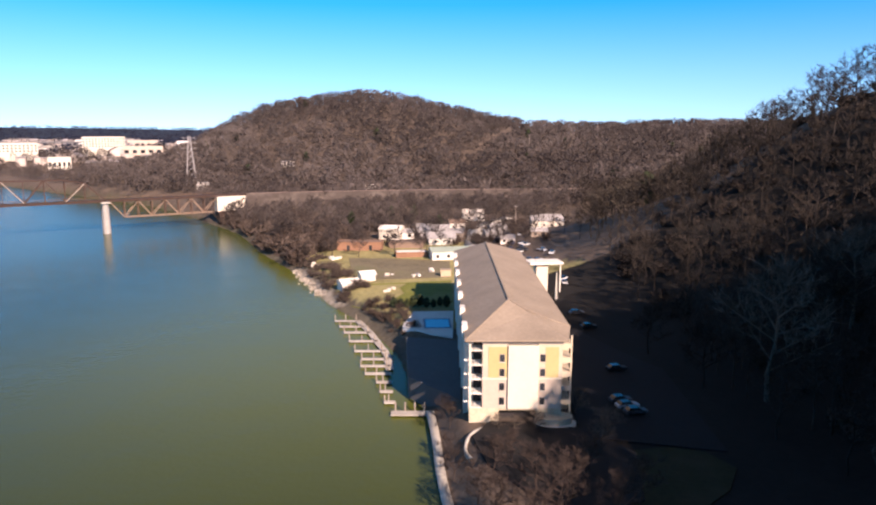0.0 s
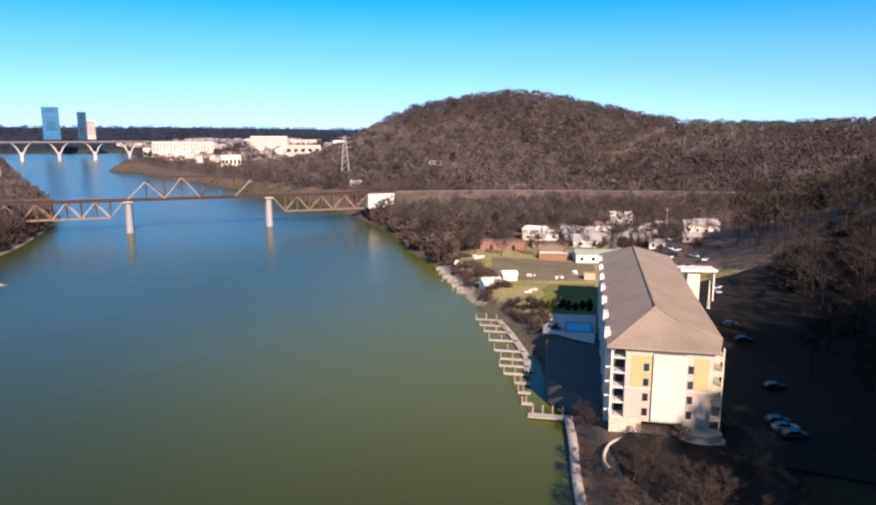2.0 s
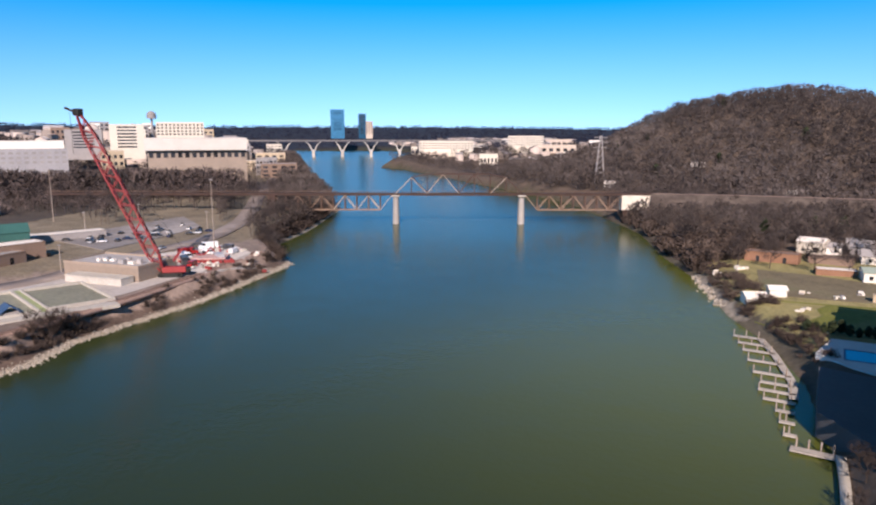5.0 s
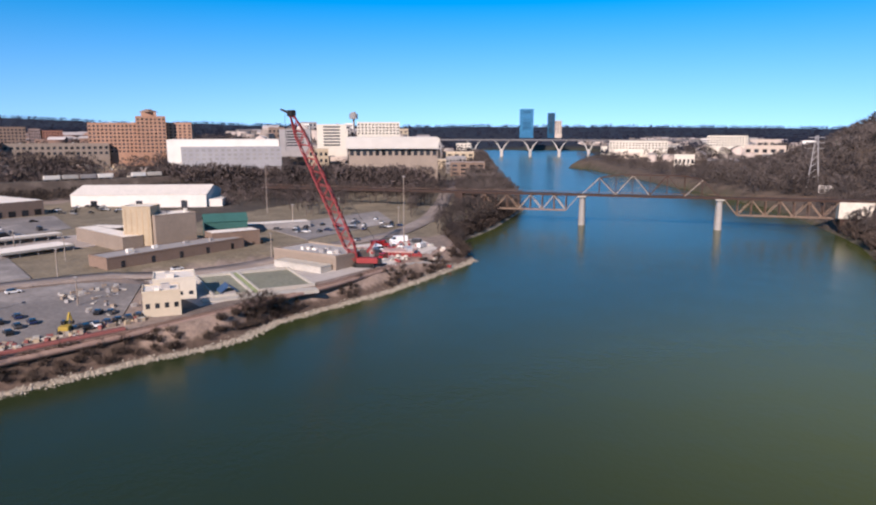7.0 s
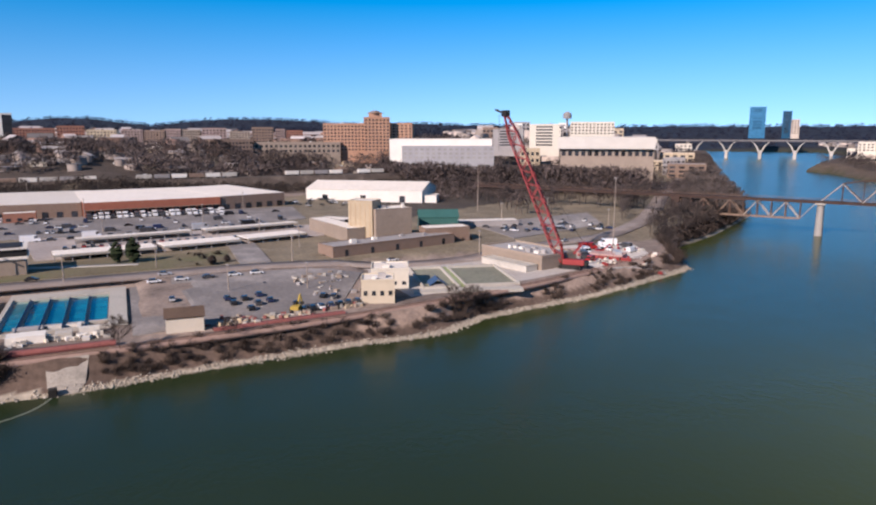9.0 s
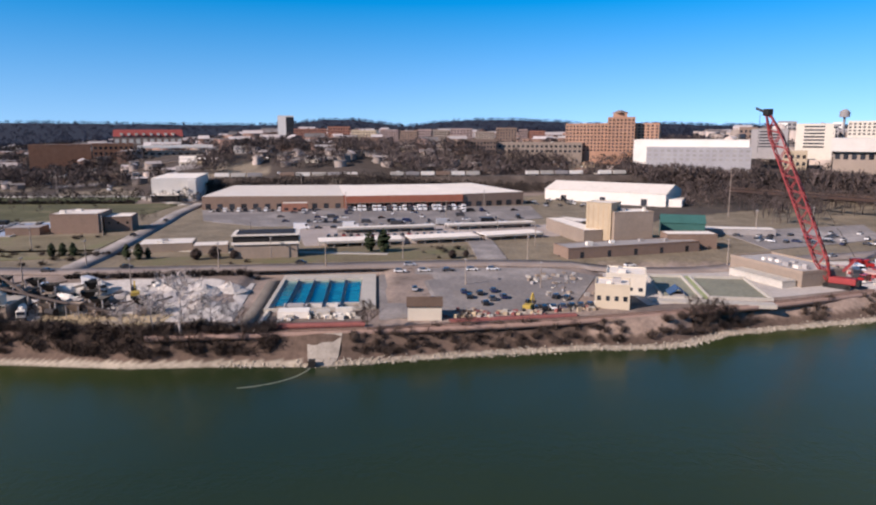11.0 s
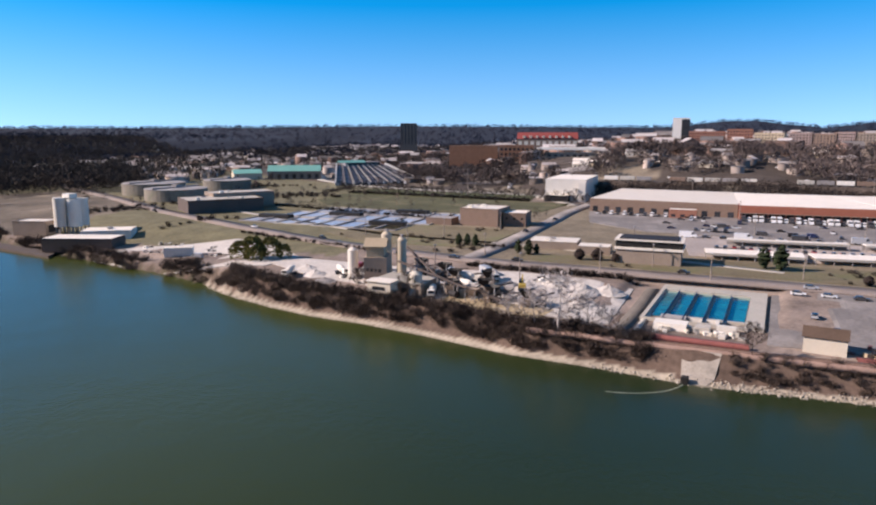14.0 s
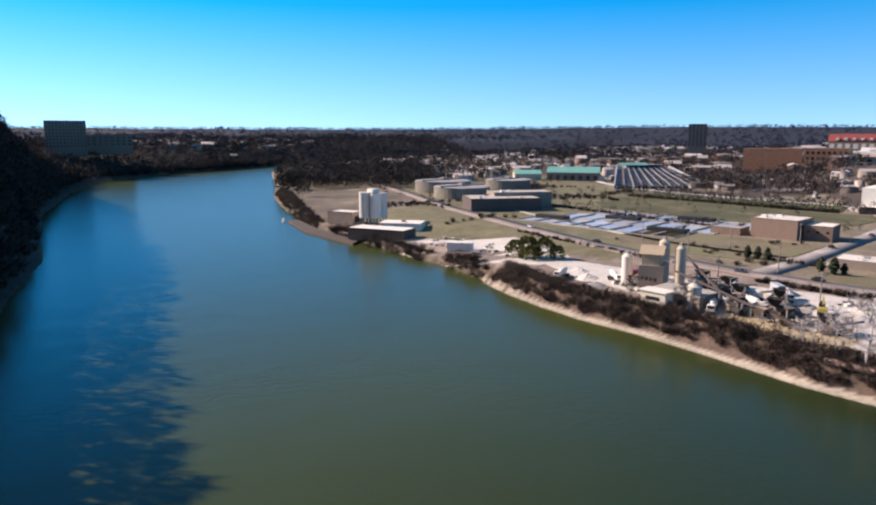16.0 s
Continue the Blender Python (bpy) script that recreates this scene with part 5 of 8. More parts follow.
# ---- railway bridge ----
def rail_bridge():
    p0, u = Vector((-269.5, 367.0, 0)), Vector((69.8, 44.0, 0))
    L = u.length
    m, _ = frame_of(p0.xy, (p0 + u).xy, 0)
    ob = thing("railway_bridge", m, "rusty steel railway truss bridge on pale stone piers", "bridge")
    zd = 20.3
    part("deck", cube(-230, -2.6, zd - 1.5, 1.79 * L, 2.6, zd), DECKRUST, ob, "rust-brown plate girder deck")
    part("deck", cube(1.79 * L, -2.6, zd - 1.3, 2.05 * L, 2.6, zd), DECKRUST, ob, "rust-brown plate girder deck")
    for s in (-1, 1):
        piece("walkway_rail", RUST, ob, -230, s * 3.2 - 0.06, zd + 1.0, 1.79 * L, s * 3.2 + 0.06, zd + 1.15)
    for x in (0, L):
        part("pier", tube(bmesh.new(), (x, -1.5, -4), (x, -1.5, zd - 1.2), 2.2, 1.7, 10), PIERSTONE, ob, "pale weathered stone pier")
        part("pier", tube(bmesh.new(), (x, 2.5, -4), (x, 2.5, zd - 1.2), 2.2, 1.7, 10), PIERSTONE, ob, "pale weathered stone pier")
        part("pier_cap", cube(x - 2.6, -4.4, zd - 2.2, x + 2.6, 5.2, zd - 1.3, 0.1), CONCRETE, ob)
    part("pier", cube(-84, -3.5, -3, -79, 3.5, zd - 1.4), DECKRUST, ob, "dark masonry pier at the bank")
    part("abutment_base", cube(1.79 * L + 1, -3.2, 0, 1.79 * L + 20, 3.2, 9.5), DECKRUST, ob, "dark stained abutment base")
    part("abutment", cube(1.79 * L, -3.4, 9.5, 1.79 * L + 21, 3.4, zd - 1.3), mat("whitewashed_concrete", (0.66, 0.6, 0.5), 0.9, 0.25, 0.15, 1.0), ob, "pale concrete abutment")
    # deck trusses hang below the rails
    for x0, x1, n in ((-80, -2.6, 10), (L + 2.6, 1.79 * L, 8)):
        dx = (x1 - x0) / n
        for s in (-2.3, 2.3):
            member("chord", TANSTEEL, ob, (x0 + dx, s, zd - 11), (x1 - dx * (0.3 if x0 > 0 else 1), s, zd - 11), 0.55)
            for i in range(n):
                a, b = x0 + i * dx, x0 + (i + 1) * dx
                top, bot = zd - 1.4, zd - 11
                member("diagonal", STEELPALE if x0 < 0 and i > 4 else TANSTEEL, ob, (a, s, top if i % 2 == 0 else bot), (b, s, bot if i % 2 == 0 else top), 0.45)
                if i:
                    member("post", RUST, ob, (a, s, top), (a, s, bot), 0.45)
        for i in range(1, n):
            member("sway_brace", RUST, ob, (x0 + i * dx, -2.3, zd - 11), (x0 + i * dx, 2.3, zd - 1.4), 0.3)
    # through truss over the channel
    n, x0, x1, up = 8, 0.0, L, 12.5
    dx = (x1 - x0) / n
    prof = [0, up * 0.82, up * 0.98, up, up, up, up * 0.98, up * 0.82, 0]
    for s in (-3.4, 3.4):
        for i in range(n):
            a, b = x0 + i * dx, x0 + (i + 1) * dx
            pale = STEELPALE if s < 0 and i in (0, 1, 2, 3, 6) else DECKRUST
            member("chord", pale if i == 0 else DECKRUST, ob, (a, s, zd + prof[i]), (b, s, zd + prof[i + 1]), 0.5)
            if 0 < i < n:
                member("post", DECKRUST, ob, (a, s, zd), (a, s, zd + prof[i]), 0.4)
            if 0 < i < n - 1:
                lo_first = i % 2 == 1
                member("diagonal", pale, ob, (a, s, zd + (prof[i] if lo_first else 0)), (b, s, zd + (0 if lo_first else prof[i + 1])), 0.45)
    for i in range(1, n):
        member("top_strut", DECKRUST, ob, (i * dx, -3.4, zd + prof[i]), (i * dx, 3.4, zd + prof[i]), 0.4)
        if i < n - 1:
            member("wind_brace", DECKRUST, ob, (i * dx, -3.4, zd + prof[i]), ((i + 1) * dx, 3.4, zd + prof[i + 1]), 0.3)


rail_bridge()


scatter("embankment_brush", CROWN, plants([(-142, 440), (-72, 450), (0, 462), (69, 466), (170, 484), (170, 503), (120, 491), (69, 485), (0, 479), (-72, 465), (-132, 448)], 4.6, 76), WOODS, "bare trees and saplings in front of the railway bank", "woods", 7, 10.5, 76)


BANKEARTH = mat("bank_earth", (0.085, 0.066, 0.054), 0.95, 0.4, 0.1, 1.0, stain=(0.13, 0.105, 0.085))


def embankment(line, level, half, label):
    """An earth bank with a flat top that carries a railway."""
    line = np.array(line, float)
    t = np.linspace(0, len(line) - 1, 60)
    pts = np.column_stack([np.interp(t, range(len(line)), line[:, k]) for k in (0, 1)])
    d = np.gradient(pts, axis=0)
    d /= np.linalg.norm(d, axis=1)[:, None]
    side = np.stack([d[:, 1], -d[:, 0]], 1)
    h = land(pts[:, 0], pts[:, 1])[0]
    top = np.maximum(level, h + 0.6)
    foot = half + 1.4 * (top - h) + 2
    n = len(pts)
    v = np.concatenate([np.column_stack([pts - side * foot[:, None], h - 1.5]), np.column_stack([pts - side * half, top]), np.column_stack([pts + side * half, top]), np.column_stack([pts + side * foot[:, None], h - 1.5])])
    q = [(s0 * n + i, (s0 + 1) * n + i, (s0 + 1) * n + i + 1, s0 * n + i + 1) for i in range(n - 1) for s0 in range(3)]
    tagged(new("railway_embankment", mesh_np("railway_embankment", v, [f[::-1] for f in q], BANKEARTH)), label, "embankment", kind="structure")


embankment([(-128, 456), (-72, 473), (0, 487), (69, 492), (120, 500), (170, 512)], 20.2, 3.2, "brown earth railway embankment through the woods")
ribbon("embankment_track", [(-128, 456), (-72, 473), (0, 487), (69, 492), (120, 500), (170, 512)], 2.4, RAILBED, "pale ballast of the railway track", "railway", 0.1, 6.0, level=20.2)


def road_bridge():
    """The white arched road bridge far upstream."""
    a, b = (-1215, 1190), (-915, 1415)
    m, w = frame_of(a, b, 0)
    ob = thing("road_bridge", m, "distant pale concrete road bridge on flared piers", "bridge")
    part("deck", cube(-120, -9, 36.8, w + 260, 9, 39.6), mat("bridge_deck", (0.13, 0.125, 0.13), 0.9, 0.2), ob)
    part("parapet", cube(-120, -9.4, 39.6, w + 260, -8.8, 40.6), GREYWALL, ob)
    for i in range(7):
        x = 12 + i * (w - 20) / 5.2
        part("pier", cube(x - 3, -6, -3, x + 3, 6, 18), CONCRETE, ob, "pale concrete pier")
        for s in (-1, 1):
            bm = bmesh.new()
            prev = None
            for k in range(6):
                f = k / 5
                xx, z0, z1 = x + s * (2 + 15 * f), 10 + 25 * math.sin(f * 1.45), 14 + 23 * f ** 0.5
                ring = [bm.verts.new(p) for p in ((xx, -6, z0), (xx, 6, z0), (xx, 6, max(z1, z0 + 1.5)), (xx, -6, max(z1, z0 + 1.5)))]
                if prev:
                    for q in range(4):
                        bm.faces.new((prev[q], prev[(q + 1) % 4], ring[(q + 1) % 4], ring[q]))
                prev = ring
            bmesh.ops.recalc_face_normals(bm, faces=bm.faces)
            part("arch_rib", bm, CONCRETE, ob, "pale concrete arch rib")


road_bridge()

# ---- north bank: roads, yards and lots ----
ribbon("road_main", [(-560, -900), (-480, -700), (-391, -494), (-334, -371), (-299, -272), (-277, -200), (-266, -147), (-262, -105), (-263, -43), (-264, 0), (-266, 40), (-262, 70), (-254, 120), (-263, 161), (-280, 222), (-318, 279), (-379, 344), (-430, 395), (-610, 590)],
       11, ASPHALT, "grey four-lane riverside road", "road", 0.3)
ribbon("road_back", [(-410, -470), (-330, -250), (-307, -180), (-307, -96), (-296, -40), (-288, 4)], 5, CONCRETE, "pale concrete lane beside the road", "lane", 0.2)
ribbon("road_side", [(-262, -116), (-289, -114), (-348, -118), (-432, -123), (-500, -122)], 10, LOT, "grey side road up to the warehouses", "road", 0.34)
ribbon("road_loop", [(-487, -130), (-554, -184), (-560, -280), (-580, -377), (-631, -454), (-745, -546), (-935, -608)], 12, CONCRETE, "pale curving road past the grandstand", "road", 0.2)
pad("plant_lot", [(-257, 0), (-194, 0), (-196, 37), (-207, 62), (-247, 82), (-256, 60), (-258, 20)], LOT, "worn grey asphalt car park of the plant", "car park", 0.14)
pad("stone_yard", [(-213, -160), (-207, -125), (-200, -95), (-196, -60), (-196, -42), (-246, -44), (-249, -88), (-240, -128), (-240, -190), (-226, -190)], PALE, "pale dusty stone yard", "yard", 0.12)
pad("stone_yard_west", [(-222, -190), (-213, -214), (-214, -250), (-221, -300), (-246, -292), (-272, -250), (-262, -215), (-242, -188)], PALE, "pale dusty yard by the water", "yard", 0.14)
pad("warehouse_yard", [(-378, -63), (-380, 40), (-400, 98), (-462, 104), (-452, -112), (-405, -100)], LOT, "wide grey asphalt yard in front of the warehouse", "yard", 0.2)
pad("depot_yard", [(-311, -33), (-318, 40), (-331, 90), (-372, 98), (-376, -45)], mat("depot_paving", (0.42, 0.365, 0.335), 0.9, 0.25, 0.05, 0.8, stain=(0.5, 0.445, 0.41)), "pale worn paving of the depot", "yard", 0.2)
pad("verge", [(-272, -100), (-272, -30), (-275, 36), (-306, 40), (-303, -32), (-283, -100)], DRY, "dry grass verge with mown green patches", "verge", 0.08)
pad("lane", [(-272, 40), (-272, 52), (-322, 54), (-320, 42)], LOT, "short asphalt drive", "drive", 0.3)
pad("meadow", [(-282, -178), (-290, -122), (-352, -124), (-352, -205), (-300, -215)], DRY, "dry grass field beside the road", "field", 0.1)
pad("sports_field", [(-500, -330), (-500, -170), (-548, -180), (-552, -340)], mat("field_grass", (0.075, 0.085, 0.032), 0.95, 0.25, 0.04, 0.8), "dull green sports field", "field", 0.15)
pad("dark_meadow", [(-420, -300), (-412, -210), (-440, -140), (-497, -136), (-497, -335), (-450, -330)], mat("olive_meadow", (0.1, 0.098, 0.048), 0.95, 0.45, 0.05, 0.9, stain=(0.15, 0.13, 0.075)), "rough olive meadow below the sports field", "meadow", 0.1)
pad("east_lot", [(-336, 174), (-360, 270), (-318, 250), (-286, 172)], LOT, "asphalt car park east of the plant", "car park", 0.2)
pad("plant_apron", [(-260, 84), (-204, 84), (-211, 134), (-219, 164), (-262, 172), (-258, 120)], mat("apron_concrete", (0.43, 0.395, 0.365), 0.9, 0.3, 0.07, 1.0, stain=(0.33, 0.295, 0.27)), "pale worn concrete apron round the basins", "apron", -0.06)
pad("site_yard", [(-235, 165), (-215, 170), (-222, 205), (-262, 222), (-262, 175)], PALE, "pale churned construction ground", "yard", 0.14)
TRACK = [(-184, -62), (-183.8, -28), (-184.9, -2), (-186.7, 26), (-189.2, 54), (-194.5, 84), (-204, 130), (-215, 166), (-236, 216)]
ribbon("railway", TRACK, 4.4, RAILBED, "rusty single railway track on brown ballast", "railway", 0.0, 4.0, level=6.6)
for s in (-0.75, 0.75):
    ribbon("rail", [(x + s, y) for x, y in TRACK], 0.22, RUST, "rusty steel rail", "rail", 0.18, 4.0, level=6.6)
ribbon("red_strip", [(-187.5, -30), (-187.8, -4)], 2.0, REDBED, "low bank of bare red clay beside the track", "ground strip", 1.1, level=6.6)
ribbon("red_strip_east", [(-190.5, 20), (-193.5, 58)], 2.0, REDBED, "strip of bare red clay beside the track", "ground strip", 0.5, level=6.6)
pad("outfall", [(-173.6, -12.5), (-177, -11), (-182.4, -10), (-182.4, -19.5), (-177, -19), (-173.6, -18.5)], mat("apron_stone", (0.4, 0.36, 0.31), 0.95, 0.3, 0.3, 2.0), "pale rubble outfall apron on the bank", "outfall", 0.05)
ribbon("service_road", [(-182, -38), (-212, -37), (-250, -38)], 4.5, mat("dark_gravel", (0.13, 0.115, 0.1), 0.95, 0.3, 0.2, 1.5), "dark gravel service lane", "lane", 0.3)
ribbon("service_kerb", [(-184, -33.6), (-212, -33), (-250, -34)], 1.4, CONCRETE, "pale concrete kerb beside the tanks", "kerb", 0.5)


# ---- treatment tanks ----
def tank_block():
    ob = thing("treatment_tank", pose(-249, -33.5, 6.75), "rectangular treatment tank with five teal water lanes and pale concrete walls", "tank")
    W, D = 42.0, 27.5
    for q in ((-7, -1.2, 0, D + 5), (W, -1.2, W + 1.0, D + 1), (0, -1.2, W, 0), (0, D, W, D + 5)):
        piece("wall", CONCRETE, ob, q[0], q[1], -1.6, q[2], q[3], 0.55)
    part("tank_floor", cube(0, 0, -1.6, W, D, -1.2), CONCRETE, ob)
    for i in range(5):
        y0, y1 = i * D / 5 + 0.35, (i + 1) * D / 5 - 0.35
        if i == 4:
            y0 += 0.0
        piece("lane_water", TANKBLUE, ob, 3.0, y0, -1.25, W - 6.0, y1, -0.3)
        if i:
            piece("lane_wall", CONCRETE, ob, 2.0, i * D / 5 - 0.35, -1.3, W, i * D / 5 + 0.35, 0.2)
            piece("walkway_rail", BLUEPAINT, ob, 2.0, i * D / 5 - 0.42, 0.2, W, i * D / 5 - 0.36, 1.1)
    piece("cross_channel", mat("pale_teal", (0.3, 0.4, 0.34), 0.5, 0.15), ob, 0.2, 0.2, -1.3, 3.0, D - 0.2, -0.2)
    piece("cross_wall", WHITE, ob, W - 4.2, 12.5, -0.6, W - 3.4, D - 5, 0.5)
    piece("gantry_leg", WHITE, ob, W - 5, D * 0.72, -0.6, W + 0.5, D * 0.72 + 1.0, 0.7)
    piece("end_channel", CONCRETE, ob, W - 6.0, 4.0, -1.2, W - 4.6, D, 0.45)
    piece("end_water", mat("pale_teal", (0.3, 0.4, 0.34), 0.5, 0.15), ob, W - 4.6, 0.4, -1.2, W - 0.2, D - 0.4, -0.5)
    piece("channel_cover", GREYROOF, ob, W - 4.4, 4.5, -0.6, W - 0.6, 11.5, 0.9)
    piece("equipment_house", WHITE, ob, W + 4, 4, -2, W + 9, 13, 1.6)
    piece("equipment_house", CONCRETE, ob, W + 4.5, 15, -2, W + 8, 19, 1.2)
    piece("pipe_rack", WHITE, ob, W + 3.5, 20.5, -2, W + 5, 25.5, 1.4)


tank_block()


def basins():
    ob = thing("settling_basins", pose(-246, 100, 6.5, 0, 0, -14), "two sloping concrete settling basins with pale rims", "basin")
    for k, (x0, y0, w, d) in enumerate(((0, 0, 36, 13), (0, 15, 34, 20))):
        piece("basin_floor", SLUDGE, ob, x0 + 0.6, y0 + 0.6, -0.8, x0 + w - 0.6, y0 + d - 0.6, 0.1)
        for q in ((x0, y0, x0 + w, y0 + 0.7), (x0, y0 + d - 0.7, x0 + w, y0 + d), (x0, y0 + 0.7, x0 + 0.7, y0 + d - 0.7), (x0 + w - 0.7, y0 + 0.7, x0 + w, y0 + d - 0.7)):
            piece("rim", CONCRETE, ob, q[0], q[1], -0.8, q[2], q[3], 1.0)
    piece("channel", mat("green_algae", (0.3, 0.34, 0.17), 0.8, 0.2), ob, 0.4, 13.1, -0.8, 34, 14.9, 0.7)
    piece("walkway", CONCRETE, ob, 36.2, -4, -0.8, 41, 34, 0.35)
    part("blue_shelter", gable(bmesh.new(), 28, 3, 34, 8, 1.2, 2.2, "x"), BLUEPAINT, ob, "small blue pitched shelter")
    part("shelter_wall", cube(28.2, 3.2, 0, 33.8, 7.8, 1.2), GREYWALL, ob)


basins()

# ---- plant buildings, near to far ----
hut = building("pump_hut", (-192.4, 8.2), (-191.8, 17.9), 6.0, 4.2, IVORY, mat("brown_roof", (0.11, 0.075, 0.055), 0.9, 0.2), "small cream hut with a dark brown pitched roof", "hut", kind="gable", rise=2.0)
building("pump_house", (-201.5, 66), (-198, 75.8), 10, 7.2, CREAM, WHITEROOF, "two-storey cream pump house with a flat white roof", "pump house", wins=[("f", 4, 1, 1.2, 1.5, 2.6, 3), ("r", 4, 1, 1.2, 1.5, 2.6, 3), ("l", 3, 1, 1.2, 1.5, 2.6, 3)], clutter=2)
building("plant_office", (-219.5, 75.5), (-215, 87.5), 13, 6.8, IVORY, WHITEROOF, "low pale plant office with a flat white roof", "building", wins=[("f", 4, 1, 1.4, 1.2, 1.6, 3)], clutter=2)
building("filter_building", (-256, 138), (-222, 146), 20, 5.2, TAUPE, GREYROOF, "long taupe filter building with cluttered flat roof", "building", parapet=0.9, clutter=9)
building("filter_annex", (-247, 133), (-222, 139), 6, 2.4, CONCRETE, CONCRETE, "low pale concrete channel block", "channel", parapet=0.3)
building("digester_block", (-313.5, 97), (-305, 106), 10, 18.5, TAN, WHITEROOF, "tall tan panelled tower block", "building", parapet=0.4, wins=[("f", 5, 1, 0.5, 17, 0.6, 3)], pane=mat("tan_joint", (0.4, 0.3, 0.19), 0.8, 0.1))
building("sludge_building", (-303, 107), (-305, 126), 13, 14.6, TAUPE, WHITEROOF, "square taupe windowless process building", "building", parapet=0.5, clutter=2)
building("low_brick_hall", (-271, 77), (-285, 139), 13, 4.2, BROWNBRICK, GREYROOF, "long low brown brick hall beside the road", "building", parapet=0.5, wins=[("f", 5, 1, 1.6, 2.6, 0.2, 3)], clutter=4)
building("white_annex", (-291, 127), (-289, 149), 10, 6.5, BROWNBRICK, WHITEROOF, "brown brick annex with a bright white roof", "building", parapet=0.3)
tealb = building("teal_shed", (-322, 137), (-315, 156), 14, 7.5, TEAL, TEAL, "teal metal shed with a lean-to roof", "shed", kind="gable", rise=3.2)
building("parapet_hall", (-353, 88), (-306, 94), 9, 6.2, TAUPE, WHITEROOF, "long taupe hall with a bright flat roof", "building", parapet=0.3)
building("dark_hall", (-360, 92), (-345, 104), 12, 5.0, DARK, WHITEROOF, "low dark hall with a white roof", "building", parapet=0.3)
building("east_canopy", (-331, 160), (-322, 196), 9, 3.4, GREYWALL, WHITEROOF, "long low shelter with a flat white roof", "shelter", parapet=0.2)


def canopy(L, R, depth, h, label):
    z = gz(*L)
    m, w = frame_of(L, R, z)
    ob = thing("depot_canopy", m, label, "canopy", "depot canopies")
    part("roof", cube(0, 0, h, w, depth, h + 0.35), WHITEROOF, ob)
    part("fascia", cube(-0.05, -0.08, h - 0.55, w + 0.05, 0.1, h + 0.4), CONCRETE, ob)
    for i in range(int(w / 6) + 1):
        piece("post", GREYWALL, ob, i * (w - 0.4) / int(w / 6), 0.3, -0.5, i * (w - 0.4) / int(w / 6) + 0.35, 0.65, h)
    piece("back_wall", GREYWALL, ob, 0, depth - 0.3, -0.5, w, depth, h)


canopy((-306, -26), (-311, 12), 13, 2.4, "long low white-roofed vehicle canopy")
canopy((-311.5, 15), (-318, 48), 13, 2.4, "long low white-roofed vehicle canopy")
canopy((-318.5, 51), (-326, 80), 13, 2.4, "long low white-roofed vehicle canopy")
canopy((-345, -20), (-352, 30), 6, 3.0, "long low white-roofed vehicle canopy in the second row")
canopy((-353, 36), (-362, 84), 6, 3.0, "long low white-roofed vehicle canopy in the second row")

# black office with glazed ends, white-roofed annexes
blackb = building("black_office", (-281, -58), (-283, -33), 16, 6.5, TAUPE, BLACK, "flat-roofed office with a black glazed upper storey", "office", parapet=0.0)
piece("upper_storey", BLACK, blackb, -0.4, 0.6, 6.6, 25.6, 15, 9.6)
piece("white_band", WHITEROOF, blackb, -0.8, -0.6, 5.9, 26, 16.4, 6.75)
piece("white_band", WHITEROOF, blackb, -0.8, -0.2, 9.4, 26, 15.4, 9.9)
piece("roof", DARK, blackb, 1, 1.5, 9.9, 24, 14, 10.2)
building("annex", (-300, -102), (-303, -80), 15, 3.4, TAUPE, WHITEROOF, "low annex with a broad white roof", "building", parapet=0.2, clutter=2)
building("annex", (-296, -78), (-298, -64), 10, 3.2, TAUPE, WHITEROOF, "low annex with a broad white roof", "building", parapet=0.2)
building("brick_block", (-360, -164), (-361, -141), 22, 9.7, BROWNBRICK, WHITEROOF, "windowless brown brick block with a flat roof", "building", parapet=0.4, clutter=3)
building("brick_block", (-366, -140), (-368, -127), 18, 7.4, BROWNBRICK, WHITEROOF, "smaller brown brick block beside the road", "building", parapet=0.4, wins=[("f", 3, 1, 1.2, 1.2, 4, 3)])
building("low_brick_block", (-356, -184), (-357, -168), 12, 3.6, BROWNBRICK, GREYROOF, "low brown brick outbuilding", "building", parapet=0.3)

# big warehouse
HALL = gz(-455, -22)
building("warehouse", (-457, -113), (-455, -22), 92, 8.5, BROWNBRICK, WHITEROOF, "vast low brick warehouse with a white flat roof", "warehouse", z=HALL, parapet=0, wins=[("f", 12, 1, 3.4, 3.6, 0.1, 4)], clutter=0)
wh = building("warehouse", (-450, -21), (-458, 57), 92, 8.6, mat("terracotta_panel", (0.33, 0.12, 0.075), 0.8, 0.12), WHITEROOF, "vast warehouse with a terracotta front over dark loading bays", "warehouse", z=HALL, parapet=0)
for i in range(16):
    # near-black sheets stand for the bays' unlit insides
    piece("loading_bay", DARK, wh, 2 + i * 4.8, -0.3, 0.1, 5.6 + i * 4.8, 0.2, 3.9)
piece("loading_shade", BROWNBRICK, wh, 0, -1.6, 3.9, 78, 0.1, 4.3)
building("warehouse_end", (-459, 57.5), (-472, 101), 88, 8.7, BROWNBRICK, WHITEROOF, "brick end bay of the warehouse with white roof edges", "warehouse", z=HALL, parapet=0, wins=[("f", 6, 1, 4, 3.5, 0.1, 4)])
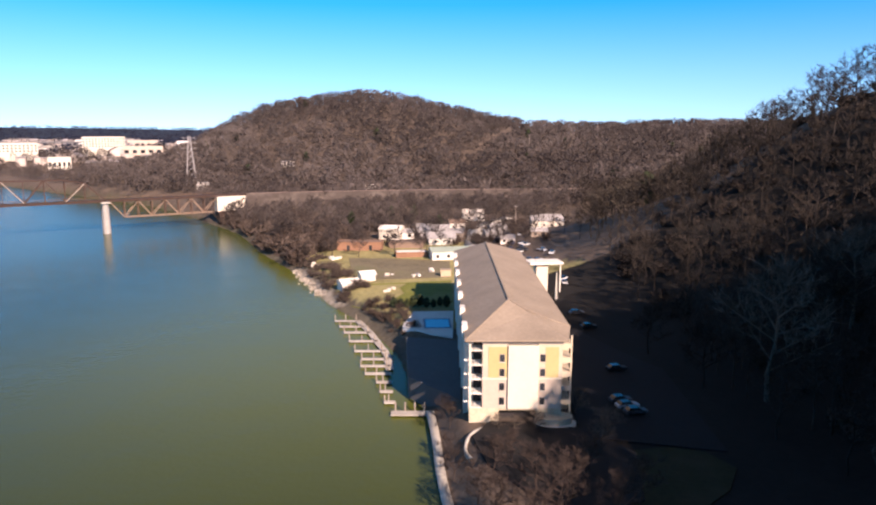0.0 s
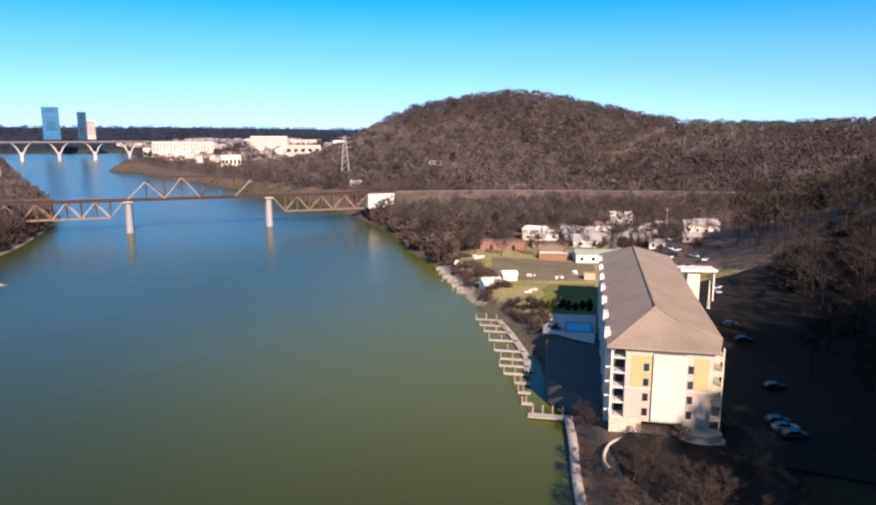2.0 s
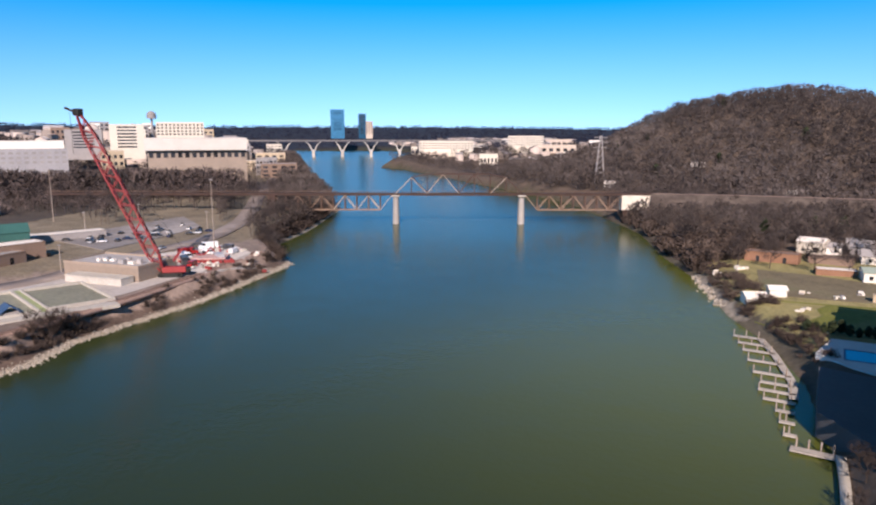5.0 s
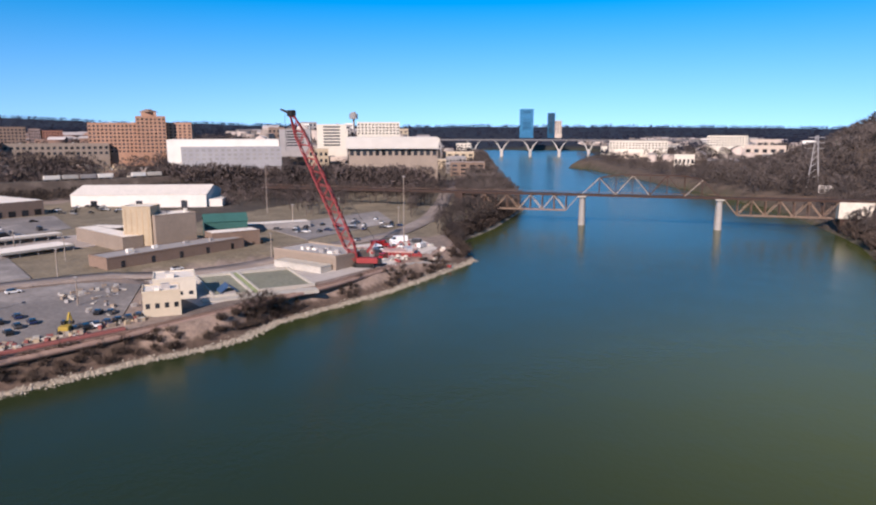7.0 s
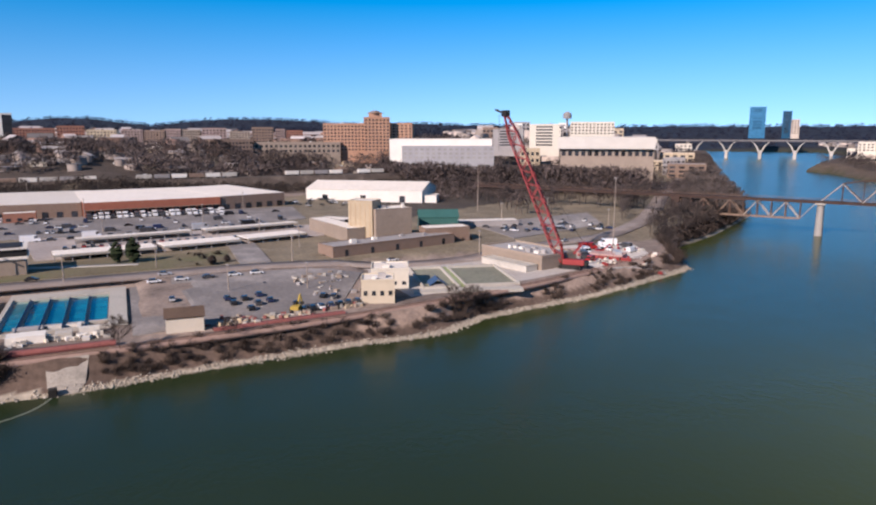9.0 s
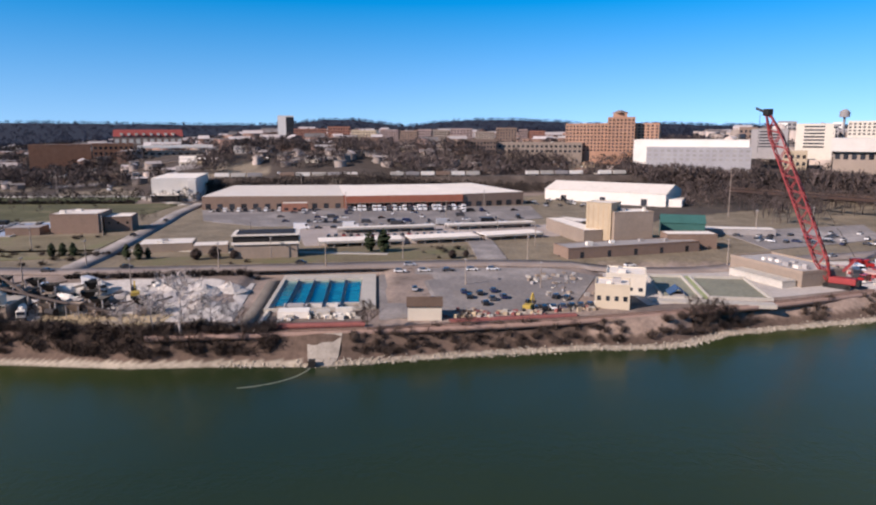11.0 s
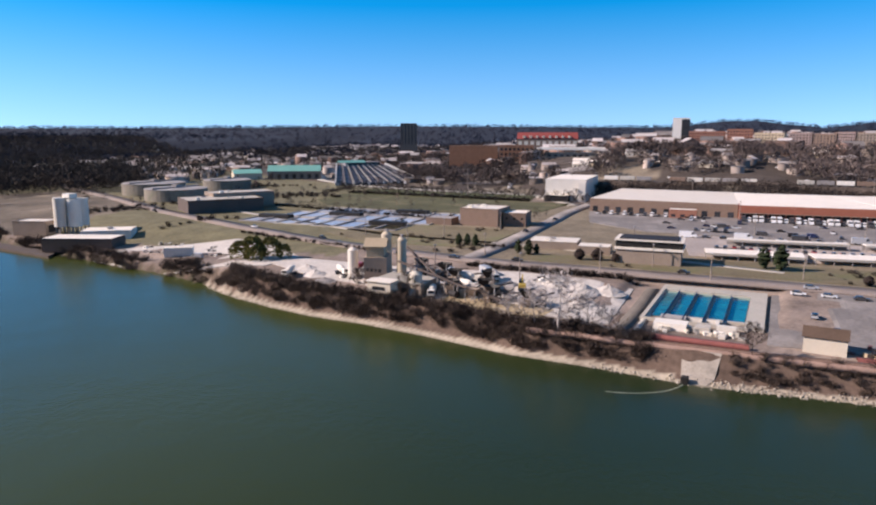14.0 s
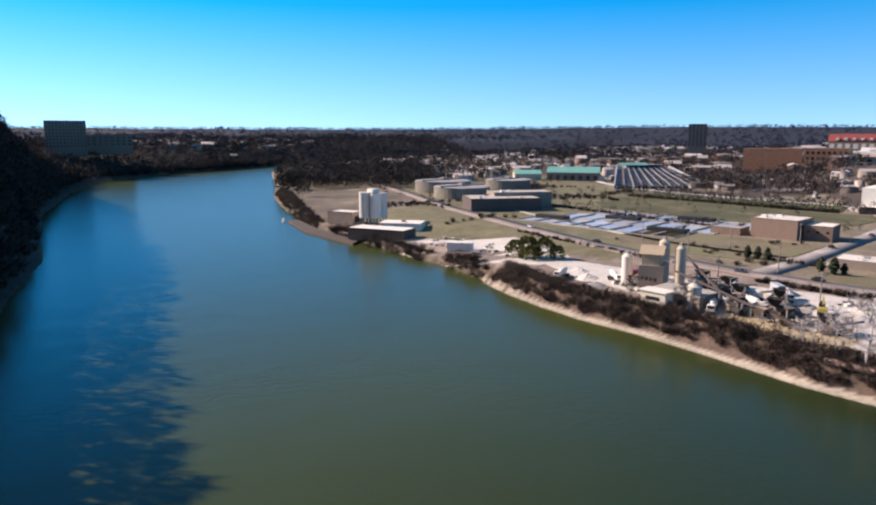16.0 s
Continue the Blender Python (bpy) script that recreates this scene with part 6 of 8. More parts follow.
gate = building("gatehouse", (-440, -60), (-441, -44), 8, 5.2, BRICK, WHITEROOF, "small brick gatehouse with a white roof in the yard", "gatehouse", parapet=0.2, wins=[("f", 3, 1, 2.5, 1.6, 1.0, 3)])
wbox = building("white_hall", (-514, -162), (-517, -131), 62, 16.5, WHITE, WHITEROOF, "tall windowless white hall", "hall", parapet=0.2, wins=[("r", 1, 1, 8, 5, 0.1, 4)], pane=GREYWALL)
piece("loading_shed", DARK, wbox, 1, -7, -1, 19, -0.1, 4.8)
piece("loading_shed_roof", WHITEROOF, wbox, 0.6, -7.4, 4.8, 19.4, 0, 5.2)
piece("corner_pylon", WHITE, wbox, 25, -3, -1, 31, -0.1, 15)
w2 = building("white_shed", (-508, 125), (-455, 196), 46, 8.6, WHITE, WHITEROOF, "long white metal shed with a pale roof", "shed", kind="gable", rise=5.0, wins=[("f", 3, 1, 4.2, 4.6, 0.1, 4)])
building("white_lean_to", (-457, 198), (-452, 206), 18, 5, WHITE, WHITEROOF, "small white metal lean-to shed", "shed", parapet=0.2)


# ---- concrete batching plant ----
def batching_plant():
    ob = thing("batching_plant", pose(0, 0, 0), "dusty concrete batching plant with silos, hoppers and conveyors", "batching plant")
    z = 7.6
    for x, y, r, h, mt, lb in ((-216.5, -143, 2.0, 10.2, WHITE, "white cement silo"), (-228, -135, 1.95, 15.3, CREAM, "cream cement silo"), (-230, -129.5, 1.9, 13.2, CREAM, "cream cement silo"), (-203, -109, 2.3, 6.5, IVORY, "short pale silo")):
        bm = tube(bmesh.new(), (x, y, z - 1), (x, y, z + h), r, sides=18)
        tube(bm, (x, y, z + h), (x, y, z + h + 1.0), r, r * 0.35, 18)
        part("silo", bm, mt, ob, lb)
        piece("silo_vent", GREYWALL, ob, x - 0.5, y - 0.5, z + h + 0.9, x + 0.5, y + 0.5, z + h + 2.0)
    bm = bmesh.new()
    prism(bm, [(-221, -139), (-210, -134), (-213.5, -126.5), (-224.5, -131)], z - 1, z + 9)
    part("mixer_tower", bm, TAUPE, ob, "taupe mixer tower")
    m, w = frame_of((-219.5, -138), (-210.5, -134), z + 9)
    part("tower_head", gable(cube(0.5, 0.6, 0, w - 0.5, 7, 4), 0, 0, w, 7.6, 4, 2.5, "y"), TAN, ob, m=m)
    for i in range(4):
        piece("window", PANE, ob, -210.2, -133 + i * 1.7, z + 4, -209.9, -132 + i * 1.7, z + 5.2)
    piece("control_cabin", IVORY, ob, -199.5, -123, z - 0.5, -194.5, -114, z + 4.3)
    piece("control_roof", WHITEROOF, ob, -200, -123.5, z + 4.3, -194, -113.5, z + 4.7)
    piece("control_window", PANE, ob, -194.6, -121, z + 1.6, -194.4, -116, z + 2.8)
    piece("batch_hall", TAUPE, ob, -213, -124, z - 2.5, -201, -106, z + 3.4)
    piece("batch_hall_roof", CONCRETE, ob, -213.4, -124.4, z + 3.4, -200.6, -105.6, z + 3.8)
    for k in range(4):
        piece("bay_door", DARK, ob, -201.1, -122 + k * 4.2, z - 2.2, -200.9, -119.4 + k * 4.2, z + 1.6)
    for a, b in (((-228, -126, z + 11), (-208, -98, z + 1)), ((-214, -122, z + 8), (-206, -86, z + 1.5)), ((-206, -100, z + 5), (-201, -76, z + 0.8))):
        member("conveyor", DUSK, ob, a, b, 0.6)
        for f in (0.25, 0.5, 0.75):
            p = Vector(a).lerp(Vector(b), f)
            member("conveyor_leg", GREYWALL, ob, (p.x - 0.8, p.y, z - 0.5), p, 0.3)
            member("conveyor_leg", GREYWALL, ob, (p.x + 0.8, p.y, z - 0.5), p, 0.3)
    for i, (x, y) in enumerate(((-206, -97), (-208, -90), (-205, -84), (-209, -78), (-203, -88))):
        bm = bmesh.new()
        vs = [(x - 2, y - 2, z + 3.4), (x + 2, y - 2, z + 3.4), (x + 2, y + 2, z + 3.4), (x - 2, y + 2, z + 3.4), (x - 0.5, y - 0.5, z + 1), (x + 0.5, y - 0.5, z + 1), (x + 0.5, y + 0.5, z + 1), (x - 0.5, y + 0.5, z + 1)]
        v = [bm.verts.new(p) for p in vs]
        for f in ((4, 5, 1, 0), (5, 6, 2, 1), (6, 7, 3, 2), (7, 4, 0, 3), (7, 6, 5, 4)):
            bm.faces.new([v[k] for k in f])
        part("hopper", bm, GREYWALL if i % 2 else TAUPE, ob)
        for sx in (-1.7, 1.7):
            for sy in (-1.7, 1.7):
                piece("hopper_leg", GREYWALL, ob, x + sx - 0.12, y + sy - 0.12, z - 0.5, x + sx + 0.12, y + sy + 0.12, z + 3.3)


batching_plant()


def crusher(m):
    """A screening plant: hopper on legs, drum, and two thin conveyors."""
    ob = thing("crusher", m, "dark dusty stone crusher with hopper and conveyors", "crusher", "crushers")
    bm = bmesh.new()
    v = [bm.verts.new(p) for p in ((-2.4, -2, 5.2), (2.4, -2, 5.2), (2.4, 2, 5.2), (-2.4, 2, 5.2), (-0.7, -0.6, 2.8), (0.7, -0.6, 2.8), (0.7, 0.6, 2.8), (-0.7, 0.6, 2.8))]
    for f in ((4, 5, 1, 0), (5, 6, 2, 1), (6, 7, 3, 2), (7, 4, 0, 3), (7, 6, 5, 4)):
        bm.faces.new([v[k] for k in f])
    part("hopper", bm, BLACK, ob)
    for sx in (-2.1, 2.1):
        for sy in (-1.7, 1.7):
            piece("leg", GREYWALL, ob, sx - 0.15, sy - 0.15, -0.4, sx + 0.15, sy + 0.15, 5.0)
    part("screen_box", cube(-1.6, -3.4, 0.6, 1.6, 1.0, 2.7, 0.15), TAUPE, ob)
    part("drum", tube(bmesh.new(), (2.6, -2.4, 1.4), (6.4, -2.4, 1.4), 1.1, sides=12), DARK, ob)
    for a, b in (((0, 0, 2.2), (9.0, 3.0, 3.8)), ((0, 0, 4.6), (-9.5, -2.4, 0.6))):
        member("conveyor", DUSK, ob, a, b, 0.5)
        p = Vector(a).lerp(Vector(b), 0.7)
        member("strut", BLACK, ob, (p.x, p.y - 0.7, -0.4), p, 0.2)
        member("strut", BLACK, ob, (p.x, p.y + 0.7, -0.4), p, 0.2)
    part("cabin", cube(3.2, 0.6, -0.3, 5.4, 2.4, 2.3, 0.1), IVORY, ob)
    return ob


crush = crusher(pose(-206, -82, gz(-206, -82), 0, 0, 75))
for x, y, a in ((-214, -88, 100), (-209, -98, 60), (-224, -104, 95), (-219, -113, 130), (-232, -112, 80), (-226, -92, 20), (-236, -124, 60), (-205, -70, 110)):
    copy_thing(crush, pose(x, y, gz(x, y), 0, 0, a))


def heap(x, y, r, h, material, label, seed):
    rng = random.Random(seed)
    bm = bmesh.new()
    n = 14
    rings = []
    for k in range(6):
        f = k / 5
        rings.append([bm.verts.new((r * (1 - f) * math.cos(a * 2 * math.pi / n) * rng.uniform(0.85, 1.15) + 0.01 * a, r * (1 - f) * math.sin(a * 2 * math.pi / n) * rng.uniform(0.85, 1.15), h * (f ** 1.2) * rng.uniform(0.9, 1.1) - 0.3 * (k == 0))) for a in range(n)])
    for p, q in zip(rings[:-1], rings[1:]):
        for a in range(n):
            bm.faces.new((p[a], p[(a + 1) % n], q[(a + 1) % n], q[a]))
    return solid("gravel_mound", bm, material, label, "heap", m=pose(x, y, gz(x, y), 0, 0, seed * 40), group="stone heaps")


for i, (x, y, r, h) in enumerate([(-228, -58, 9, 4.5), (-232, -50, 7, 3.5), (-222, -66, 7, 3), (-214, -54, 6, 2.5), (-236, -70, 6, 3), (-228, -84, 5, 2.4), (-212, -72, 6, 2.2), (-236, -100, 6, 2.5), (-208, -150, 6, 2), (-216, -160, 7, 2.5), (-224, -170, 6, 2)]):
    heap(x, y, r * 0.85, h * 0.8, PALE if i % 3 != 2 else GREYROOF, "pale crushed stone heap in the yard", i + 1)
pad("tan_bank", [(-199, -97), (-192, -62), (-203, -60), (-208, -99)], mat("tan_earth", (0.4, 0.32, 0.2), 0.95, 0.25, 0.1, 1.0), "bare tan earth above the bank", "earth", 0.2)


# ---- crane ----
def crane():
    base, tip = Vector((-224, 157, 9.0)), Vector((-240.5, 139.5, 66.4))
    ob = thing("crawler_crane", pose(0, 0, 0), "tall red lattice-boom crawler crane on the work site", "crane")
    ax = (tip - base).normalized()
    u = ax.cross(Vector((0, 0, 1))).normalized()
    v = ax.cross(u)
    n = 22

    def at(f, a, b):
        w = 1.9 * min(1.0, 0.35 + f * 6, 0.3 + (1 - f) * 5)
        return base.lerp(tip, f) + u * a * w + v * b * w
    for a, b in ((-1, -1), (1, -1), (1, 1), (-1, 1)):
        for f0, f1 in ((0, 0.11), (0.11, 0.86), (0.86, 1.0)):
            member("boom_chord", CRANERED, ob, at(f0, a, b), at(f1, a, b), 0.42)
    for i in range(n):
        f0, f1 = i / n, (i + 1) / n
        k = 1 if i % 2 else -1
        for a, b, c, d in ((-k, -1, k, -1), (-k, 1, k, 1), (-1, -k, -1, k), (1, -k, 1, k)):
            member("boom_lacing", CRANERED, ob, at(f0, a, b), at(f1, c, d), 0.28)
    part("boom_head", cube(-1.6, -1.2, -0.8, 1.6, 1.2, 1.6, 0.3), BLACK, ob, "black sheave head", m=Matrix.Translation(tip))
    member("jib", BLACK, ob, tip, tip + Vector((-2.5, -3.2, 1.9)), 0.8)
    member("pendant", BLACK, ob, tip, (-219, 163, 17), 0.12)
    member("hoist_rope", BLACK, ob, tip + Vector((-1.5, -2, 0)), tip + Vector((-1.5, -2, -14)), 0.1)
    m = Matrix.Translation((-222, 159.5, gz(-222, 159.5))) @ Matrix.Rotation(radians(45), 4, "Z")
    house = part("house", cube(-3, -1.7, 1.4, 5.5, 1.7, 3.6, 0.25), CRANERED, ob, "red machinery house", m=m)
    part("cab", cube(-3.9, 1.5, 1.4, -2.2, 2.9, 3.4, 0.2), PANE, ob, "glazed cab", m=m)
    part("counterweight", cube(5.5, -1.9, 1.2, 6.8, 1.9, 3.2, 0.2), BLACK, ob, m=m)
    member("mast", CRANERED, ob, (-221, 160, 12.4), (-219, 163, 17), 0.8)
    for s in (-1, 1):
        bm = tube(bmesh.new(), (-3.6, s * 2.3 - 0.6, 0.8), (-3.6, s * 2.3 + 0.6, 0.8), 0.8, sides=12)
        tube(bm, (3.6, s * 2.3 - 0.6, 0.8), (3.6, s * 2.3 + 0.6, 0.8), 0.8, sides=12)
        box(bm, -3.6, s * 2.3 - 0.6, 0.0, 3.6, s * 2.3 + 0.6, 1.6)
        part("crawler_track", bm, BLACK, ob, m=m)


crane()

# ---- waterworks to the west ----
def round_tank(x, y, r, h, label):
    z = gz(x, y)
    ob = thing("round_tank", pose(x, y, z), label, "tank", "round tanks")
    part("wall", tube(bmesh.new(), (0, 0, -2), (0, 0, h), r, sides=40), mat("stained_concrete", (0.25, 0.225, 0.185), 0.9, 0.4, 0.1, 1.0, stain=(0.15, 0.15, 0.105)), ob)
    part("roof", tube(bmesh.new(), (0, 0, h), (0, 0, h + 0.4), r + 0.3, r * 0.9, 40), GREYROOF, ob)
    piece("bridge", GREYWALL, ob, -r, -0.8, h + 0.4, r, 0.8, h + 1.4)
    piece("hub", GREYWALL, ob, -2.5, -2.5, h + 0.4, 2.5, 2.5, h + 2.8)


round_tank(-430, -488, 26, 10, "broad round concrete treatment tank")
round_tank(-402, -432, 24, 9, "broad round concrete treatment tank")
round_tank(-500, -470, 22, 9, "broad round concrete treatment tank with dark roof")
# shaded faces are coloured in: dark brown walls and a black end pane
building("process_hall", (-330, -345), (-372, -318), 34, 8.2, DUSK, CONCRETE, "low process hall, shade coloured into brown walls and black end", "building", clutter=5, wins=[("r", 1, 1, 26, 5, 0.5, 4)], pane=BLACK)
building("process_hall", (-360, -352), (-398, -330), 22, 10.5, TAUPE, CONCRETE, "taller taupe process hall", "building", clutter=3)
for i in range(4):
    for j in range(3):
        L0 = (-318 - j * 29, -292 + i * 27 + j * 6)
        ob = thing("aeration_basin", pose(L0[0], L0[1], 8.6, 0, 0, 96), "open grey aeration basin with dark rims", "basin", "aeration basins")
        piece("water", BASIN, ob, 0.6, 0.6, -1.2, 25.8, 27.8, 0.6)
        for q in ((0, 0, 26.4, 0.6), (0, 27.8, 26.4, 28.4), (0, 0.6, 0.6, 27.8), (25.8, 0.6, 26.4, 27.8)):
            piece("rim", CONCRETE if (i + j) % 3 else GREYWALL, ob, q[0], q[1], -1.2, q[2], q[3], 1.1)
        piece("walkway", GREYWALL, ob, 12.5, 0.6, 0.7, 13.9, 27.8, 1.3)
        # black block added as dark shade over some of the basins
        if (i + 2 * j) % 3 == 0:
            piece("shade_block", BLACK, ob, 2, 18, 0.5, 24, 24, 2.8)


def silo_group():
    z = 4.6
    ob = thing("terminal_silos", pose(0, 0, 0), "cluster of white river terminal silos on a steel frame", "silos")
    for i, (x, y) in enumerate(((-256, -367), (-260, -360.5), (-262.5, -368.5), (-266, -362))):
        part("silo", tube(bmesh.new(), (x, y, z + 4), (x, y, z + 20.5 - (i % 2) * 0.8), 3.6, sides=20), WHITE, ob, "white cylindrical silo")
        for k in range(4):
            a = k * 1.571 + 0.6
            piece("leg", GREYWALL, ob, x + 3 * math.cos(a) - 0.25, y + 3 * math.sin(a) - 0.25, z - 1, x + 3 * math.cos(a) + 0.25, y + 3 * math.sin(a) + 0.25, z + 4)
    piece("penthouse", WHITE, ob, -263, -367, z + 20.4, -258, -361, z + 22.6)
    for k in range(5):
        piece("rail_post", BLACK, ob, -265 + k * 2, -366, z + 20, -264.8 + k * 2, -365.8, z + 22)


silo_group()
building("terminal_shed", (-221, -334), (-236, -301), 15, 3.8, DUSK, WHITEROOF, "low dark river shed with a bright white roof", "shed", z=4.6, parapet=0.2)
building("terminal_office", (-246, -338), (-262, -318), 16, 4.0, WHITE, WHITEROOF, "low white terminal office", "building", z=4.6, parapet=0.2, clutter=2)
# near-black pane paints in the unlit inside of the open end
building("river_shed", (-244, -393), (-251, -374), 14, 6.5, TAUPE, WHITEROOF, "taupe open-sided shed by the water", "shed", z=4.6, wins=[("r", 1, 1, 9, 4, 0.3, 3)], pane=DARK)
building("pale_hut", (-230, -258), (-238, -248), 7, 3.0, WHITE, WHITEROOF, "small white yard hut", "hut", z=4.6, parapet=0.2)
bm = bmesh.new()
prism(bm, [(-226, -330), (-216, -322), (-222, -384), (-240, -440), (-248, -438), (-232, -384)][::-1], -2, 1.2)
solid("quay", bm, DUSK, "weathered concrete quay wall at the terminal", "quay", kind="structure")
boat = thing("work_boat", pose(-240, -446, 0.0, 0, 0, 60), "small white work boat moored at the quay", "boat")
bm = bmesh.new()
prism(bm, [(-3.2, -1.1), (2.2, -1.1), (3.8, 0), (2.2, 1.1), (-3.2, 1.1)], -0.4, 0.8)
part("hull", bm, WHITE, boat)
part("cabin", cube(-1.6, -0.8, 0.8, 0.9, 0.8, 2.1, 0.1), WHITE, boat)

# grandstand, sports buildings
def grandstand():
    """A raked stand that narrows towards the top, with aisles, end walls, posts below and a press box."""
    m, w = frame_of((-565, -391), (-646, -340), gz(-600, -370))
    ob = thing("grandstand", m, "raked grandstand with grey benches and a teal-roofed press box", "grandstand")
    deep, high, inl, inr, n = 34.0, 18.5, 16.0, 25.0, 14
    seat = mat("bench_grey", (0.42, 0.37, 0.38), 0.7, 0.2, 0.2, 1.5)
    for i in range(n):
        f, g = i / n, (i + 1) / n
        bm = bmesh.new()
        x0, x1 = inl * f, w - inr * f
        for y, z in ((deep * f, 2.2 + (high - 2.2) * f), ):
            box(bm, x0, y, z - 1.4, x1, y + deep / n, z)
        part("tier", bm, mat("tier_concrete", (0.3, 0.27, 0.27), 0.85, 0.2, 0.2, 1.5), ob)
        z = 2.2 + (high - 2.2) * f
        piece("bench", seat, ob, x0 + 0.6, deep * f + 0.7, z + 0.25, x1 - 0.6, deep * f + 1.5, z + 0.55)
    for k in range(9):
        u = (k + 1) / 10
        p, q = (w * u, -0.3, 2.5), (inl + (w - inl - inr) * u, deep - 1, high + 0.6)
        member("aisle", CONCRETE if k % 2 else GREYWALL, ob, p, q, 0.7)
    for (x, xx), side in (((0, inl), -1), ((w, w - inr), 1)):
        bm = bmesh.new()
        pts = [(x, 0, -2), (xx, deep, -2), (xx, deep, high + 1.6), (x, 0, 3.6)]
        a = [bm.verts.new(q) for q in pts]
        b = [bm.verts.new((q[0] + side * 1.2, q[1], q[2])) for q in pts]
        for c in range(4):
            bm.faces.new((a[c], a[(c + 1) % 4], b[(c + 1) % 4], b[c]))
        bm.faces.new(a[::-1])
        bm.faces.new(b)
        bmesh.ops.recalc_face_normals(bm, faces=bm.faces)
        part("end_wall", bm, WHITE, ob, "white sloping end wall")
    piece("front_wall", DARK, ob, 0, -0.4, -2, w, 0, 1.2)
    for k in range(12):
        piece("front_pier", IVORY, ob, 1 + k * (w - 3) / 11, -0.9, -2, 2.6 + k * (w - 3) / 11, -0.41, 2.3)
    piece("press_box", mat("teal_glass", (0.03, 0.06, 0.065), 0.3, 0.2), ob, w * 0.3, deep, 8, w * 0.66, deep + 5, high + 2.4)
    piece("press_frame", GREYWALL, ob, w * 0.3, deep + 5, 0, w * 0.66, deep + 6, high + 2.4)
    part("press_roof", gable(bmesh.new(), w * 0.2, deep - 1, w * 0.5, deep + 8, high + 2.5, 2.2, "x"), MINT, ob, "mint-green roof")
    part("press_roof", cube(w * 0.5, deep - 1, high + 2.4, w * 0.68, deep + 7, high + 3.0), GREYROOF, ob)


grandstand()
building("teal_hall", (-610, -514), (-643, -466), 30, 9, TAUPE, MINT, "hall with a mint-green hipped roof", "building", kind="gable", rise=6, wins=[("f", 7, 1, 4, 5, 1, 4)])
building("mint_annex", (-585, -540), (-608, -520), 24, 7, CREAM, MINT, "annex with a mint-green roof", "building", kind="gable", rise=4)


# ---- campus and city beyond ----
def block(name, L, R, depth, h, wall, roof, label, z, storeys, cols, pane=None, **kw):
    w = math.hypot(R[0] - L[0], R[1] - L[1])
    sh = h / (storeys + 0.4)
    cols = min(cols, int(w / 2.2))
    return building(name, L, R, depth, h, wall, roof, label, "building", z=z, base=12, wins=[("f", cols, storeys, w / cols * 0.55, sh * 0.5, sh * 0.4, sh)] if storeys else (), pane=pane, **kw)


block("dormitory", (-733, 201), (-708, 262), 30, 29.5, ORANGE, ORANGE, "large orange brick dormitory with stepped wings", 38, 8, 18, clutter=3)
block("dormitory_wing", (-712, 240), (-704, 266), 18, 36, ORANGE, ORANGE, "tall central wing of the orange brick dormitory", 38, 10, 7)
block("dormitory_wing", (-716, 268), (-704, 292), 26, 30, ORANGE, GREYROOF, "end wing of the orange brick dormitory", 38, 9, 6)
cup = thing("roof_pavilion", pose(-716, 254, 74, 0, 0, 72), "small orange brick roof pavilion with a hipped cap", "pavilion")
part("wall", cube(-7, -5, -1, 7, 5, 4.5), ORANGE, cup)
part("roof", tube(bmesh.new(), (0, 0, 4.5), (0, 0, 7.5), 9.5, 2.0, 4), BROWNBRICK, cup)
block("white_hall", (-655, 247), (-612, 340), 40, 12.5, WHITE, WHITEROOF, "long white windowless hall", 39, 0, 0)
block("glass_centre", (-642, 255), (-604, 338), 12, 13.5, mat("grey_panel", (0.35, 0.34, 0.345), 0.8, 0.15, 0.1, 1.0), GREYROOF, "grey glazed building below the white hall", 31.5, 3, 16, GREYWALL)
building("arena", (-512, 350), (-461, 414), 60, 9.5, mat("pale_stone", (0.6, 0.56, 0.5), 0.85, 0.1, 0.1, 1.0), WHITEROOF, "big pale arena hall above a dark recessed storey", "building", z=45.0, base=0.3, parapet=0.2)
building("recessed_hall", (-513.5, 354), (-464.5, 416), 52, 8.9, TAUPE, GREYROOF, "recessed taupe lower storey below the pale arena", "building", z=36.0, base=27, parapet=0, wins=[("f", 14, 1, 3.4, 4.4, 2.6, 4)])
block("office_block", (-763, 478), (-742, 509), 26, 28, IVORY, GREYROOF, "pale office block with ribbon windows", 40, 7, 1, clutter=2)
block("office_block", (-790, 440), (-768, 472), 24, 22, GREYWALL, GREYROOF, "grey office block with ribbon windows", 40, 6, 1)
block("office_block", (-816, 578), (-780, 626), 30, 18, IVORY, WHITEROOF, "wide pale office block", 54, 4, 12)
wt_ = thing("water_tower", pose(-770, 540, 60), "dark round water tower above the offices", "water tower")
part("tank", tube(tube(bmesh.new(), (0, 0, 16), (0, 0, 22), 5.5, 5.5, 20), (0, 0, 22), (0, 0, 25), 5.5, 2.0, 20), GREYWALL, wt_)
part("stem", tube(bmesh.new(), (0, 0, -10), (0, 0, 16), 1.4), GREYWALL, wt_)
block("terrace_block", (-739, 129), (-718, 215), 20, 12, TAUPE, GREYROOF, "low taupe college building with tall windows", 36, 2, 18, clutter=3)
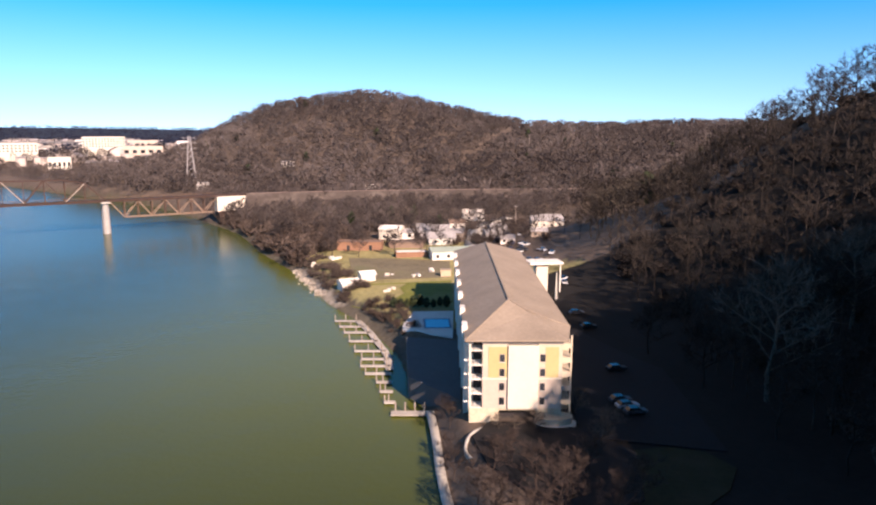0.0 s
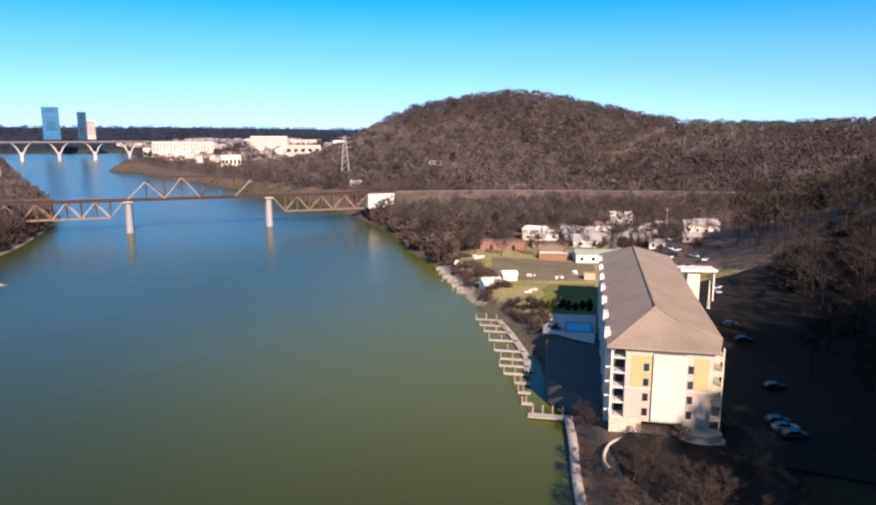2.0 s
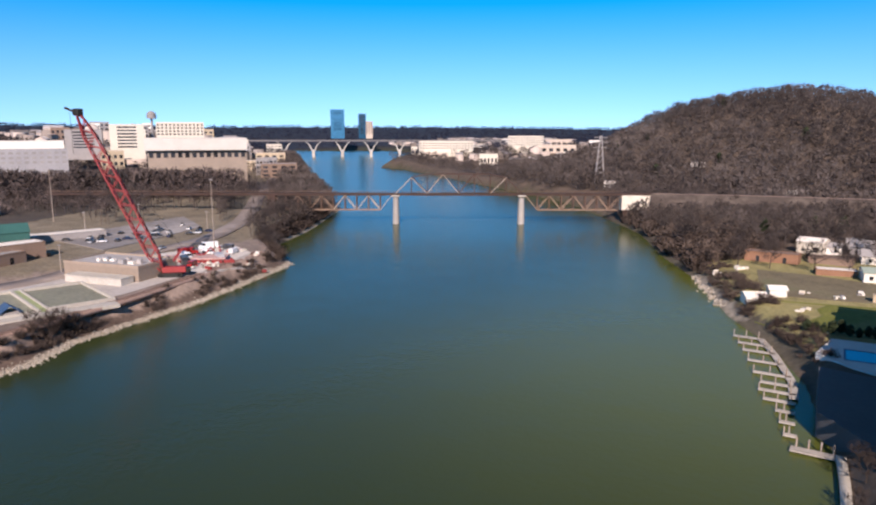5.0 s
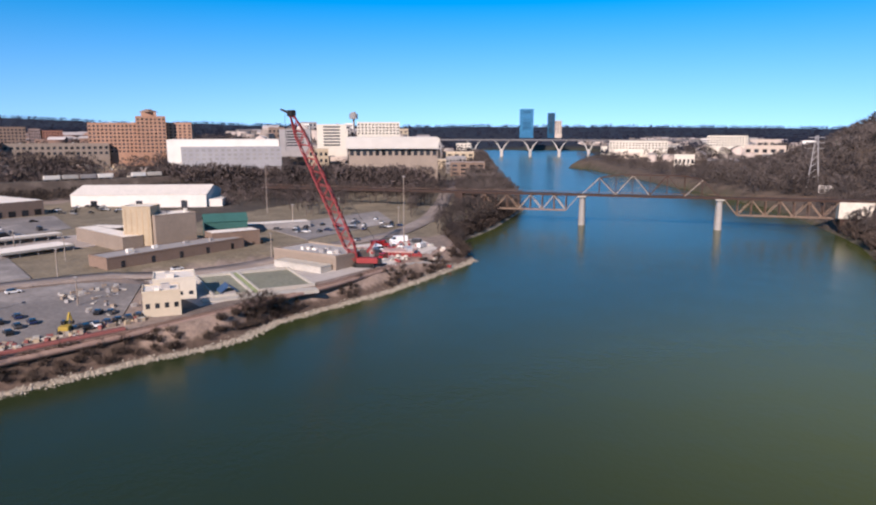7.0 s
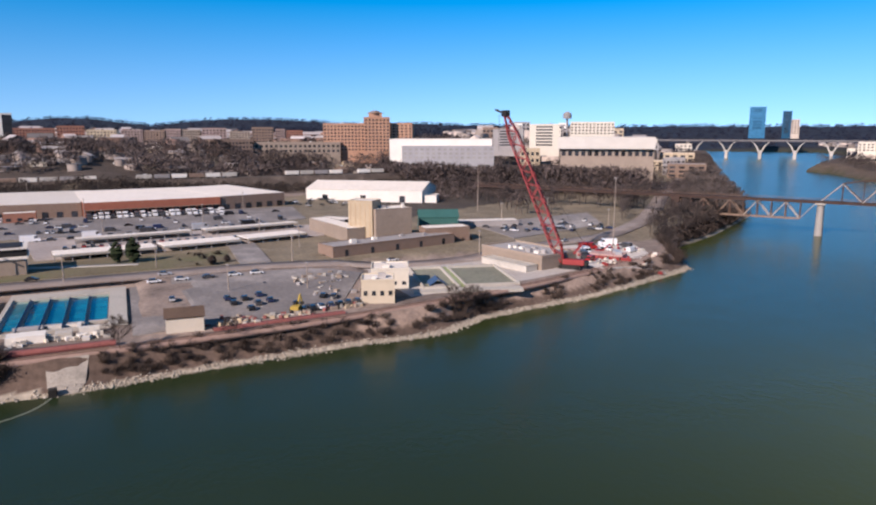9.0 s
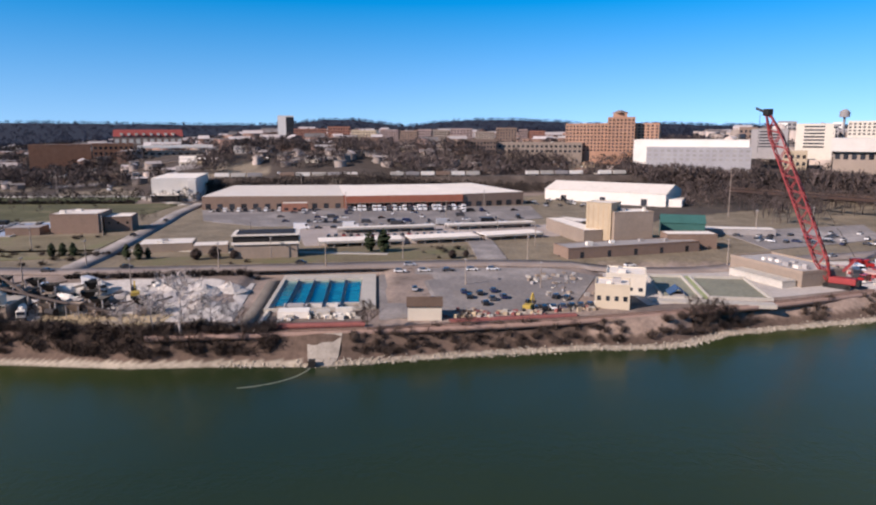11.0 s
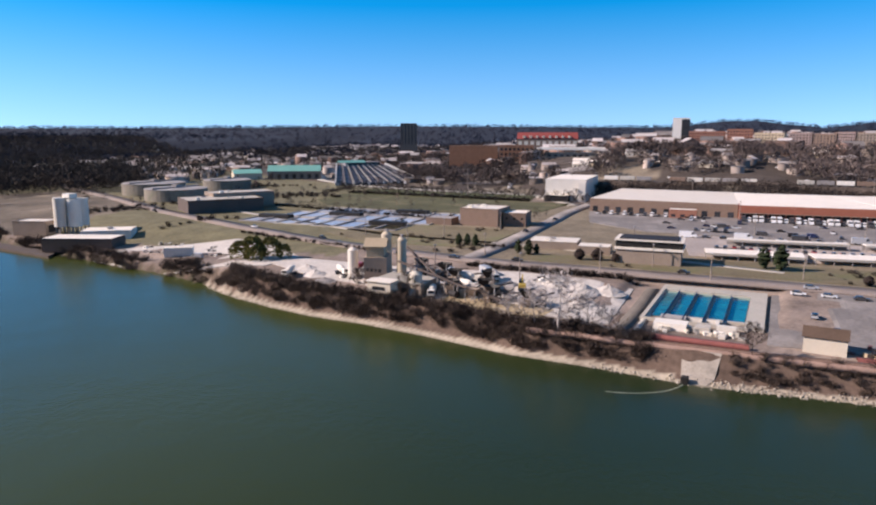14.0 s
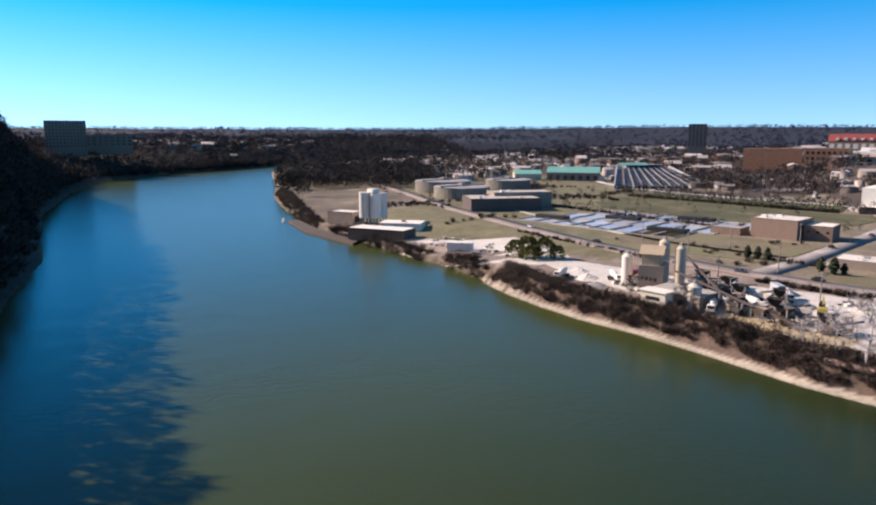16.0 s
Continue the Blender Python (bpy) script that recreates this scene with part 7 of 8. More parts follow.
block("terrace_block", (-728, 84), (-732, 126), 20, 14, BROWNBRICK, WHITEROOF, "brown brick college building", 37, 3, 12)
for i, (y0, y1, h, mt) in enumerate(((5, 28, 16, MAUVE), (29, 52, 15, BROWNBRICK), (53, 70, 17, MAUVE), (71, 92, 16, TAUPE), (94, 122, 18, MAUVE), (126, 150, 14, TAUPE), (153, 178, 19, BROWNBRICK), (181, 192, 17, MAUVE), (194, 214, 15, BRICK))):
    block("residence_hall", (-900 + y0 * 0.1, y0), (-899 + y1 * 0.1, y1), 24, h, mt, WHITEROOF if i % 2 else GREYROOF, "brick residence hall on the campus ridge", 45, 5, 7, group="residence halls")
block("residence_hall", (-993, -115), (-997, -70), 24, 18, BRICK, WHITEROOF, "red brick residence hall with white trim", 45, 5, 14, group="residence halls")
block("residence_hall", (-997, -68), (-999, -37), 24, 21, BRICK, GREYROOF, "red brick residence hall with white trim", 45, 5, 9, group="residence halls")
block("residence_hall", (-970, -34), (-966, 0), 22, 15, TAN, WHITEROOF, "tan brick residence hall on the campus", 46, 4, 9, group="residence halls")
wtw = block("slab_tower", (-1090, -150), (-1093, -126), 16, 39, WHITE, WHITEROOF, "slender tower with a blank white side and dark glazing", 44, 0, 0)
piece("dark_face", BLACK, wtw, 12.4, -0.4, -4, 24.1, 6, 37.5)
for i in range(10):
    piece("window_band", PANE, wtw, 12.6, -0.6, 2 + i * 3.6, 24.0, -0.3, 3.6 + i * 3.6)
block("dark_tower", (-1220, -687), (-1236, -658), 28, 42, BROWNBRICK, GREYROOF, "dark brick apartment tower", 38, 12, 5)
rr0 = building("field_house", (-941, -340), (-966, -259), 40, 12, BROWNBRICK, REDROOF, "brick field house with a bright red hipped roof", "building", z=41, kind="gable", rise=9, base=12, wins=[("f", 10, 1, 5, 6, 3, 4)], pane=IVORY)
for i in range(8):
    piece("dormer", IVORY, rr0, 8 + i * 9, -1, 13.5, 11.5 + i * 9, 8, 16.5)
block("long_hall", (-813, -386), (-836, -328), 40, 14, mat("rust_brick", (0.33, 0.16, 0.09), 0.9, 0.2), BROWNBRICK, "long low orange-brown brick sports hall", 30.5, 0, 0)
block("long_hall", (-837, -326), (-853, -286), 40, 15, mat("rust_brick", (0.42, 0.2, 0.1)), GREYROOF, "long low orange brick sports hall with high windows", 30.5, 2, 8)
block("track_stand", (-761, -247), (-779, -180), 26, 9, TAUPE, GREYROOF, "low stand below a white canopy", 30, 2, 10)
st = building("track_canopy", (-757, -250), (-776, -177), 24, 2.6, WHITE, WHITEROOF, "bright white canopy roof of the stand", "canopy", z=42.5, base=0, parapet=0)
for i in range(8):
    piece("mast", WHITE, st, 4 + i * 9.5, 4, -12, 4.6 + i * 9.5, 4.6, 0)
block("low_hall", (-700, -88), (-702, -55), 18, 6, TAUPE, TEAL, "low hall with a dark green roof among trees", 33, 1, 6)
rng1 = random.Random(5)
# freight wagons on the sidings behind the warehouse
SIDING = [(-590, -150), (-598, 0), (-604, 120), (-606, 240)]
embankment(SIDING, 21.6, 8.0, "dark earth bank of the railway sidings")
ribbon("sidings", SIDING, 12, mat("dark_ballast", (0.1, 0.085, 0.075), 0.95, 0.3, 0.2, 1.5), "dark ballast of the railway sidings", "railway", 0.1, level=21.6)
for k in range(27):
    y = -128 + k * 13.2
    if k % 7 == 3 or k in (9, 18, 19):
        continue
    x = float(np.interp(y, [p[1] for p in SIDING], [p[0] for p in SIDING])) + 3
    ob = thing("freight_wagon", pose(x, y, 21.7, 0, 0, 92), "boxy freight wagon standing on the sidings", "wagon", "freight wagons")
    part("body", cube(-5.8, -1.5, 1.1, 5.8, 1.5, 4.2, 0.12), (WHITE, CONCRETE, GREYWALL, WHITE, BROWNBRICK)[k % 5], ob)
    for s in (-4, 4):
        piece("bogie", BLACK, ob, s - 1.2, -1.2, 0, s + 1.2, 1.2, 1.1)


scatter("siding_scrub", LIGHTCROWN, plants([(-556, -150), (-556, 60), (-560, 240), (-592, 240), (-586, 60), (-577, -150)], 4.6, 78), DARKWOODS, "dark scrub below the railway sidings", "undergrowth", 4.5, 8, 78)
scatter("arena_trees", CROWN, plants([(-438, 352), (-434, 372), (-452, 398), (-462, 392), (-500, 336), (-520, 318), (-600, 240), (-592, 228), (-510, 300)], 6.5, 80, lambda x, y, h, dn, ds: to_line(x, y, [(-318, 279), (-379, 344), (-430, 395), (-610, 590)]) > 9), BELTWOODS, "tall bare trees below the arena and white halls", "trees", 15, 22, 80)
scatter("lot_scrub", LIGHTCROWN, plants([(-470, 112), (-500, 118), (-556, 180), (-600, 262), (-540, 300), (-470, 250), (-440, 210), (-470, 205), (-505, 130)], 7.5, 79, lambda x, y, h, dn, ds: swell(x, y, 17, 0.6) > -0.45), BELTWOODS, "bare scrub round the white sheds", "undergrowth", 4, 9, 79)


# houses and small buildings
def house(x, y, turn, w, d, h, wall, roof, label, group="", rise=2.4, z=None):
    c, s = math.cos(radians(turn)), math.sin(radians(turn))
    return building("house", (x, y), (x + w * c, y + w * s), d, h, wall, roof, label, "house", z=z, kind="gable", rise=rise, group=group, wins=[] if "distant" in group else [("f", max(2, int(w / 4.5)), 1, 1.3, 1.4, 1.0, 3)])


house(-31, 351, -12, 11, 9, 5.4, IVORY, WHITEROOF, "white house with a pale roof near the river", rise=1.6)
house(-5, 334, 4, 13, 10, 3.2, WHITE, GREYROOF, "white-fronted low house with a grey gable roof")
house(-3, 293, 10, 19, 11, 3.6, WHITE, mat("grey_green_roof", (0.3, 0.36, 0.3), 0.8, 0.15), "long white building with a grey-green roof", rise=1.2)
house(-10, 356, 0, 15, 10, 4, GREYWALL, GREYROOF, "grey house with a broad roof")
house(15, 423, 5, 13, 10, 4.5, WHITE, WHITEROOF, "white house beside the road")
house(52, 385, 0, 18, 10, 4, IVORY, GREYROOF, "long white building by the woods")
house(28, 372, 10, 9, 8, 3, GREYWALL, GREYROOF, "small grey house beside the road", rise=1.6)
building("brick_terrace", (-48, 320), (-27, 319), 7, 4.0, mat("orange_fence", (0.25, 0.135, 0.085), 0.9, 0.2), BROWNBRICK, "low orange-brown brick building", "building", parapet=0.3, wins=[("f", 2, 1, 1.4, 2.4, 0.2, 3)])
building("brick_terrace", (-24, 326), (-8, 324), 6, 2.6, BROWNBRICK, BROWNBRICK, "low brown brick building", "building", parapet=0.3)
building("brick_terrace", (-19, 300), (-5, 302), 6, 2.2, mat("orange_fence", (0.25, 0.135, 0.085)), WHITEROOF, "low building with a pale roof", "building", parapet=0.2)
building("boat_house", (-35, 244), (-29, 247), 6, 2.6, WHITE, WHITEROOF, "small white boat house", "boat house", kind="gable", rise=1.2)
building("boat_house", (-29, 252), (-24, 254), 5, 2.4, WHITE, WHITEROOF, "small white boat house", "boat house", kind="gable", rise=1.0)
building("garden_shed", (0.5, 259), (4.5, 259), 3, 2.6, TAN, TAUPE, "small tan garden shed", "shed", parapet=0.1)
rng2 = random.Random(9)
for i in range(110):
    a, r = radians(rng2.uniform(112, 158)), rng2.uniform(900, 2300)
    x, y = -math.sin(a) * r, math.cos(a) * r
    w_ = land(np.array([x]), np.array([y]))
    if w_[3][0] or min(w_[1][0], w_[2][0]) < 45:
        continue
    house(x, y, math.degrees(a) + rng2.uniform(-40, 40), rng2.uniform(10, 26), rng2.uniform(9, 14), rng2.uniform(4, 7), (WHITE, IVORY, BROWNBRICK, TAN)[i % 4], (GREYROOF, WHITEROOF, BROWNBRICK)[i % 3], "distant suburban house among trees", "distant houses")
for i in range(32):
    a, r = radians(rng2.uniform(19, 42)), rng2.uniform(1000, 2300)
    x, y = -math.sin(a) * r, math.cos(a) * r
    h_, dn_, ds_, wet_ = land(np.array([x]), np.array([y]))
    if wet_[0] or min(dn_[0], ds_[0]) < 25:
        continue
    w = rng2.uniform(18, 64)
    block("town_building", (x, y), (x + w * math.cos(a), y + w * math.sin(a)), 24, rng2.uniform(7, 18), (WHITE, IVORY, BLUSH, GREYWALL)[i % 4], (WHITEROOF, GREYROOF)[i % 2], "pale low town building beyond the river", float(h_[0]), 1, 5, group="town buildings")
block("glass_tower", (-1391, 1573), (-1361, 1600), 40, 72, BLUEPANE, GREYROOF, "tall blue glass office tower", 52, 18, 1, BLUEPANE)
block("glass_tower", (-1329, 1626), (-1312, 1640), 34, 60, BLUEPANE, GREYROOF, "tall dark blue glass office tower", 52, 15, 1)
block("stone_tower", (-1318, 1636), (-1297, 1653), 30, 38, BLUSH, GREYROOF, "tan-clad flank of the twin tower", 52, 12, 4)
for i in range(44):
    a, r = radians(rng2.uniform(43, 62)), rng2.uniform(780, 1900)
    x, y = -math.sin(a) * r, math.cos(a) * r
    if land(np.array([x]), np.array([y]))[1][0] < 60:
        continue
    w = rng2.uniform(16, 46)
    block("city_building", (x, y), (x + w * math.cos(a), y + w * math.sin(a)), 26, rng2.uniform(12, 30), (WHITE, IVORY, TAN, GREYWALL, BROWNBRICK)[i % 5], (WHITEROOF, GREYROOF)[i % 2], "pale city building on the hill", gz(x, y), 3, 4, group="city buildings")
block("hospital", (-690, 1010), (-610, 1060), 40, 14, IVORY, WHITEROOF, "pale hospital building across the river", 29, 3, 18)
block("hospital", (-560, 1095), (-505, 1122), 40, 17, IVORY, WHITEROOF, "pale tiered hospital wing", 35, 4, 14)
block("bluff_block", (-225, -1092), (-276, -1080), 40, 38, BROWNBRICK, GREYROOF, "dark brick block on the shaded bluff", 42, 8, 12)
block("bluff_annex", (-283, -1118), (-345, -1102), 34, 16, BROWNBRICK, GREYROOF, "dark annex beside the block on the bluff", 44, 3, 8)

# pylon, poles
def pylon(x, y, h):
    ob = thing("pylon", pose(x, y, gz(x, y), 0, 0, 15), "grey steel lattice power pylon", "pylon")
    for sx in (-1, 1):
        for sy in (-1, 1):
            member("leg", GREYWALL, ob, (sx * 4.2, sy * 4.2, -1), (sx * 0.7, sy * 0.7, h), 0.5)
    for i in range(8):
        f, g = i / 8, (i + 1) / 8
        a, b = 4.2 - 3.5 * f, 4.2 - 3.5 * g
        for s in (-1, 1):
            member("lacing", GREYWALL, ob, (-a, s * a, f * h), (b, s * b, g * h), 0.3)
            member("lacing", GREYWALL, ob, (s * a, -a, f * h), (s * b, b, g * h), 0.3)
    for f in (0.75, 0.86, 0.96):
        member("cross_arm", GREYWALL, ob, (-6, 0, h * f), (6, 0, h * f), 0.5)


pylon(-219, 612, 42)


def pole(x, y, h, label="tall slender grey lamp mast", arm=True):
    ob = thing("street_lamp", pose(x, y, gz(x, y)), label, "lamp mast", "lamp masts")
    part("mast", tube(bmesh.new(), (0, 0, -0.5), (0, 0, h), 0.28, 0.14, 6), STEELPALE, ob)
    if arm:
        part("head", cube(-1.0, -0.3, h - 0.2, 1.0, 0.3, h + 0.15, 0.05), GREYWALL, ob)


for x, y, h in ((-398, 211, 30), (-243, 197, 33), (-307, 245, 10), (-279, -43, 9), (-272, -112, 10), (-277, 10, 9), (-262, 140, 11), (-232, -116, 12), (-350, -135, 10), (-440, -20, 12), (-450, 70, 12), (-300, -190, 10), (-520, -230, 22), (-545, -320, 22), (44, 395, 12)):
    pole(x, y, h)


# ---- vehicles ----
def car_meshes(kind):
    L, W, H = {"car": (4.6, 1.8, 1.45), "van": (5.6, 2.0, 2.3), "truck": (8.5, 2.4, 3.2)}[kind]
    if kind == "car":
        prof = [(-L / 2, 0.35), (-L / 2, 0.8), (-L * 0.42, 0.95), (L * 0.2, 0.92), (L / 2, 0.75), (L / 2, 0.35)]
        cab = [(-L * 0.42, 0.92), (-L * 0.3, H), (L * 0.08, H), (L * 0.24, 0.9)]
    else:
        prof = [(-L / 2, 0.45), (-L / 2, H), (L * 0.28, H), (L * 0.36, H * 0.62), (L / 2, H * 0.5), (L / 2, 0.45)]
        cab = [(L * 0.2, H * 0.55), (L * 0.2, H * 0.9), (L * 0.31, H * 0.9), (L * 0.37, H * 0.6)]
    out = []
    for pts, w in ((prof, W / 2), (cab, W / 2 * (0.86 if kind == "car" else 1.01))):
        bm = bmesh.new()
        a, b = ([bm.verts.new((x, s * w, z)) for x, z in pts] for s in (-1, 1))
        n = len(pts)
        for i in range(n):
            bm.faces.new((a[i], a[(i + 1) % n], b[(i + 1) % n], b[i]))
        bm.faces.new(a[::-1])
        bm.faces.new(b)
        bmesh.ops.recalc_face_normals(bm, faces=bm.faces)
        out.append(bm)
    return L, W, out


FLEET = {}


def vehicle(kind, k, x, y, turn, z=None, group="parked vehicles"):
    cname = ("white", "black", "silver", "navy", "charcoal", "red")[k]
    m = pose(x, y, (gz(x, y) if z is None else z) + 0.2, 0, 0, turn)
    if (kind, k) in FLEET:
        return copy_thing(FLEET[kind, k], m)
    L, W, (body, cab) = car_meshes(kind)
    ob = thing(kind if kind != "car" else "parked_car", m, cname + " " + {"car": "saloon car parked on the asphalt", "van": "panel van parked on the asphalt", "truck": "box truck parked in the yard"}[kind], kind, group)
    part("body", body, CARS[k], ob)
    part("glazing", cab, PANE, ob)
    wheel = done(tube(bmesh.new(), (0, -0.12, 0), (0, 0.12, 0), 0.34 if kind == "car" else 0.45, sides=10), "wheel", TYRE)
    for sx in (-0.31, 0.31):
        for sy in (-1, 1):
            part("wheel", wheel, None, ob, m=pose(sx * L, sy * (W / 2 - 0.08), 0.34))
    FLEET[kind, k] = ob
    return ob


rng3 = random.Random(11)
# mostly dark paints stand in for the shade over these cars
for x, y, k in ((37, 134, 4), (37.6, 131, 2), (38.4, 128, 4), (41, 153, 1), (42, 188, 1), (41.5, 203, 4)):
    vehicle("car", k, x, y, 12, 5.5)
for x, y, t, k in ((-221, 28, 90, 3), (-219, 33, 90, 1), (-222, 38, 90, 3), (-215, 29, 90, 1), (-212, 36, 90, 4), (-214, 40, 90, 3), (-207, 33, 92, 1), (-226, 12, 88, 2), (-212, 17, 90, 1), (-213, 57, 60, 1), (-211, 60, 60, 4)):
    vehicle("car", k, x, y, t + 90)
for i in range(9):
    vehicle("car", (1, 4, 1, 0, 3)[i % 5], -199.5 - i * 0.5, 44 + i * 3.0, 175 + rng3.uniform(-8, 8))
for x, y in ((-252, 8), (-252.4, 17), (-253, 35), (-253.2, 43), (-252.6, 26)):
    vehicle("car", 0 if y != 26 else 4, x, y, 92)
for i in range(30):
    vehicle("car", rng3.choice((0, 1, 2, 4, 5, 1)), -338 - rng3.uniform(-2, 2) + 0, -24 + i * 3.6, rng3.choice((0, 180)) + 5)
for i in range(24):
    vehicle(("truck", "van", "truck")[i % 3], 0 if i % 4 else 4, -441 - 0.06 * i, -18 + i * 3.2, 3)
for i in range(16):
    vehicle("van" if i % 3 else "car", (0, 1, 0, 4)[i % 4], -443, -104 + i * 4.2, 3)
for i in range(34):
    f = i / 34
    vehicle("car", rng3.choice((0, 1, 1, 2, 4, 3)), -300 - 34 * rng3.random(), 176 + 72 * f, rng3.choice((40, 130)))
for x, y, t, k in ((-266, -95, 88, 1), (-262, -122, 90, 4), (-268, -30, 90, 1), (-261, 12, 90, 2), (-298, -262, 72, 0), (-330, -376, 70, 1), (-283, -205, 75, 1), (-348, -120, 182, 1), (-405, -121, 182, 4), (-263, 100, 95, 0), (-270, 190, 110, 2)):
    vehicle("car", k, x, y, t, gz(x, y) + 0.3)
for i, (x, y) in enumerate(((-236, -112), (-240, -98), (-226, -108), (-214, -100), (-232, -150), (-240, -262), (-233, -240), (-236, 176), (-246, 196), (-252, 190), (-240, 205), (-232, 190), (-250, 210), (-257, 205), (-230, 175), (-243, 182))):
    vehicle("truck" if i % 2 else "van", (0, 2, 4, 0, 5)[i % 5], x, y, i * 47)

# ---- yard machinery, clutter and edges ----
def mixer_truck(x, y, turn):
    ob = thing("mixer_truck", pose(x, y, gz(x, y) + 0.15, 0, 0, turn), "white concrete mixer truck with a tilted drum in the yard", "truck", "mixer trucks")
    part("chassis", cube(-4.2, -1.1, 0.7, 4.2, 1.1, 1.1), BLACK, ob)
    part("cab", cube(2.4, -1.2, 1.0, 4.4, 1.2, 3.0, 0.15), WHITE, ob)
    part("windscreen", cube(4.38, -1.0, 1.9, 4.44, 1.0, 2.8), PANE, ob)
    bm = tube(bmesh.new(), (1.9, 0, 2.0), (0.6, 0, 2.3), 0.7, 1.25, 14)
    tube(bm, (0.6, 0, 2.3), (-1.6, 0, 2.7), 1.25, 1.25, 14)
    tube(bm, (-1.6, 0, 2.7), (-3.6, 0, 3.2), 1.25, 0.5, 14)
    part("drum", bm, WHITE, ob)
    for sx in (-3.2, -2.0, 3.1):
        for sy in (-1.0, 1.0):
            part("wheel", tube(bmesh.new(), (sx, sy - 0.15, 0.5), (sx, sy + 0.15, 0.5), 0.5, sides=10), TYRE, ob)
    return ob


first = mixer_truck(-204, -103, 20)
for x, y, a in ((-216, -95, 80), (-226, -99, 100), (-212, -108, 150), (-233, -92, 30), (-219, -150, 60), (-210, -168, 10), (-232, -140, 95)):
    copy_thing(first, pose(x, y, gz(x, y) + 0.15, 0, 0, a))


def excavator(x, y, turn, paint, label):
    ob = thing("excavator", pose(x, y, gz(x, y) + 0.1, 0, 0, turn), label, "excavator", "site machines")
    for s in (-1, 1):
        bm = tube(bmesh.new(), (-1.6, s * 1.2 - 0.3, 0.45), (-1.6, s * 1.2 + 0.3, 0.45), 0.45, sides=10)
        tube(bm, (1.6, s * 1.2 - 0.3, 0.45), (1.6, s * 1.2 + 0.3, 0.45), 0.45, sides=10)
        box(bm, -1.6, s * 1.2 - 0.3, 0, 1.6, s * 1.2 + 0.3, 0.9)
        part("track", bm, BLACK, ob)
    part("house", cube(-2.2, -1.3, 1.0, 1.2, 1.3, 2.2, 0.15), paint, ob)
    part("cab", cube(0.2, 0.2, 2.2, 1.6, 1.2, 3.3, 0.1), PANE, ob)
    member("boom", paint, ob, (1.0, 0, 1.8), (4.0, 0, 4.6), 0.5)
    member("stick", paint, ob, (4.0, 0, 4.6), (5.6, 0, 2.0), 0.4)
    part("bucket", cube(5.1, -0.6, 1.0, 6.1, 0.6, 2.0, 0.2), BLACK, ob)


excavator(-199.5, 45, 150, YELLOWPAINT, "yellow tracked excavator beside the railway")
excavator(-240, 188, 70, CRANERED, "red tracked excavator on the work site")
excavator(-224, -78, 200, YELLOWPAINT, "yellow tracked excavator among stone heaps")


def stack(x, y, turn, n, material, label, seed):
    """Stacked crates, blocks or pipes."""
    rng = random.Random(seed)
    ob = thing("material_stack", pose(x, y, gz(x, y) + 0.1, 0, 0, turn), label, "stack", "material stacks")
    for i in range(n):
        w, d, h = rng.uniform(0.6, 2.0), rng.uniform(0.6, 1.6), rng.uniform(0.3, 1.2)
        px, py = rng.uniform(-3, 3), rng.uniform(-2, 2)
        piece("block", material[i % len(material)], ob, px, py, -0.2, px + w, py + d, h)


rng4 = random.Random(21)
for i in range(26):
    f = rng4.random()
    stack(-193.5 - rng4.uniform(0, 4) - 4 * f, 20 + 44 * f, rng4.uniform(0, 180), 4, (CONCRETE, TAN, REDBED, TAUPE, IVORY), "stacked building materials along the railway edge", i)
for i in range(18):
    stack(-208 - rng4.uniform(0, 36), 58 + rng4.uniform(-6, 16), rng4.uniform(0, 180), 3, (CONCRETE, GREYROOF, TAUPE, CONCRETE, GREYWALL), "pale stacked building materials in the car park", 40 + i)
for i in range(30):
    stack(-218 - rng4.uniform(0, 38), 172 + rng4.uniform(0, 40), rng4.uniform(0, 180), 4, (WHITE, CONCRETE, CRANERED, IVORY, GREYWALL), "jumbled pale materials on the work site", 80 + i)
for i in range(34):
    y = rng4.uniform(-150, -62)
    stack(-208 - rng4.uniform(0, 34), y, rng4.uniform(0, 180), 4, (BLACK, CONCRETE, GREYWALL, WHITE, TAUPE), "dusty plant equipment and blocks in the stone yard", 120 + i)
for i in range(12):
    stack(-196 - rng4.uniform(0, 6), -30 + rng4.uniform(0, 28), rng4.uniform(0, 180), 5, (WHITE, CONCRETE, IVORY), "pale equipment beside the treatment tank", 160 + i)
for i in range(14):
    stack(-236 - rng4.uniform(0, 22), -300 + rng4.uniform(0, 70), rng4.uniform(0, 180), 4, (WHITE, CONCRETE, GREYWALL, BLACK), "dusty equipment in the river yard", 180 + i)
# red tarpaulined shed beside the crane
red = thing("site_platform", pose(-246, 172, gz(-240, 176) - 0.4, 0, 0, 38), "long red steel platform with a pale deck", "platform")
part("deck", cube(0, 0, 1.6, 26, 9, 2.2), mat("pink_deck", (0.5, 0.33, 0.3), 0.8, 0.2), red)
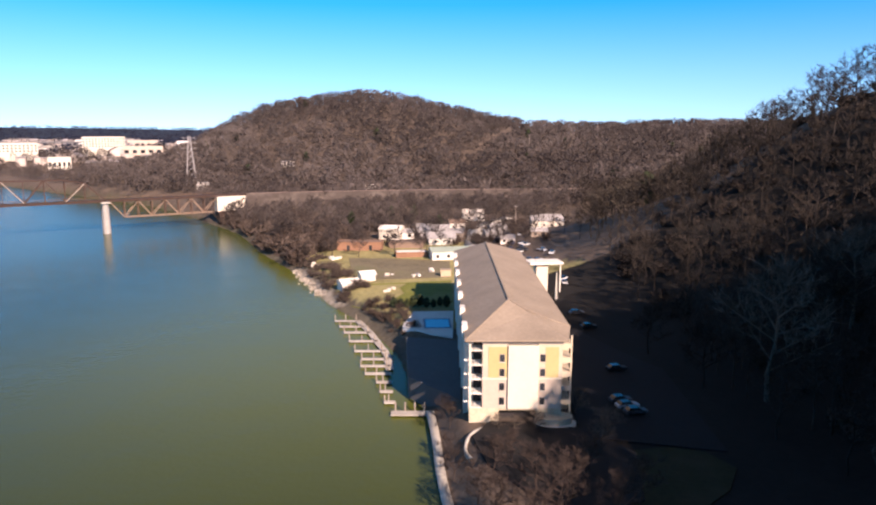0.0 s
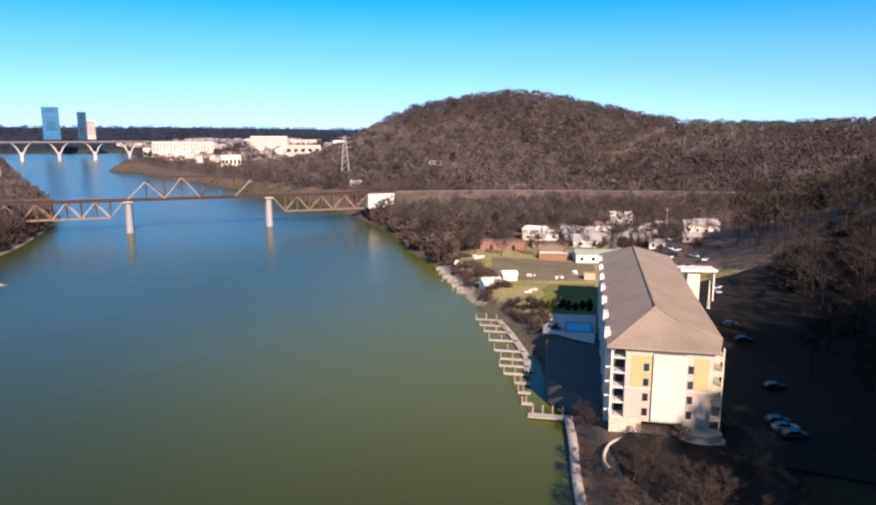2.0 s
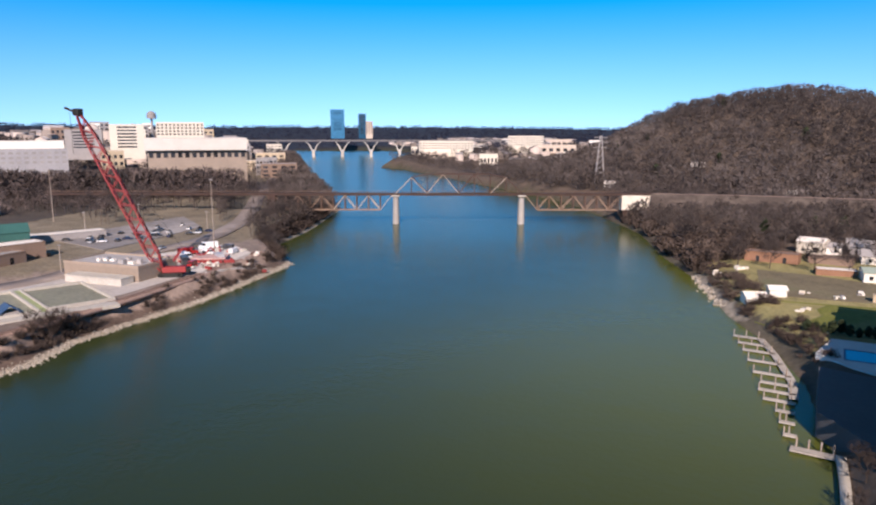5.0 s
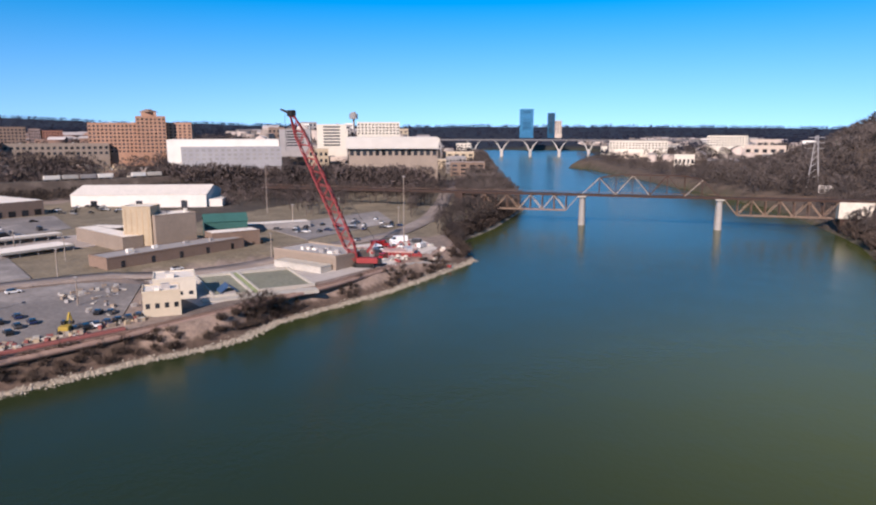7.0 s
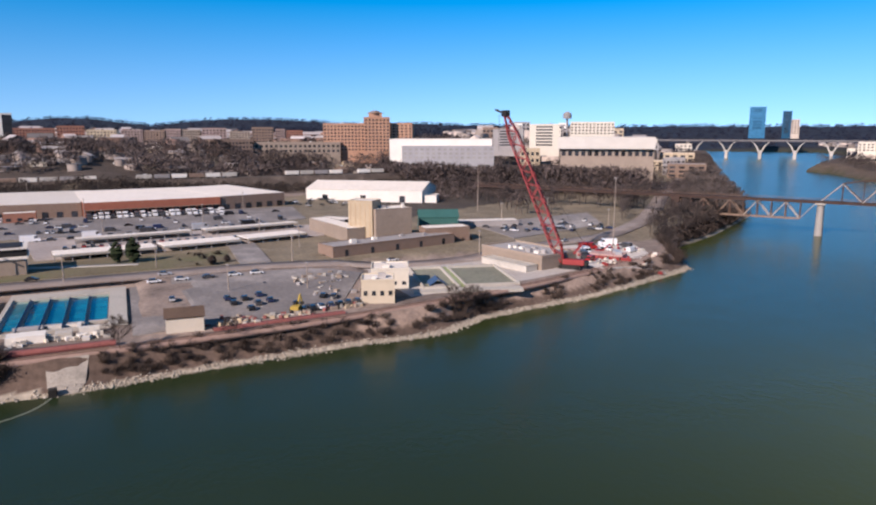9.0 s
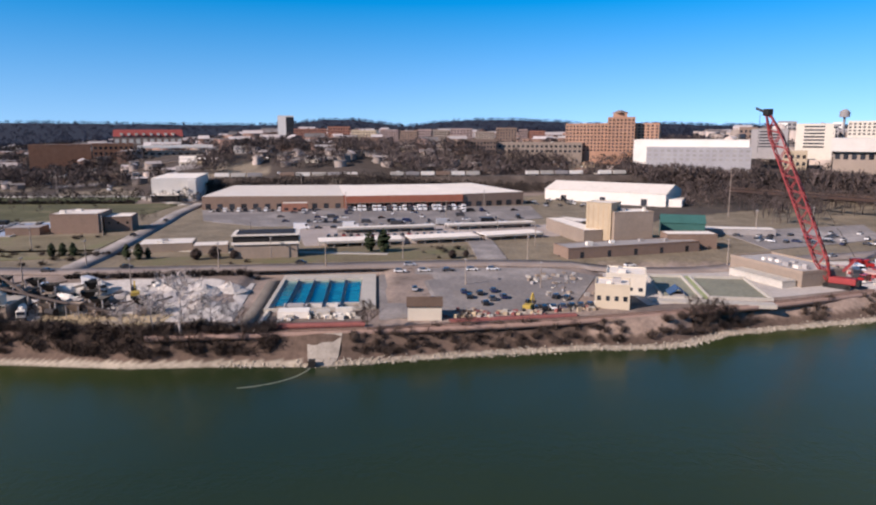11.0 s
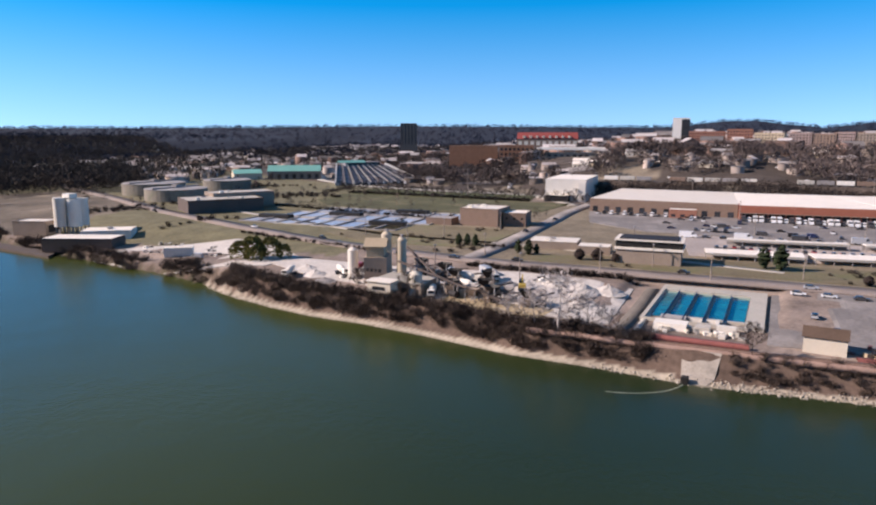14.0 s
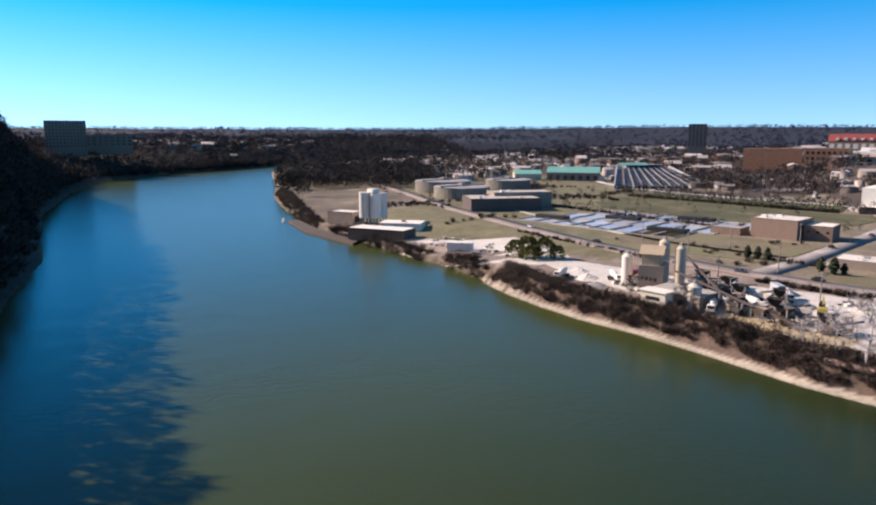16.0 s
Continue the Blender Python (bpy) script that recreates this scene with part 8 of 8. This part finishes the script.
for i in range(6):
    piece("leg", CRANERED, red, 0.3 + i * 5, 0.2, -1, 0.9 + i * 5, 0.8, 1.6)
    piece("panel", CRANERED, red, 0.9 + i * 5, 0.3, -0.5, 4.6 + i * 5, 0.5, 1.4)


# verge hedges and fences
def hedge(line, n, h, material, name, label, seed):
    pts, rng = [], np.random.default_rng(seed)
    (ax, ay), (bx, by) = line
    for i in range(n):
        f = (i + rng.uniform(0, 1)) / n
        pts.append((ax + (bx - ax) * f + rng.uniform(-0.7, 0.7), ay + (by - ay) * f))
    return scatter(name, BUSH, np.array(pts), material, label, "hedge", h * 0.7, h * 1.25, seed)


field_line = np.array([(-506 + 10 * math.sin(k * 1.7) - 3 * (k % 4), -345 + k * 2.6) for k in range(84)])
scatter("field_trees", LIGHTCROWN, field_line, DARKWOODS, "dark row of bare trees behind the sports field", "trees", 5, 10, 73)
basin_line = np.array([(-400 + k * 0.9 + 4 * math.sin(k * 2.3), -318 + k * 4.4) for k in range(34)])
scatter("basin_trees", LIGHTCROWN, basin_line, DARKWOODS, "dark bushy trees behind the basins", "trees", 3, 6, 74)
hedge(((-252, -112), (-253, -44)), 44, 2.6, DARKWOODS, "yard_hedge", "dark scrubby hedge between stone yard and road", 31)
hedge(((-296, -140), (-296, -104)), 12, 2.0, DARKWOODS, "verge_hedge", "low dark hedge on the verge", 32)
hedge(((-500, -170), (-505, -335)), 90, 3.0, DARKWOODS, "field_hedge", "dark hedge along the sports field", 33)
hedge(((-372, -165), (-400, -330)), 60, 2.4, DARKWOODS, "basin_hedge", "dark scrub behind the basins", 34)
hedge(((-286, 95), (-290, 150)), 14, 2.2, DARKWOODS, "hall_hedge", "bare shrubs along the brick hall", 35)
hedge(((-262, -150), (-285, -260)), 40, 2.0, DARKWOODS, "road_hedge", "low bare scrub along the road", 36)


def fence(line, label, h=1.8, step=6.0):
    (ax, ay), (bx, by) = line
    m, w = frame_of(line[0], line[1], gz((ax + bx) / 2, (ay + by) / 2))
    ob = thing("fence", m, label, "fence", "wire fences")
    n = int(w / step)
    for i in range(n + 1):
        piece("post", GREYWALL, ob, i * w / n - 0.06, -0.06, -0.5, i * w / n + 0.06, 0.06, h)
    for z in (0.5, h - 0.05):
        piece("rail", GREYWALL, ob, 0, -0.03, z, w, 0.03, z + 0.06)


fence(((-257, -2), (-259, 62)), "grey post and rail fence beside the road")
fence(((-254, -44), (-252, -110)), "grey post and rail fence behind the yard")
fence(((-376, -60), (-378, 40)), "grey post and rail fence of the depot")

# boundary wall of the warehouse yard, parked trailers
for i in range(14):
    y = -40 + i * 8.5
    x = -366 - 0.16 * (y + 40)
    vehicle("truck" if i % 3 == 0 else "car", (0, 4, 1, 0, 2)[i % 5], x, y, 95)
# cars and small houses on the slope below the campus
rng5 = random.Random(31)
for i in range(46):
    y = rng5.uniform(-380, 330)
    x = -600 - rng5.uniform(0, 110)
    vehicle(("car", "van")[i % 4 == 0], rng5.choice((0, 0, 2, 0, 4)), x, y, rng5.uniform(0, 180))
for i in range(26):
    y = rng5.uniform(-420, 330)
    x = -640 - rng5.uniform(0, 120)
    house(x, y, 92 + rng5.uniform(-15, 15), rng5.uniform(9, 20), rng5.uniform(8, 12), rng5.uniform(3, 6), (IVORY, BROWNBRICK, TAN, WHITE)[i % 4], (GREYROOF, WHITEROOF, BROWNBRICK)[i % 3], "small house among bare trees below the campus", "campus houses")

# south bank: road, cars, rocks and boats
ribbon("road_south", [(16, 330), (17, 350), (22, 400), (34, 424), (44, 436)], 8, CONCRETE, "pale road between the riverside houses", "road", 0.2)
for i in range(34):
    y = 240 + i * 4.2
    vehicle("car", rng5.choice((0, 0, 2, 1, 4, 3)), 36 + rng5.uniform(-6, 12) - (6 if y > 330 else 0), y, rng5.uniform(0, 180))


def rocks(name, line, n, size, seed, label):
    rng = np.random.default_rng(seed)
    V, F, k = [], [], 0
    base = np.array([(0, 0, 1), (1, 0, 0), (0, 1, 0), (-1, 0, 0), (0, -1, 0), (0, 0, -1)], float)
    faces = np.array([(0, 1, 2), (0, 2, 3), (0, 3, 4), (0, 4, 1), (5, 2, 1), (5, 3, 2), (5, 4, 3), (5, 1, 4)])
    pts = np.array(line, float)
    seg = np.linalg.norm(np.diff(pts, axis=0), axis=1)
    for i in range(n):
        j = rng.choice(len(seg), p=seg / seg.sum())
        p = pts[j] + (pts[j + 1] - pts[j]) * rng.random() + rng.normal(0, 1.0, 2)
        s = size * rng.uniform(0.5, 1.5)
        v = base * rng.uniform(0.6, 1.3, (6, 3)) * s
        a = rng.uniform(0, 6.28)
        v = np.column_stack([v[:, 0] * math.cos(a) - v[:, 1] * math.sin(a), v[:, 0] * math.sin(a) + v[:, 1] * math.cos(a), v[:, 2] * 0.7])
        V.append(v + (p[0], p[1], max(0.0, gz(*p)) + s * 0.2))
        F.append(faces + k)
        k += 6
    return tagged(new(name, mesh_np(name, np.concatenate(V), np.concatenate(F), ROCK)), label, "rocks", kind="stuff")


rocks("shore_rocks", [(-65, 298), (-54, 274), (-43, 247)], 130, 0.6, 3, "pale rocks tumbled along the south shore")
rocks("plant_riprap", [(-226, 226), (-202, 157), (-195.6, 122), (-191.8, 103.6), (-183, 88.6), (-180.8, 76), (-181.8, 60), (-180.6, 46), (-179, 22), (-174.4, -13)], 2400, 0.33, 4, "pale stone riprap along the plant's shore")
rocks("outfall_rocks", [(-174, -16), (-176, -42)], 70, 0.4, 5, "pale rocks beside the outfall")
stack(-52, 288, 20, 8, (WHITE, IVORY), "white boats and sheets on the rocky shore", 301)
stack(-46, 298, 60, 8, (WHITE, IVORY), "white boats and sheets on the rocky shore", 302)
for i, (x, y) in enumerate(((-20, 262), (-9, 260), (-16, 236), (-3, 270))):
    stack(x, y, i * 35, 4, (WHITE, IVORY, GREYWALL), "small pale garden clutter on the grass", 310 + i)
# the outfall's foam trail on the river
ribbon("foam_trail", [(-173, -17.6), (-169, -19.2), (-165.5, -21.5), (-162.5, -25.5), (-160.4, -30), (-159.6, -34)], 0.5, FOAM, "thin white foam trail drifting from the outfall", "foam", 0.02, 0.7)
part("outlet_head", cube(-0.9, -0.9, -0.5, 0.9, 0.9, 1.6, 0.1), BLACK, thing("outlet", pose(-173.4, -17.6, 0.3), "dark concrete outlet head at the water's edge", "outlet"))

# lanes and lots below the campus
ribbon("campus_lane_upper", [(-690, -300), (-706, -120), (-712, 0), (-700, 110)], 7, ASPHALT, "grey lane between the campus buildings", "lane", 0.2, 10)
ribbon("west_lane", [(-470, -600), (-560, -560), (-680, -500), (-820, -430)], 9, CONCRETE, "pale lane among the western fields", "lane", 0.2, 10)
for k in range(5):
    y0 = -300 + k * 110
    pad("campus_lot", [(-652, y0), (-650, y0 + 46), (-672, y0 + 46), (-674, y0)], LOT, "small asphalt car park below the campus", "car park", 0.2)

for i, (x, y, t, w, d, h, a, b) in enumerate((( -22, 352, 6, 9, 7, 3.2, WHITE, GREYROOF), (2, 352, -8, 10, 8, 3.4, TAUPE, GREYROOF), (24, 350, 12, 8, 7, 3, GREYWALL, GREYROOF), (6, 388, 8, 9, 8, 3.4, WHITE, BROWNBRICK),
        (46, 342, -5, 8, 6, 2.8, TAUPE, GREYROOF), (30, 334, 0, 7, 6, 2.6, WHITE, GREYROOF), (60, 404, 0, 12, 8, 3.5, WHITE, GREYROOF), (-12, 372, 4, 9, 7, 3.2, GREYWALL, GREYROOF))):
    house(x, y, t, w, d, h, a, b, "small pale riverside house among bare trees", "riverside houses", rise=1.8)

for x, y, w in ((-150, 660, 12), (-60, 560, 8), (-205, 585, 9)):
    house(x, y, 10, w, 8, 3.5, WHITE, WHITEROOF, "small white house among woods below the hill", "hill houses")
for x, y, h in ((90, 700, 20), (140, 740, 22), (175, 775, 24)):
    pole(x, y, h, "pale slender mast rising from hillside woods", False)

rng6 = random.Random(77)
for i in range(40):
    y = rng6.uniform(-60, 90)
    vehicle(("car", "car", "van")[i % 3], rng6.choice((0, 1, 2, 4, 1, 3)), -384 - rng6.choice((4, 22, 40)) - 0.16 * abs(y), y, rng6.choice((0, 90, 95)))
for i in range(22):
    vehicle("car", rng6.choice((0, 1, 2, 4)), -480 + rng6.uniform(-20, 20), 104 + rng6.uniform(0, 40), rng6.uniform(0, 180))
for x, y, h in ((-262, -60, 10), (-262, -20, 10), (-270, 60, 10), (-330, -60, 9), (-340, 60, 9), (-390, -10, 11), (-400, 40, 11), (-300, 70, 10), (-310, -150, 10), (-290, -160, 9), (-232, 30, 9), (-226, 55, 9), (-560, -60, 14), (-580, 60, 14), (-600, 180, 14), (-330, 190, 12), (-345, 230, 12), (-212, -84, 9), (-238, -84, 10), (-540, -140, 12)):
    pole(x, y, h)


# ---- crowds of small far-off buildings ----
def town(name, places, size, height, walls, roofs, label, seed, pitched=0.7):
    """Small far buildings that nobody could count: walls with gables or flat tops, and their roofs."""
    rng = np.random.default_rng(seed)
    V, F, M, k = [], [], [], 0
    z = land(places[:, 0], places[:, 1])[0]
    for (x, y), g in zip(places, z):
        w, d, h = rng.uniform(*size), rng.uniform(size[0] * 0.7, size[1] * 0.6), rng.uniform(*height)
        if any((x - bx) ** 2 + (y - by) ** 2 < (br + w / 2) ** 2 for bx, by, br in BUILT):
            continue
        rise = rng.uniform(0.2, 0.32) * d if rng.random() < pitched else 0.25
        a = math.atan2(y, x) + math.pi / 2 + rng.choice((0, 0, 1.57)) + rng.uniform(-0.35, 0.35)
        c, n = math.cos(a), math.sin(a)
        u, o = w / 2, 0.5
        loc = [(-u, -d / 2, -4), (u, -d / 2, -4), (u, d / 2, -4), (-u, d / 2, -4), (-u, -d / 2, h), (u, -d / 2, h), (u, d / 2, h), (-u, d / 2, h), (-u, 0, h + rise - 0.1), (u, 0, h + rise - 0.1),
               (-u - o, -d / 2 - o, h), (u + o, -d / 2 - o, h), (u + o, 0, h + rise), (-u - o, 0, h + rise), (u + o, d / 2 + o, h), (-u - o, d / 2 + o, h)]
        V += [(x + c * p - n * q, y + n * p + c * q, g + r) for p, q, r in loc]
        for f, mt in (((0, 1, 5), 0), ((0, 5, 4), 0), ((1, 2, 6), 0), ((1, 6, 5), 0), ((2, 3, 7), 0), ((2, 7, 6), 0), ((3, 0, 4), 0), ((3, 4, 7), 0), ((5, 6, 9), 0), ((7, 4, 8), 0),
                      ((10, 11, 12), 1), ((10, 12, 13), 1), ((13, 12, 14), 1), ((13, 14, 15), 1)):
            F.append([k + q for q in f])
            M.append(mt)
        k += 16
    me = mesh_np(name, np.array(V), np.array(F), walls)
    me.materials.append(roofs)
    me.polygons.foreach_set("material_index", M)
    return tagged(new(name, me), label, "buildings", kind="stuff")


TOWNWALL = mat("town_wall", (0.4, 0.335, 0.29), 0.9, 0.1, 0.02, 0.2, rand=0.65, island=True)
BRICKTOWN = mat("town_brick", (0.25, 0.16, 0.125), 0.9, 0.1, 0.02, 0.2, rand=0.5, island=True)
TOWNROOF = mat("town_roof", (0.36, 0.325, 0.31), 0.85, 0.1, 0.02, 0.2, rand=0.75, island=True)
town("slope_houses", plants([(-618, -380), (-618, 330), (-650, 440), (-715, 330), (-735, -380)], 21, 101, lambda x, y, h, dn, ds: swell(x, y, 40, 0.4) > -0.35), (7, 16), (3, 6), TOWNWALL, TOWNROOF, "small pale houses and sheds among trees below the campus", 101)
town("campus_houses", plants([(-760, -400), (-760, 170), (-880, 300), (-1300, 500), (-1500, 300), (-1500, -600), (-900, -700)], 36, 102), (12, 34), (7, 15), BRICKTOWN, TOWNROOF, "crowded brick college buildings with pale roofs", 102, 0.45)
town("campus_annexes", plants([(-770, -400), (-770, 170), (-1250, 400), (-1250, -600)], 47, 103), (10, 26), (5, 12), TOWNWALL, TOWNROOF, "pale college buildings among bare trees", 103, 0.4)
town("western_suburb", plants([(-520, -580), (-640, -400), (-900, -480), (-2300, -800), (-2300, -1500), (-1300, -1250), (-700, -1050), (-480, -760)], 34, 104, lambda x, y, h, dn, ds: swell(x, y, 120, 0.3) > -0.5), (9, 24), (4, 8), TOWNWALL, TOWNROOF, "pale suburban houses scattered through dark woods", 104)
town("upriver_suburb", plants([(-300, 800), (-640, 1000), (-900, 1350), (-1500, 2000), (-1000, 2300), (-500, 1500), (-250, 1150)], 42, 105, lambda x, y, h, dn, ds: ds > 30), (10, 34), (4, 12), TOWNWALL, TOWNROOF, "pale low buildings beyond the southern river bank", 105, 0.4)
town("old_town", plants([(-640, 580), (-1080, 1000), (-1250, 1080), (-1500, 1300), (-2000, 1500), (-1900, 1000), (-1500, 700), (-900, 480)], 40, 106, lambda x, y, h, dn, ds: dn > 50), (14, 38), (8, 24), TOWNWALL, TOWNROOF, "crowded pale downtown buildings on the hill", 106, 0.2)
town("bend_houses", plants([(-420, -1240), (-700, -1370), (-900, -1480), (-800, -1700), (-350, -1450)], 36, 107), (12, 30), (4, 9), TOWNWALL, TOWNROOF, "pale houses on the hill behind the river bend", 107)
